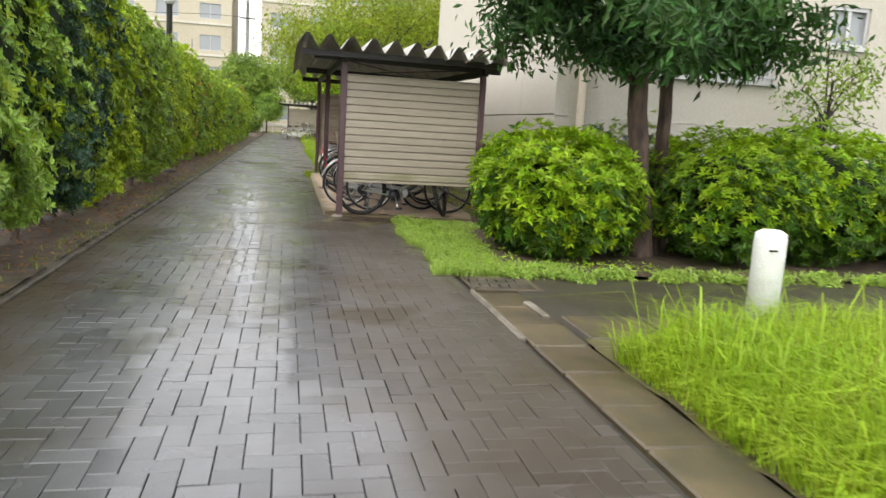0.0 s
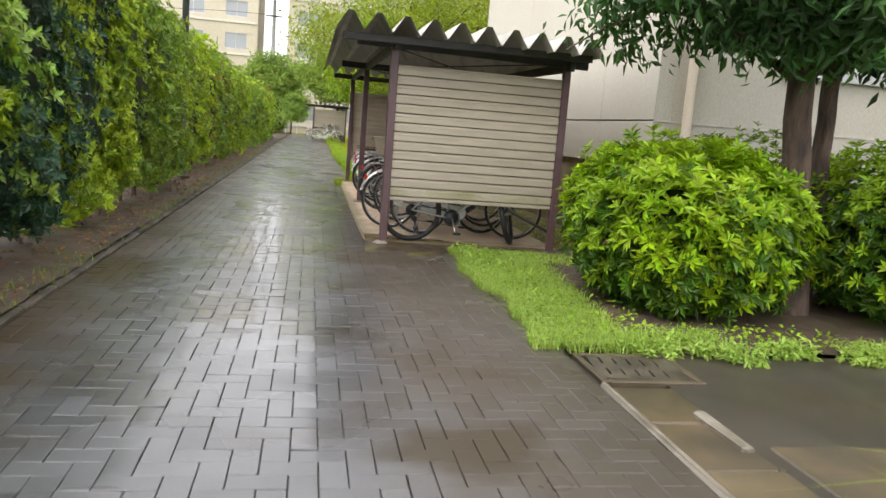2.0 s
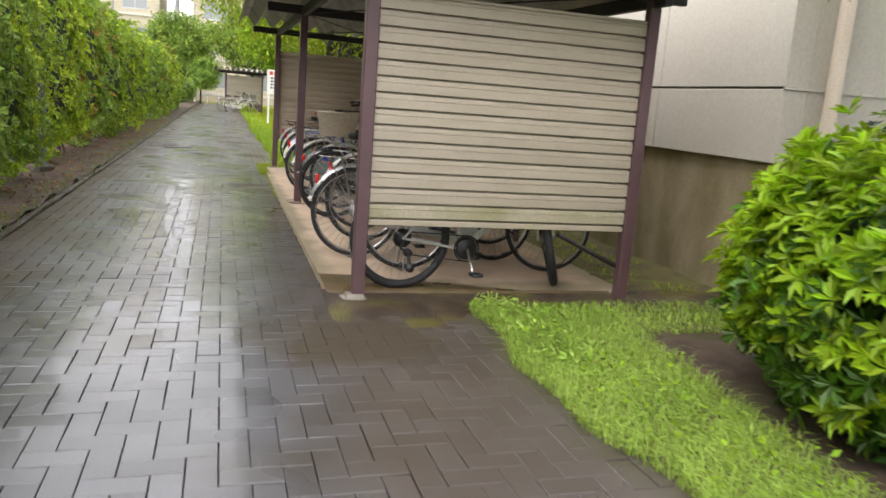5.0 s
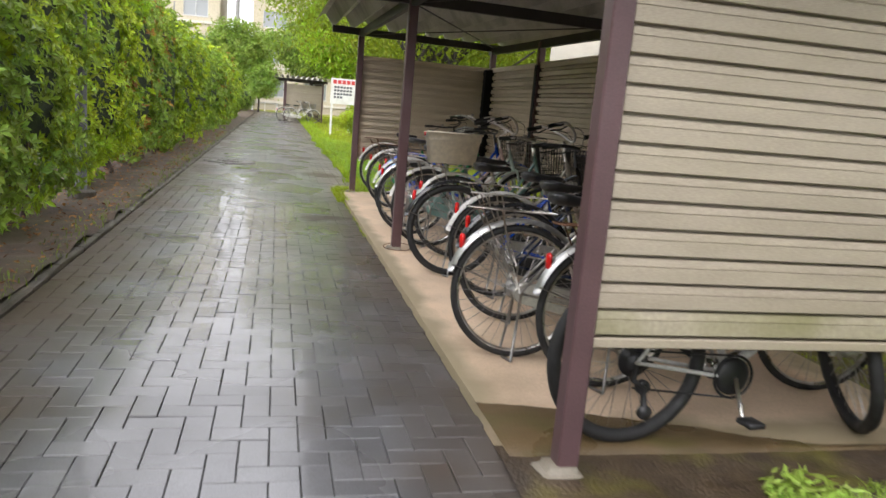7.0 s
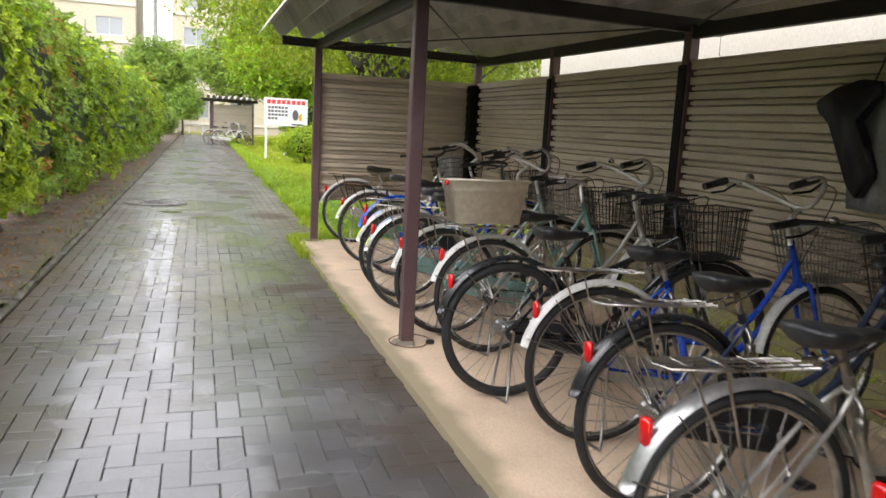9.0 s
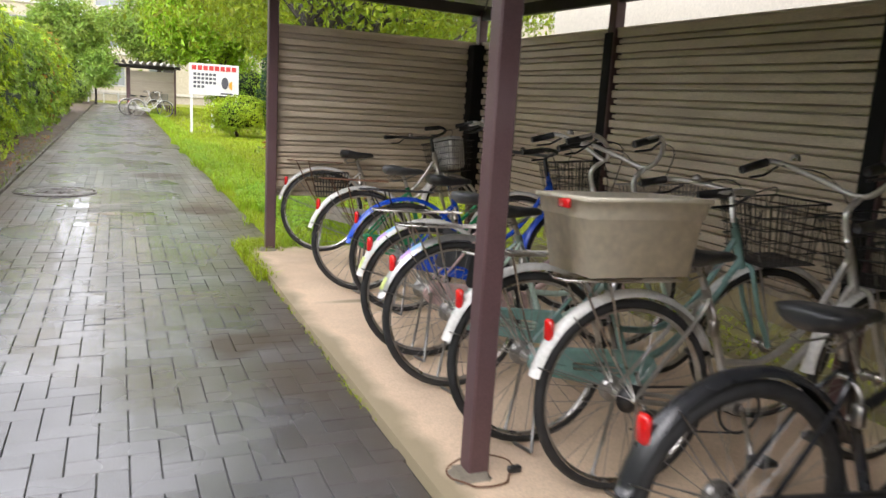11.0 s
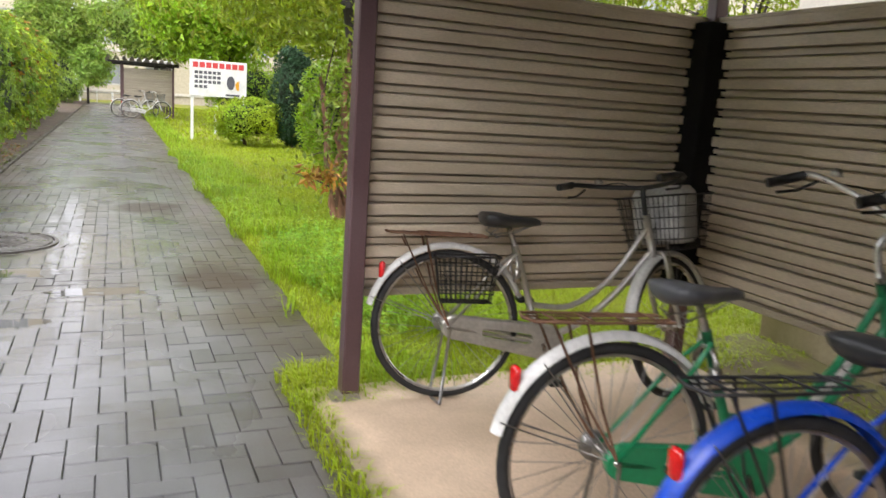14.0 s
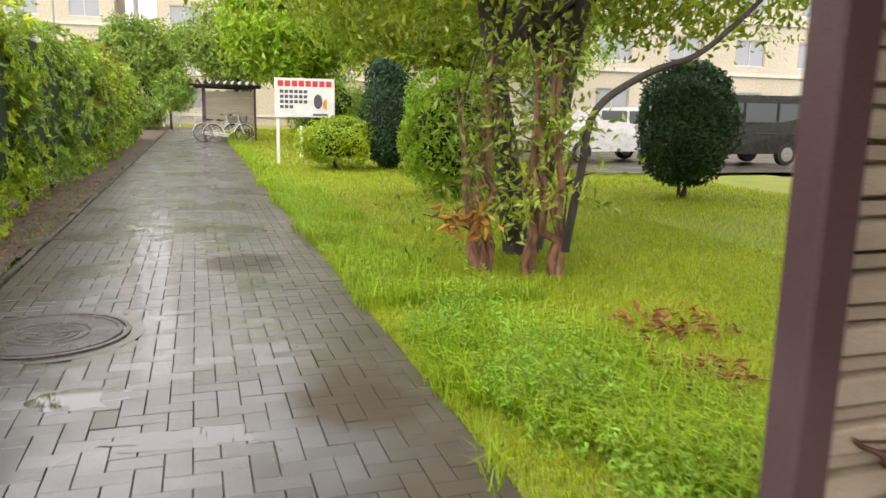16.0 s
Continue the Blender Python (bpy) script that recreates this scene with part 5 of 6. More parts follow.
hedge_shrub(6.7, 8.4, 2.85, "leaf_dark", 15, label=DARK, accent="hedge_mid", density=3200)
hedge_shrub(8.2, 10.2, 2.9, "hedge_bright", 16, label=LIGHT, accent="hedge_mid")
hedge_shrub(10.0, 12.3, 2.65, "hedge_mid", 17, label=MID, accent="hedge_bright")
hedge_shrub(12.1, 14.7, 2.6, "hedge_mid", 18, label=MID, accent="hedge_bright", x_front=-1.98)
hedge_shrub(15.3, 17.6, 2.6, "hedge_bright", 19, label=LIGHT, accent="hedge_mid", x_front=-2.0, density=1900)
hedge_shrub(17.4, 20.2, 2.55, "hedge_mid", 20, label=RED, accent="leaf_red", x_front=-2.0, size=0.085, density=1000)
hedge_shrub(20.0, 23.2, 2.55, "hedge_mid", 21, label=MID, accent="hedge_bright", x_front=-2.0, size=0.09, density=850)
hedge_shrub(23.0, 26.4, 2.5, "hedge_bright", 22, label=LIGHT, accent="hedge_mid", x_front=-2.0, size=0.095, density=750)
hedge_shrub(26.2, 30.0, 2.45, "hedge_mid", 23, label=MID, x_front=-2.0, size=0.10, density=650)
hedge_shrub(29.8, 33.6, 2.4, "hedge_mid", 24, label=MID, accent="hedge_bright", x_front=-1.98, size=0.11, density=560)
hedge_shrub(33.5, 35.6, 2.4, "hedge_mid", 25, label=RED, accent="leaf_red", x_front=-1.92, size=0.11, density=560)
hedge_shrub(35.5, 40.0, 2.35, "hedge_bright", 26, label=LIGHT, accent="hedge_mid", x_front=-1.98, size=0.12, density=420)
hedge_shrub(39.8, 45.5, 2.3, "hedge_mid", 27, label=MID, accent="hedge_bright", x_front=-2.0, size=0.13, density=320)


def rosette_bush(name, c, half, tips, leaves, length, seed, label, category, group="", low="leaf_mid", high="leaf_bright", power=2.6, bright=0.6):
    """A shrub whose twigs end in whorls of leaves."""
    r = np.random.default_rng(seed)
    b = thing(name, (c[0], c[1], 0.0), label, category, group)
    inv = np.array((c[0], c[1], 0.0))
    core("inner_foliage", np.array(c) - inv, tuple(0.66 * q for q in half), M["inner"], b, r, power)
    p, o = rounded_block(r, tips, c, half, power)
    p += o * (lumps(r, p, 0.4, 0.07) + lumps(r, p, 0.13, 0.03) + r.normal(0, 0.045, len(p)) - 0.02)[:, None]
    keep = p[:, 2] > 0.05
    p, o = p[keep], o[keep]
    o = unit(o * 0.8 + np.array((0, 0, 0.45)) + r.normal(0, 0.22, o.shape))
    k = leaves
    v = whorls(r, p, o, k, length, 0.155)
    # young holds upward-facing whorls; light from above is put into their colour
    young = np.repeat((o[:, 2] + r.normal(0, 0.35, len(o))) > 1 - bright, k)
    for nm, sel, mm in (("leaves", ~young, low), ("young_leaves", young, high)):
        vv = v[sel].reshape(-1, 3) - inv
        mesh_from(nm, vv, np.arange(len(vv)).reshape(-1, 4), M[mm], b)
    bm = bmesh.new()
    for q in range(7):
        limb(bm, (r.uniform(-0.12, 0.12), r.uniform(-0.12, 0.12), -0.02), (r.uniform(-0.5, 0.5) * half[0], r.uniform(-0.5, 0.5) * half[1], c[2]), 0.022, 0.008, r, 0.08, 4, 5)
    part("stems", bm, M["bark"], b)
    return b


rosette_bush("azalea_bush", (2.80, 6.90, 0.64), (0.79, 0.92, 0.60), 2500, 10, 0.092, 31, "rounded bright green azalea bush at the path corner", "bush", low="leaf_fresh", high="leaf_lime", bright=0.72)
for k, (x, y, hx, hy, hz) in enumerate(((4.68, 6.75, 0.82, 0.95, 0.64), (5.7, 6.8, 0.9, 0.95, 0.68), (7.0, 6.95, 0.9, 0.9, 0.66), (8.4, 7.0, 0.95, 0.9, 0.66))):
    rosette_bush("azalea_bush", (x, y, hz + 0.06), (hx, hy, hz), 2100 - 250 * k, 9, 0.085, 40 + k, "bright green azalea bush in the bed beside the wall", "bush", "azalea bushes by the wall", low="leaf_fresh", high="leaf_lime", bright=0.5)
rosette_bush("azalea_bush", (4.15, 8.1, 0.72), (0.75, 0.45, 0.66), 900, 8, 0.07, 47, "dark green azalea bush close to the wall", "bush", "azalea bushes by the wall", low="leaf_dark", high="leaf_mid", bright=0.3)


def tree(name, base, label, stems, crown, n_clusters, per, leaf_len, leaf, bark, seed, droop=0.5, ratio=0.4, cluster_r=0.28, limbs=12, group="", hollow=0.55, z_low=None):
    """A trunk or trunks that fork into limbs, and a crown of many leaf clusters with gaps."""
    r = np.random.default_rng(seed)
    t = thing(name, base, label, "tree", group)
    inv = np.array(base)
    c, half = np.array(crown[:3]), np.array(crown[3:])
    tops = []
    for (dx, dy, r0, top) in stems:
        bm = bmesh.new()
        pts = limb(bm, (dx, dy, -0.05), (top[0] - base[0], top[1] - base[1], top[2]), r0, r0 * 0.7, r, 0.012, 9, 12)
        part("trunk", bm, M[bark], t, smooth=True)
        tops.append(np.array(pts[-1]) + inv)
        tops.append(np.array(pts[-3]) + inv)
    d = unit(r.normal(0, 1, (n_clusters, 3)))
    cl = c + d * half * np.power(r.uniform(hollow ** 3, 1, (n_clusters, 1)), 1 / 3)
    cl += lumps(r, cl, 0.9, 0.25)[:, None] * d
    if z_low is not None:
        cl[:, 2] = np.maximum(cl[:, 2], z_low + r.uniform(0, 0.5, n_clusters))
    for k in range(limbs):
        bm = bmesh.new()
        a = tops[k % len(tops)]
        e = c + (cl[k] - c) * 0.9
        m = (a + e) / 2 + np.array((0, 0, 0.12 * np.linalg.norm(e - a)))
        r0 = stems[0][2] * r.uniform(0.3, 0.5)
        tube(bm, curve([a - inv, m - inv, e - inv], 5), list(np.linspace(r0, 0.008, 11)), 6)
        for q in range(3):
            u = m + (e - m) * r.uniform(0.1, 0.8)
            w = u + r.normal(0, 0.15, 3) * half / half.max() * 2
            tube(bm, [u - inv, (u + w) / 2 - inv + (0, 0, 0.04), w - inv], [r0 * 0.32, r0 * 0.22, 0.005], 5)
        part("limb", bm, M[bark], t)
    pl = np.repeat(cl, per, 0) + r.normal(0, cluster_r, (n_clusters * per, 3)) * np.array((1, 1, 0.55))
    out = unit(pl - c + np.array((0, 0, 0.8)))
    v, f = leaf_arrays(r, pl - inv, out, leaf_len, ratio, droop, 0.7)
    mesh_from("crown", v, f, M[leaf], t)
    return t


tree("evergreen_tree", (3.72, 6.63, 0.0), "evergreen tree with twin trunks and dark drooping leaves", ((0.0, 0.0, 0.125, (3.43, 6.63, 2.3)), (0.30, 0.32, 0.088, (3.97, 6.95, 2.3))),
     (3.50, 6.5, 2.95, 1.62, 1.5, 1.15), 270, 110, 0.125, "leaf_tree", "bark", 51, droop=0.9, ratio=0.34, cluster_r=0.17, limbs=16, z_low=1.80)
tree("sparse_tree", (6.9, 8.15, 0.0), "small sparse tree with dark branches against the wall", ((0, 0, 0.04, (6.9, 8.15, 1.6)),), (6.9, 8.15, 2.0, 0.75, 0.4, 0.75), 46, 22, 0.09, "leaf_mid", "dark_bark", 52, droop=0.7, cluster_r=0.14, limbs=9)
tree("broad_tree", (2.62, 22.5, 0.0), "broad yellow-green tree with dark spreading limbs over the lawn", ((0, 0, 0.13, (2.2, 22.4, 2.3)), (0.2, 0.1, 0.09, (3.2, 22.6, 2.1))),
     (3.3, 23.6, 3.7, 4.0, 3.4, 1.75), 540, 60, 0.12, "leaf_yellow", "dark_bark", 53, droop=0.5, ratio=0.42, cluster_r=0.34, limbs=24, z_low=2.15)
tree("broad_tree", (6.8, 35.5, 0.0), "leafy yellow-green tree on the lawn", ((0, 0, 0.15, (6.6, 35.4, 2.6)),), (6.2, 35.5, 4.3, 3.8, 3.4, 2.2), 440, 55, 0.21, "leaf_yellow", "dark_bark", 54, limbs=16, cluster_r=0.38, z_low=2.1)
tree("pruned_tree", (3.4, 42.5, 0.0), "mid-green tree beyond the notice board", ((0, 0, 0.13, (3.4, 42.5, 2.6)),), (3.3, 42.5, 4.4, 2.6, 2.2, 2.3), 340, 55, 0.25, "leaf_bright", "dark_bark", 55, limbs=12, cluster_r=0.36, z_low=1.9)
tree("pine_tree", (1.7, 55.5, 0.0), "dark green conifer near the second shed", ((0, 0, 0.14, (1.7, 55.5, 4.0)),), (1.6, 55.5, 4.3, 2.3, 1.8, 1.8), 260, 55, 0.25, "leaf_mid", "dark_bark", 56, limbs=10, cluster_r=0.34, z_low=2.4)
tree("round_tree", (-3.2, 61.0, 0.0), "rounded mid-green tree at the end of the path", ((0, 0, 0.14, (-3.2, 61.0, 2.6)),), (-3.1, 61.0, 4.05, 2.1, 1.8, 1.6), 280, 70, 0.24, "leaf_mid", "dark_bark", 57, limbs=10, cluster_r=0.30, hollow=0.3)
# the paler leaf puts the haze of distance into this crown's colour
tree("small_tree", (-1.55, 59.5, 0.0), "small tree at the path's end, haze put into its grey-green leaves", ((0, 0, 0.07, (-1.55, 59.5, 1.3)),), (-1.35, 59.5, 2.1, 0.95, 0.9, 1.1), 130, 60, 0.20, "leaf_grey", "dark_bark", 58, limbs=8, cluster_r=0.22, hollow=0.2)
tree("broad_tree", (14.0, 46.0, 0.0), "leafy tree in front of the far building", ((0, 0, 0.16, (14, 46, 3.0)),), (14, 46, 5.0, 3.4, 3.0, 2.4), 150, 40, 0.2, "leaf_bright", "dark_bark", 59, limbs=10, cluster_r=0.4)
tree("broad_tree", (11.0, 25.5, 0.0), "leafy tree at the edge of the lawn", ((0, 0, 0.13, (10.8, 25.4, 2.6)),), (10.4, 25.5, 4.2, 3.0, 2.6, 1.7), 180, 40, 0.13, "leaf_yellow", "dark_bark", 60, limbs=12, cluster_r=0.36, z_low=2.3)


def many_stemmed_shrub():
    r = np.random.default_rng(61)
    s = thing("many_stemmed_shrub", (2.24, 21.35, 0.0), "old shrub with many peeling reddish stems and sparse leaves", "shrub")
    ends = []
    for k in range(10):
        cx, cy = ((-0.20, 0.55), (0.10, 0.30), (0.30, 0.10))[k % 3]
        b0 = (cx + r.uniform(-0.07, 0.07), cy + r.uniform(-0.1, 0.1), -0.03)
        e = (b0[0] * 1.2 + r.uniform(-0.32, 0.28), b0[1] + r.uniform(-0.25, 0.25), r.uniform(1.25, 2.0))
        bm = bmesh.new()
        pts = limb(bm, b0, e, r.uniform(0.03, 0.07), 0.02, r, 0.05, 9, 8)
        part("stem", bm, M["red_bark"], s, smooth=True)
        ends += [np.array(pts[-1]), np.array(pts[-2]), np.array(pts[-4])]
        for q in range(4):
            u = np.array(pts[r.integers(2, 9)])
            w = u + r.normal(0, 0.2, 3) * (1.3, 1, 1) + (0, 0, 0.16)
            part("twig", tube(bmesh.new(), [u, (u + w) / 2 + (0, 0, 0.03), w], [0.012, 0.008, 0.003], 5), M["bark"], s)
            ends.append(w)
    e = np.array(ends)
    p = np.repeat(e, 22, 0) + r.normal(0, 0.12, (len(e) * 22, 3))
    low = np.repeat(np.array([(-0.55, -0.25, 0.95), (-0.4, -0.3, 0.6), (-0.62, -0.1, 1.3), (0.1, -0.3, 1.25), (-0.2, -0.3, 0.75)]), 60, 0)
    p = np.concatenate((p, low + r.normal(0, 0.13, low.shape)))
    v, f = leaf_arrays(r, p, unit(r.normal(0, 1, p.shape) + (0, 0, 0.8)), 0.085, 0.42, 0.4, 0.7)
    mesh_from("leaves", v, f, M["leaf_olive"], s)
    p = np.repeat(np.array([(-0.62, -0.2, 0.60), (-0.74, -0.15, 0.55), (-0.55, -0.25, 0.54)]), 30, 0) + r.normal(0, 0.05, (90, 3))
    v, f = leaf_arrays(r, p, unit(r.normal(0, 1, p.shape)), 0.11, 0.35, 0.6, 0.8)
    mesh_from("dead_leaves", v, f, M["leaf_red"], s)
    tube_bm = tube(bmesh.new(), curve([(0.26, -0.05, 0.25), (0.34, -0.1, 0.9), (0.44, -0.1, 1.36), (0.95, 0.0, 1.66), (1.42, 0.05, 1.82), (1.85, 0.1, 2.12), (2.5, 0.3, 2.6)], 5), list(np.linspace(0.036, 0.02, 31)), 7)
    part("long_limb", tube_bm, M["dark_bark"], s)


many_stemmed_shrub()


def clipped_shrub(name, c, half, leaf, n, size, seed, label, power=2.4, group="", trunk=True):
    r = np.random.default_rng(seed)
    s = thing(name, (c[0], c[1], 0), label, "shrub", group)
    inv = np.array((c[0], c[1], 0.0))
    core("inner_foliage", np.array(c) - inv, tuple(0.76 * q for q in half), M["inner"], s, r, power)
    p, o = rounded_block(r, int(n * 2.2), c, half, power)
    p += o * (lumps(r, p, 0.4, 0.07 if leaf == "leaf_cypress" else 0.13) + lumps(r, p, 0.15, 0.04) - np.abs(r.normal(0, 0.05, len(p))))[:, None]
    v, f = leaf_arrays(r, p - inv, o, size, 0.42, 0.1, 0.7)
    mesh_from("leaves", v, f, M[leaf], s)
    bm = bmesh.new()
    for k in range(3):
        limb(bm, (r.uniform(-0.08, 0.08), r.uniform(-0.08, 0.08), -0.03), (r.uniform(-0.15, 0.15), r.uniform(-0.15, 0.15), c[2] - half[2] * 0.4), 0.035, 0.02, r, 0.05, 4, 6)
    part("stems", bm, M["bark"], s)


clipped_shrub("clipped_cypress", (7.2, 26.4, 1.22), (0.72, 0.72, 0.92), "leaf_cypress", 7000, 0.075, 71, "dark green clipped rounded shrub on a short stem")
clipped_shrub("clipped_cypress", (3.75, 32.3, 1.22), (0.52, 0.5, 1.12), "leaf_cypress", 3600, 0.09, 72, "tall dark green clipped shrub behind the notice board")
clipped_shrub("clipped_shrub", (4.75, 31.2, 0.95), (0.9, 0.7, 0.85), "leaf_mid", 3600, 0.09, 73, "loose mid-green shrub on the lawn")
clipped_shrub("clipped_shrub", (3.55, 27.2, 1.0), (0.75, 0.7, 0.85), "leaf_bright", 3400, 0.09, 74, "loose light green shrub on the lawn")
clipped_shrub("yellow_shrub", (2.62, 32.3, 0.62), (0.72, 0.6, 0.46), "hedge_bright", 2600, 0.085, 75, "low rounded yellow-green shrub beside the notice board")
clipped_shrub("clipped_shrub", (-2.6, 57.5, 0.8), (0.8, 1.4, 0.7), "leaf_mid", 1500, 0.12, 76, "low green shrub at the end of the hedge")

clipped_shrub("clipped_shrub", (-4.2, 69.0, 1.7), (2.2, 1.0, 1.8), "leaf_mid", 2600, 0.16, 80, "broad green shrub between the far blocks")
for k, (x, y, hx, hz) in enumerate(((4.9, 47.5, 1.5, 1.3), (7.4, 46.0, 1.7, 1.25), (5.9, 41.0, 1.2, 1.0))):
    clipped_shrub("clipped_shrub", (x, y, hz * 0.95), (hx, 1.0, hz), ("leaf_bright", "leaf_mid", "leaf_mid")[k], 2600, 0.13, 77 + k, "broad loose green shrub at the back of the lawn")


def blades(r, pts, height, width, lean, rows=3):
    """Grass blades: bent, tapering strips."""
    n = len(pts)
    a = r.uniform(0, 2 * math.pi, n)
    d = np.stack((np.cos(a), np.sin(a), np.zeros(n)), 1)
    s = np.stack((-np.sin(a), np.cos(a), np.zeros(n)), 1)
    h = (height * r.uniform(0.45, 1.15, n))[:, None]
    le = (lean * r.uniform(0.3, 1.3, n))[:, None] * h
    w = (width * r.uniform(0.7, 1.2, n))[:, None]
    up = np.array((0, 0, 1.0))
    m = pts + d * le * 0.3 + up * h * 0.6
    t = pts + d * le + up * h * (1 - 0.35 * lean)
    v = np.stack((pts - s * w, pts + s * w, m - s * w * 0.75, m + s * w * 0.75, t), 1).reshape(-1, 3)
    o = (np.arange(n) * 5)[:, None]
    f = np.concatenate((o + (0, 1, 2), o + (1, 3, 2), o + (2, 3, 4)))
    return v, f


def scatter(r, n, x0, x1, y0, y1, z=0.0, patch=0.0):
    p = np.stack((r.uniform(x0, x1, n), r.uniform(y0, y1, n), np.full(n, z)), 1)
    if patch:
        p = p[np.array([noise.noise(Vector((q[0] * patch, q[1] * patch, 1.3))) for q in p]) > -0.18]
    return p


def grass_stuff(name, arrays, material, label):
    v, f = joined(arrays)
    ob = mesh_from(name, v, f, M[material], None, "stuff")
    return tagged(ob, label, "grass")


r = np.random.default_rng(81)
near_edge = scatter(r, 13000, 0.78, 1.6, 17.0, 30, -0.01, 1.1)
near_edge[:, 0] += 0.06 * np.sin(near_edge[:, 1] * 2.3) + 0.04 * np.sin(near_edge[:, 1] * 5.1)
grass_stuff("lawn_grass", [blades(r, scatter(r, 130000, 0.80, 5.2, 16.9, 24.5, -0.01), 0.070, 0.0028, 0.9), blades(r, scatter(r, 60000, 0.82, 9.5, 24.5, 34), 0.075, 0.0055, 0.9),
                           blades(r, scatter(r, 16000, 0.82, 10, 34, 61), 0.10, 0.02, 0.7), blades(r, scatter(r, 14000, 5.2, 9.5, 18, 24.5), 0.07, 0.005, 0.9)], "grass", "lush short green lawn grass beside the path")
grass_stuff("verge_weeds", [blades(r, near_edge, 0.20, 0.0045, 1.0), blades(r, scatter(r, 2600, 0.8, 1.3, 30, 48, 0.0, 0.8), 0.2, 0.012, 0.9),
                            blades(r, scatter(r, 7000, 0.92, 2.1, 17.4, 21.0, 0.0, 1.1), 0.24, 0.0045, 1.1)], "tall_grass", "taller bright weeds along the paved edge")


def leafy_weeds(name, clumps, leaf, material, label):
    """Clumps of upright weeds with small leaves up their stalks: (x, y, radius, height, stalks)."""
    parts = []
    for x, y, rad, high, n in clumps:
        a, q = r.uniform(0, 6.28, n), rad * np.sqrt(r.uniform(0, 1, n))
        foot = np.stack((x + q * np.cos(a), y + q * np.sin(a), np.zeros(n)), 1)
        tall = high * r.uniform(0.5, 1.1, n) * (1 - 0.5 * (q / rad) ** 2)
        k = 9
        t = np.tile(np.linspace(0.15, 1, k), n)[:, None]
        lean = np.repeat(np.stack((np.cos(a), np.sin(a), np.zeros(n)), 1) * 0.25, k, 0)
        h = np.repeat(tall, k)[:, None]
        parts.append(np.repeat(foot, k, 0) + lean * h * t ** 2 + np.array((0, 0, 1.0)) * h * t)
    p = np.concatenate(parts)
    v, f = leaf_arrays(r, p, unit(r.normal(0, 0.5, p.shape) + (0, 0, 1.0)), leaf, 0.34, 0.1, 0.6)
    return tagged(mesh_from(name, v, f, M[material], None, "stuff"), label, "weeds")


leafy_weeds("edge_weeds", [(1.10 + 0.40 * ((k * 7) % 5) / 4, 17.9 + 0.23 * k, 0.20 + 0.06 * math.sin(k), 0.24 + 0.08 * math.sin(k * 1.7), 46) for k in range(13)]
            + [(0.98 + 0.07 * math.sin(k * 1.9), 21.4 + 0.55 * k, 0.16, 0.15, 20) for k in range(14)]
            + [(1.22, 18.95, 0.24, 0.40, 70), (1.40, 19.5, 0.20, 0.36, 50), (1.05, 20.1, 0.18, 0.30, 40)], 0.040, "weed", "clumps of soft leafy weeds along the paved edge")
leafy_weeds("bed_weeds", [(2.02 + 0.26 * k + 0.06 * math.sin(3 * k), 5.50 + 0.08 * math.sin(k * 2.2), 0.13 + 0.04 * math.sin(k * 1.3), 0.10, 34) for k in range(18)]
            + [(1.50 + 0.10 * (k % 3), 8.86 - 0.16 * k, 0.13, 0.10, 34) for k in range(8)], 0.055, "clover", "low leafy weeds along the planting bed")
grass_stuff("tall_corner_grass", [blades(r, scatter(r, 9500, 2.10, 4.9, 0.2, 3.2), 0.50, 0.0042, 1.0), blades(r, scatter(r, 4200, 1.86, 2.3, 0.2, 3.2), 0.30, 0.0042, 1.1), blades(r, scatter(r, 900, 2.3, 4.6, 3.1, 3.6), 0.40, 0.005, 1.2), blades(r, scatter(r, 420, 2.0, 4.6, 1.2, 3.4), 0.70, 0.0055, 1.35)], "tall_grass", "tall bright green grass at the path corner")
bed = scatter(r, 22000, 1.33, 2.35, 5.5, 8.8)
bed[:, 0] += 0.05 * np.sin(bed[:, 1] * 3.1) + 0.03 * np.sin(bed[:, 1] * 7.7)
bed = bed[(bed[:, 0] < 1.78 + 0.10 * (bed[:, 1] - 5.5) + 0.2 * r.uniform(0, 1, len(bed)))]
grass_stuff("bed_grass", [blades(r, bed, 0.105, 0.003, 1.1), blades(r, scatter(r, 1500, 1.45, 2.6, 5.45, 5.9, 0.0, 2.0), 0.12, 0.004, 1.1), blades(r, scatter(r, 2600, 1.8, 3.3, 8.3, 8.95), 0.07, 0.005, 0.9),
                          blades(r, scatter(r, 1300, 2.6, 8.5, 5.48, 5.8, 0.0, 1.5), 0.11, 0.005, 1.1)], "clover", "soft pale green grass in the planting bed")
grass_stuff("shed_weeds", [blades(r, scatter(r, 2200, 2.62, 3.3, 9.2, 17.2, 0.0, 2.5), 0.06, 0.005, 0.9), blades(r, scatter(r, 600, 0.44, 0.57, 16.0, 17.3), 0.09, 0.004, 1.0), blades(r, scatter(r, 700, 0.50, 0.80, 16.9, 17.4), 0.10, 0.004, 1.0),
                           blades(r, scatter(r, 160, 0.50, 0.54, 13.6, 16.0), 0.03, 0.003, 1.0), blades(r, scatter(r, 400, 0.62, 2.4, 17.0, 17.2), 0.10, 0.004, 1.0)], "grass", "small weeds along the shed slab")
grass_stuff("kerb_weeds", [blades(r, scatter(r, 1600, -1.95, -1.66, 3.5, 30, 0.04, 3.0), 0.07, 0.004, 1.0)], "leaf_olive", "sparse weeds along the hedge kerb")


def litter():
    q = scatter(r, 2600, -2.7, -1.72, 2, 30, 0.075)
    v, f = leaf_arrays(r, q, np.tile((0, 0, 1.0), (len(q), 1)), 0.05, 0.5, 0.0, 0.25)
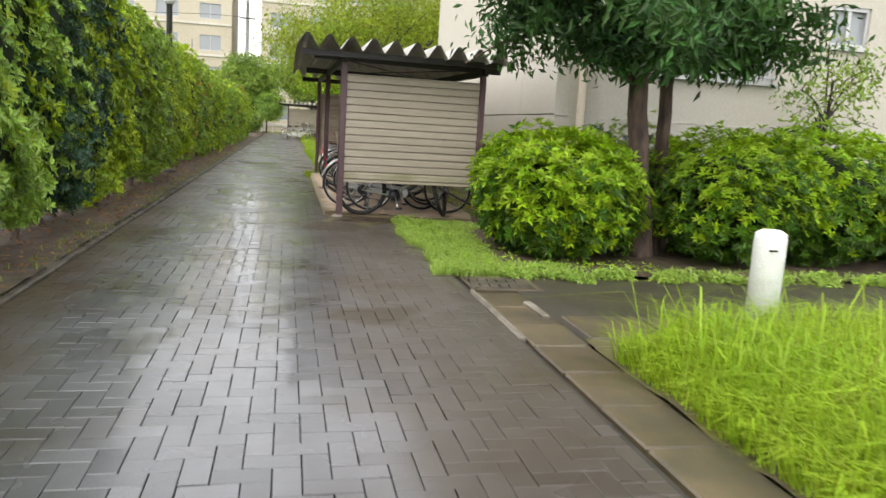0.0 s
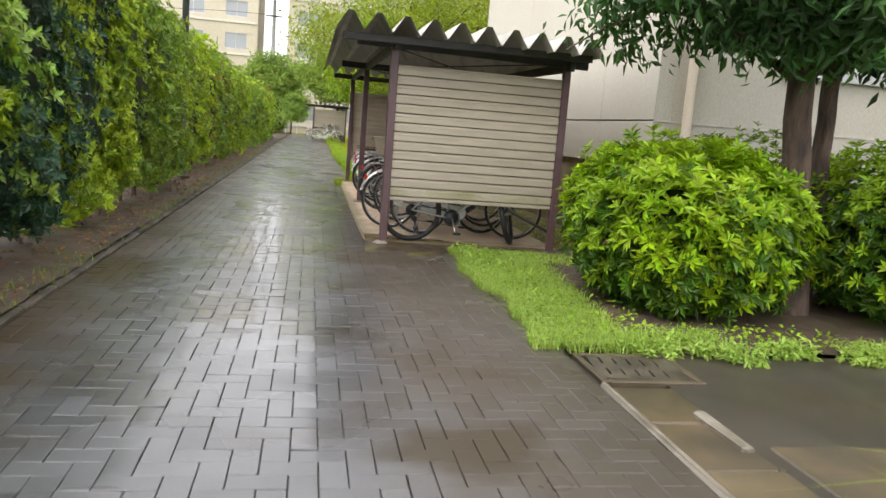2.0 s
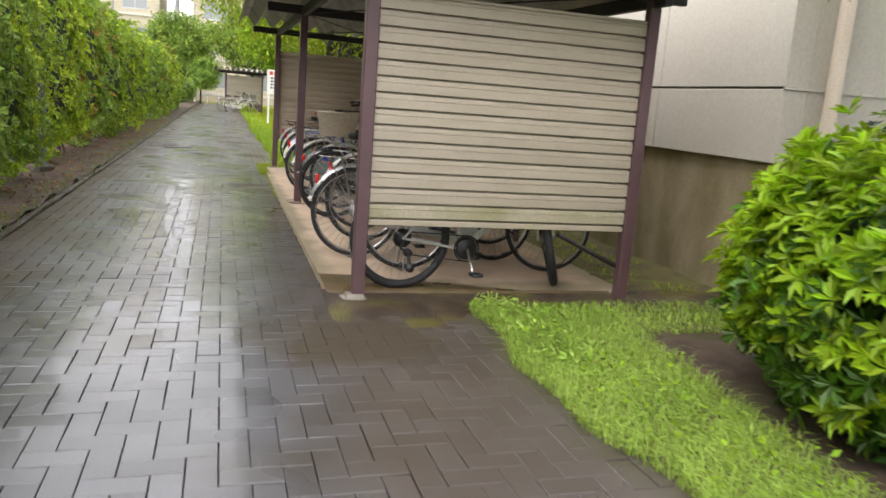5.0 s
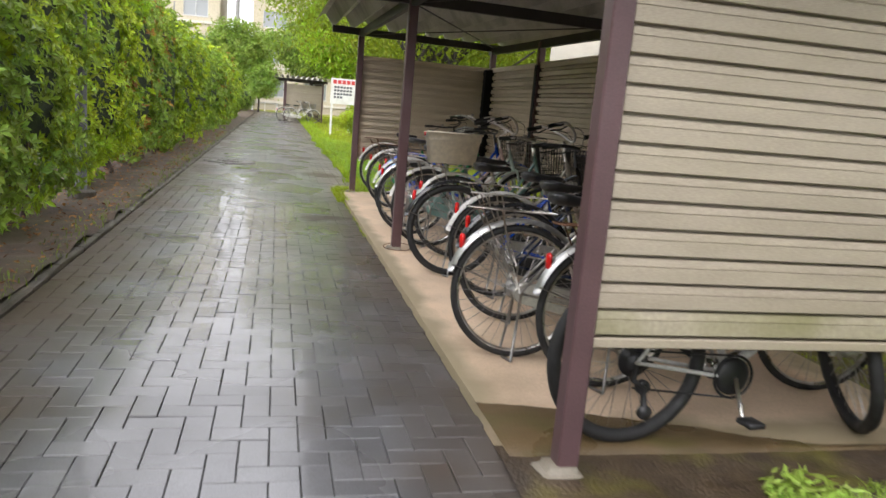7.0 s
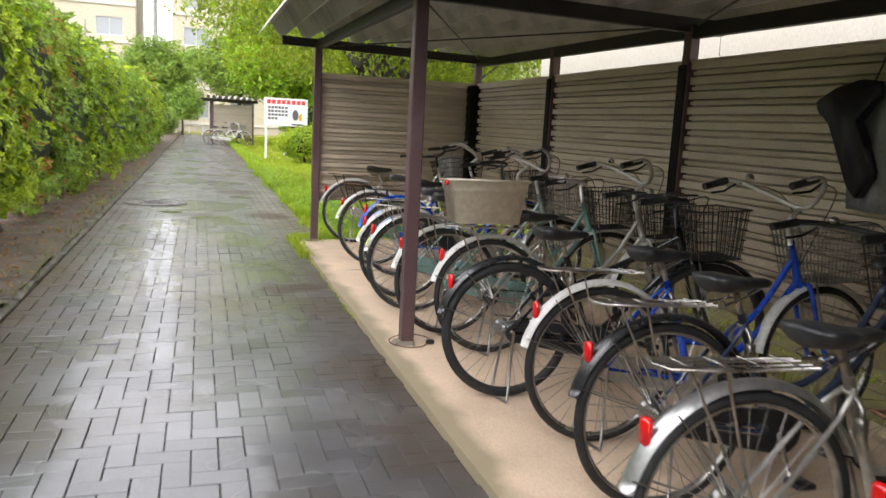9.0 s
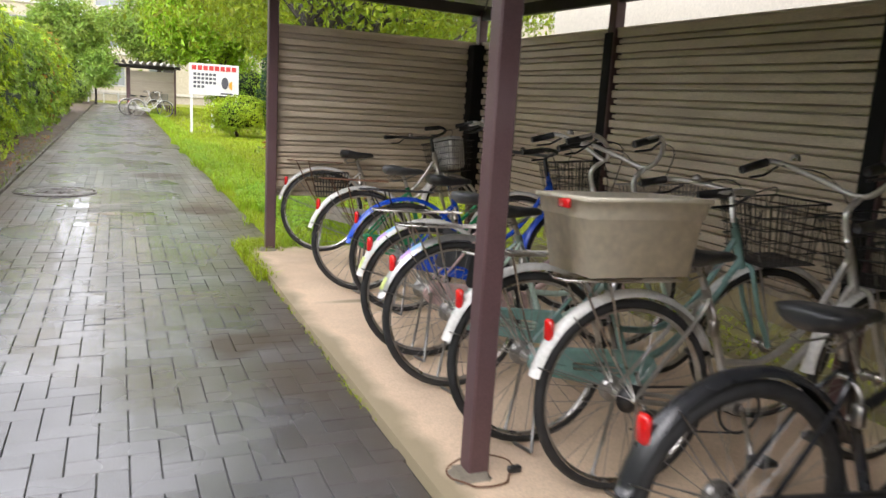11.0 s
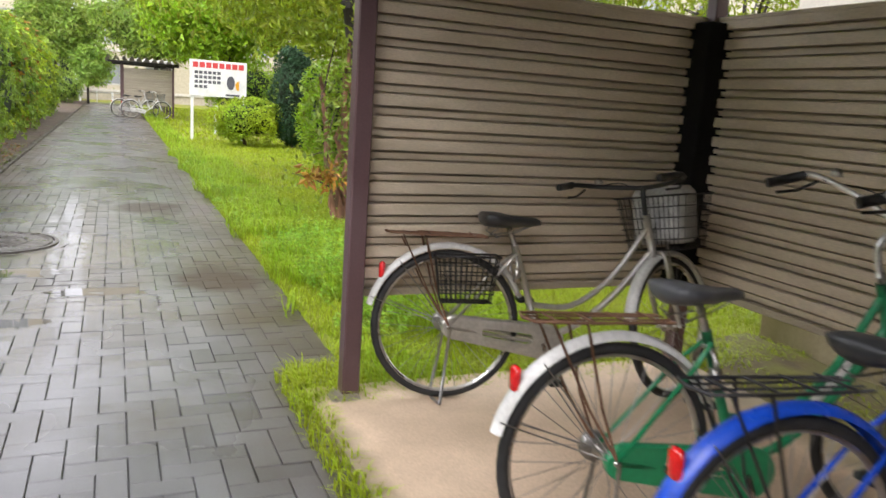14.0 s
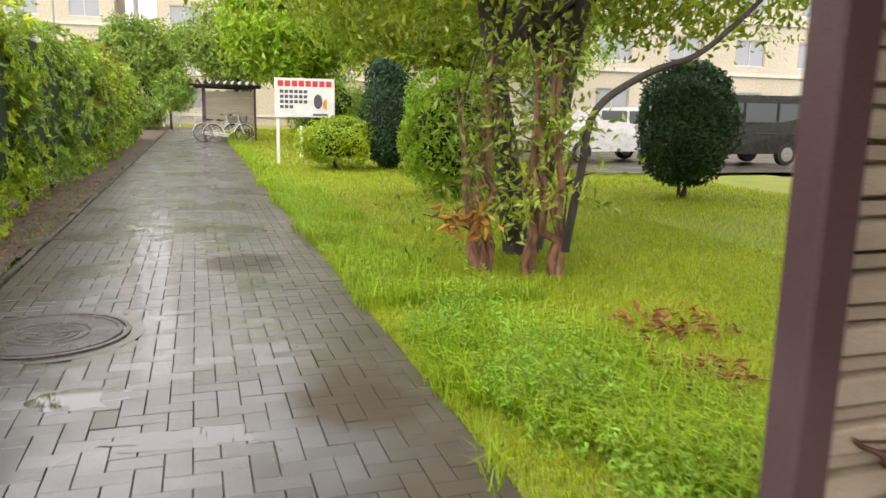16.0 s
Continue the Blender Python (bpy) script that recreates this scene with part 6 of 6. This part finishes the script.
    q2 = np.concatenate((scatter(r, 110, 1.95, 2.4, 18.9, 19.3, 0.05), scatter(r, 90, 2.2, 2.9, 19.6, 20.2, 0.05)))
    v2, f2 = leaf_arrays(r, q2, np.tile((0, 0, 1.0), (len(q2), 1)), 0.10, 0.35, 0.0, 0.5)
    v, f = joined([(v, f), (v2, f2)])
    tagged(mesh_from("fallen_leaves", v, f, M["straw"], None, "stuff"), "brown fallen leaves on the soil under the hedge", "leaf litter")
    q = np.concatenate((scatter(r, 400, 1.42, 3.5, 5.5, 6.0, 0.05), scatter(r, 500, 1.46, 2.2, 5.9, 8.8, 0.05, 1.6)))
    q[:, 2] += r.uniform(-0.02, 0.04, len(q))
    v, f = leaf_arrays(r, q, np.tile((0, 0, 1.0), (len(q), 1)), 0.04, 0.65, 0.0, 0.45)
    tagged(mesh_from("clover_leaves", v, f, M["leaf_bright"], None, "stuff"), "small bright clover leaves at the bed's edge", "weeds")


litter()

# ---- smaller things ----
def bollard():
    b = thing("bollard", (3.05, 3.60, 0.0), "white painted steel bollard in the tall grass", "bollard")
    part("post", lathe(bmesh.new(), [(0.100, -0.05), (0.100, 0.66), (0.094, 0.70), (0.06, 0.722)], 28), M["white"], b, smooth=True)
    part("slot", boxed((-0.035, -0.091, 0.60), (0.05, 0.02, 0.012)), M["dark_steel"], b)


bollard()


def lamp_post():
    p = thing("lamp_post", (-2.24, 15.03, 0.05), "grey steel post on a concrete foot standing in the hedge", "post")
    part("foot", lathe(bmesh.new(), [(0.15, -0.06), (0.14, 0.05), (0.10, 0.07)], 16), M["kerb"], p)
    part("pole", tube(bmesh.new(), [(0, 0, 0.05), (0, 0, 3.2)], 0.055, 14), mat("grey_galvanised_pole", (0.085, 0.088, 0.09), (0.06, 0.062, 0.064), 0.5, scale=5, fine=70, bump=0.08), p, smooth=True)
    part("cap", lathe(bmesh.new(), [(0.08, 3.2), (0.10, 3.24), (0.10, 3.46), (0.06, 3.52)], 16), M["alu"], p)


lamp_post()


def notice_board():
    s = thing("notice_board", (2.15, 33.83, 0.0), "white notice board with red heading and dark lines on posts", "sign")
    red = mat("red_sign_ink", (0.62, 0.06, 0.06), (0.55, 0.05, 0.05), 0.5, bump=0.0)
    ink = mat("dark_sign_ink", (0.10, 0.10, 0.12), (0.08, 0.08, 0.09), 0.5, bump=0.0)
    amber = mat("orange_sign_ink", (0.85, 0.42, 0.02), (0.75, 0.36, 0.02), 0.5, bump=0.0)
    board = part("board", boxed((0, 0, 1.54), (1.38, 0.03, 0.88), 0.006), M["white"], s)
    for x in (-0.62, 0.62):
        part("post", boxed((x, 0.045, 0.72), (0.07, 0.05, 1.5), 0.006), M["white"], s)
    for k in range(8):
        part("heading_mark", boxed((-0.55 + 0.157 * k, -0.017, 1.86), (0.125, 0.006, 0.13)), red, s)
    for j in range(4):
        n = (6, 6, 6, 3)[j]
        for k in range(n):
            part("text_mark", boxed((-0.53 + 0.108 * k, -0.017, 1.68 - 0.115 * j), (0.08, 0.006, 0.072)), ink, s)
    part("drawing", lathe(bmesh.new(), [(0.10, -0.002), (0.10, 0.002)], 14, pose(0.30, -0.017, 1.46, 90, 0, 0) @ Matrix.Diagonal((1, 1.7, 1, 1))), ink, s)
    part("drawing", lathe(bmesh.new(), [(0.09, -0.002), (0.09, 0.002)], 14, pose(0.49, -0.018, 1.40, 90, 0, 20) @ Matrix.Diagonal((1, 1.3, 1, 1))), amber, s)
    part("footer_mark", boxed((0.35, -0.017, 1.16), (0.34, 0.006, 0.045)), ink, s)
    st = thing("white_stake", (2.42, 36.6, 0), "short white stake on the lawn behind the board", "post")
    part("stake", boxed((0, 0, 0.4), (0.09, 0.09, 0.86), 0.01), M["white"], st)


notice_board()


def far_bollards():
    b = thing("path_bollard", (-2.05, 62.5, 0), "low white bollard at the end of the path", "bollard", "bollards at the path's end")
    part("post", lathe(bmesh.new(), [(0.06, -0.05), (0.06, 0.62), (0.04, 0.66)], 12), M["white"], b)
    for x, y in ((-0.35, 62.5), (1.2, 62.6)):
        copy_thing(b, pose(x, y, 0))
    rail = thing("low_rail", (-3.0, 64.0, 0), "low pale rail fence before the far blocks", "fence")
    for k in range(6):
        part("post", boxed((-3 + 1.6 * k, 0, 0.3), (0.06, 0.06, 0.72)), M["white"], rail)
    part("rail", boxed((1.0, 0, 0.58), (8.2, 0.04, 0.05)), M["white"], rail)


far_bollards()


def utility_pole():
    p = thing("utility_pole", (-3.45, 66.0, 0), "tall grey concrete utility pole with crossarms and wires", "utility pole")
    conc = mat("grey_pole_concrete", (0.30, 0.30, 0.29), (0.24, 0.24, 0.23), 0.8, scale=2, bump=0.1)
    part("pole", tube(bmesh.new(), [(0, 0, -0.1), (0, 0, 15.5)], [0.19, 0.11], 14), conc, p, smooth=True)
    for z, w in ((9.2, 1.3), (12.6, 1.8), (13.6, 1.8)):
        part("crossarm", boxed((0, -0.12, z), (w, 0.08, 0.09)), M["dark_steel"], p)
    part("transformer", lathe(bmesh.new(), [(0.14, 10.4), (0.16, 10.5), (0.16, 11.2), (0.1, 11.3)], 14, Matrix.Translation((0.0, -0.33, 0))), M["alu"], p)
    for k, (z, x) in enumerate(((13.7, -0.8), (13.7, 0.8), (12.7, 0.4), (9.3, -0.5))):
        part("wire", tube(bmesh.new(), curve([(x - 24, -2, z + 1.2), (x - 12, -1, z - 0.4), (x, -0.12, z), (x + 14, 0, z - 0.8), (x + 30, 2, z + 1)], 5), 0.018, 4), M["dark_steel"], p)
    q = thing("slim_pole", (-7.6, 64.0, 0), "slim grey pole before the far block", "pole")
    part("pole", tube(bmesh.new(), [(0, 0, 0), (0, 0, 7.0)], [0.07, 0.05], 10), conc, q)


utility_pole()


def parked_van():
    v = thing("parked_van", (13.6, 33.2, 0.05), "black boxy van parked beyond the lawn", "van")
    body_m = paint("black_car_paint", (0.022, 0.022, 0.025), 0.12)
    bm = bmesh.new()
    prof = [(-1.75, 0.30), (-1.78, 0.75), (-1.72, 0.98), (-1.55, 1.05), (-1.15, 1.74), (-0.95, 1.82), (1.6, 1.84), (1.74, 1.70), (1.80, 0.95), (1.78, 0.32)]
    sides = [[bm.verts.new((x, s * (0.80 if z < 1.0 else 0.80 - 0.14 * (z - 1.0)), z)) for x, z in prof] for s in (-1, 1)]
    bm.faces.new(sides[0][::-1]), bm.faces.new(sides[1])
    for k in range(len(prof)):
        a, b = sides[0], sides[1]
        bm.faces.new((a[k], a[(k + 1) % len(prof)], b[(k + 1) % len(prof)], b[k]))
    part("body", bm, body_m, v)
    for x0, x1 in ((-1.12, -0.35), (-0.27, 0.72), (0.80, 1.58)):
        part("side_window", boxed(((x0 + x1) / 2, -0.745, 1.38), (x1 - x0, 0.02, 0.50), 0.02, None), M["glass"], v)
    for x in (-1.12, 1.12):
        for s in (-1, 1):
            w = part("wheel", lathe(bmesh.new(), [(0.20, -0.09), (0.29, -0.085), (0.30, 0.0), (0.29, 0.085), (0.20, 0.09)], 24, pose(x, s * 0.73, 0.30, 90, 0, 0)), B["rubber"], v)
            part("rim", lathe(bmesh.new(), [(0.03, -0.095), (0.19, -0.09), (0.19, 0.09), (0.03, 0.095)], 18, pose(x, s * 0.735, 0.30, 90, 0, 0)), B["grey_fender"], w)
    part("headlight", boxed((-1.76, -0.55, 0.82), (0.05, 0.3, 0.16), 0.02), M["far_glass"], v)
    part("tail_light", boxed((1.79, -0.70, 1.1), (0.03, 0.12, 0.5), 0.01), B["red"], v)
    part("door_line", boxed((0.26, -0.808, 0.85), (2.6, 0.008, 0.02)), M["dark_steel"], v)
    part("yellow_plate", boxed((1.81, 0, 0.55), (0.02, 0.33, 0.165)), paint("yellow_plate_paint", (0.75, 0.55, 0.03), 0.4), v)
    w = thing("parked_car", (10.4, 34.5, 0.05), "white compact car parked beyond the lawn", "car")
    bm = bmesh.new()
    prof = [(-1.68, 0.28), (-1.70, 0.62), (-1.52, 0.82), (-0.95, 0.92), (-0.45, 1.42), (1.1, 1.48), (1.62, 1.0), (1.70, 0.6), (1.66, 0.3)]
    sides = [[bm.verts.new((x, s * (0.76 if z < 0.95 else 0.76 - 0.25 * (z - 0.95)), z)) for x, z in prof] for s in (-1, 1)]
    bm.faces.new(sides[0][::-1]), bm.faces.new(sides[1])
    for k in range(len(prof)):
        a, b = sides[0], sides[1]
        bm.faces.new((a[k], a[(k + 1) % len(prof)], b[(k + 1) % len(prof)], b[k]))
    part("body", bm, paint("white_car_paint", (0.75, 0.75, 0.74), 0.15), w)
    for x0, x1 in ((-0.5, 0.25), (0.32, 1.15)):
        part("side_window", boxed(((x0 + x1) / 2, -0.70, 1.18), (x1 - x0, 0.03, 0.36), 0.02), M["glass"], w)
    for x in (-1.08, 1.08):
        for s in (-1, 1):
            q = part("wheel", lathe(bmesh.new(), [(0.2, -0.08), (0.28, -0.08), (0.28, 0.08), (0.2, 0.08)], 22, pose(x, s * 0.70, 0.28, 90, 0, 0)), B["rubber"], w)
            part("rim", lathe(bmesh.new(), [(0.03, -0.085), (0.18, -0.085), (0.18, 0.085), (0.03, 0.085)], 18, pose(x, s * 0.70, 0.28, 90, 0, 0)), B["grey_fender"], q)


parked_van()

# ---- pavers, laid in herringbone ----
def paving():
    u = 0.1035
    g = thing("paved_path", (0, 0, 0), "wet grey concrete block paving laid in herringbone", "path", kind="structure")
    r = np.random.default_rng(91)

    def inside(x0, x1, y0, y1):
        right = 1.428 if (y1 < 9.08) else 0.525 if y0 < 17.1 else 0.80
        if y0 < 9.08 < y1:
            right = 0.525
        if ((x0 + x1) / 2 + 1.12) ** 2 + ((y0 + y1) / 2 - 20.72) ** 2 < 0.50 ** 2:
            return False
        return x1 > -1.65 and x0 < right

    def block(sx, sy):
        hx, hy, b, h = sx / 2 - 0.0014, sy / 2 - 0.0010, 0.0030, 0.03
        top = [(-hx + b, -hy + b, 0), (hx - b, -hy + b, 0), (hx - b, hy - b, 0), (-hx + b, hy - b, 0)]
        rim = [(-hx, -hy, -b), (hx, -hy, -b), (hx, hy, -b), (-hx, hy, -b)]
        low = [(-hx, -hy, -h), (hx, -hy, -h), (hx, hy, -h), (-hx, hy, -h)]
        f = [(0, 1, 2, 3)]
        for k in range(4):
            j = (k + 1) % 4
            f += [(4 + k, 4 + j, j, k), (8 + k, 8 + j, 4 + j, 4 + k)]
        return np.array(top + rim + low), np.array(f)

    kinds = {"h": block(2 * u, u), "v": block(u, 2 * u)}
    single, rest, count = [], [], 0
    for j in range(-80, 590):
        for i in range(-18, 16):
            k = (i - j) % 4
            if k == 0:
                x0, x1, y0, y1, kind = i * u, (i + 2) * u, j * u, (j + 1) * u, "h"
            elif k == 2:
                x0, x1, y0, y1, kind = i * u, (i + 1) * u, (j - 1) * u, (j + 1) * u, "v"
            else:
                continue
            if not inside(x0, x1, y0, y1):
                continue
            edge = 1.428 if y1 < 9.15 else 0.53 if y0 < 17.1 else 0.80
            xa, xb = max(x0, -1.65), min(x1, edge)
            if xb - xa < 0.02:
                continue
            cut = (xb - xa) / (x1 - x0)
            c = np.array(((xa + xb) / 2, (y0 + y1) / 2, 0.0))
            sag = 0.006 * noise.noise(Vector((c[0] * 0.8, c[1] * 0.8, 0.0)))
            c[2] = sag + r.normal(0, 0.0009)
            tilt = r.normal(0, 0.0085, 2) + 0.006 * np.array((noise.noise(Vector((c[0], c[1], 5))), noise.noise(Vector((c[0], c[1], 9)))))
            if -0.85 < c[0] < 0.5 and 8.6 < c[1] < 13.4 and cut == 1 and count < 300:
                single.append((kind, c, tilt))
                count += 1
            else:
                rest.append((kind, c, tilt, cut))
    meshes = {}
    for kind, (v, f) in kinds.items():
        me = bpy.data.meshes.new("paver")
        me.from_pydata([tuple(q) for q in v], [], [tuple(int(a) for a in q) for q in f])
        me.polygons.foreach_set("use_smooth", [False] * len(me.polygons))
        me.materials.append(M["paver"])
        meshes[kind] = me
    for kind, c, t in single:
        ob = new("paver", meshes[kind])
        ob.parent, ob.location, ob.rotation_euler = g, c, (t[0], t[1], 0)
    for kind in kinds:
        v, f = kinds[kind]
        rows = [q for q in rest if q[0] == kind]
        cs, ts = np.array([q[1] for q in rows]), np.array([q[2] for q in rows])
        vv = v[None] * np.array([(q[3], 1, 1) for q in rows])[:, None] + cs[:, None]
        vv[:, :, 2] += v[None, :, 1] * ts[:, None, 0] - v[None, :, 0] * ts[:, None, 1]
        ff = f[None] + (np.arange(len(rows)) * len(v))[:, None, None]
        mesh_from("pavers", vv.reshape(-1, 3), ff.reshape(-1, 4), M["paver"], g, "stuff")


paving()
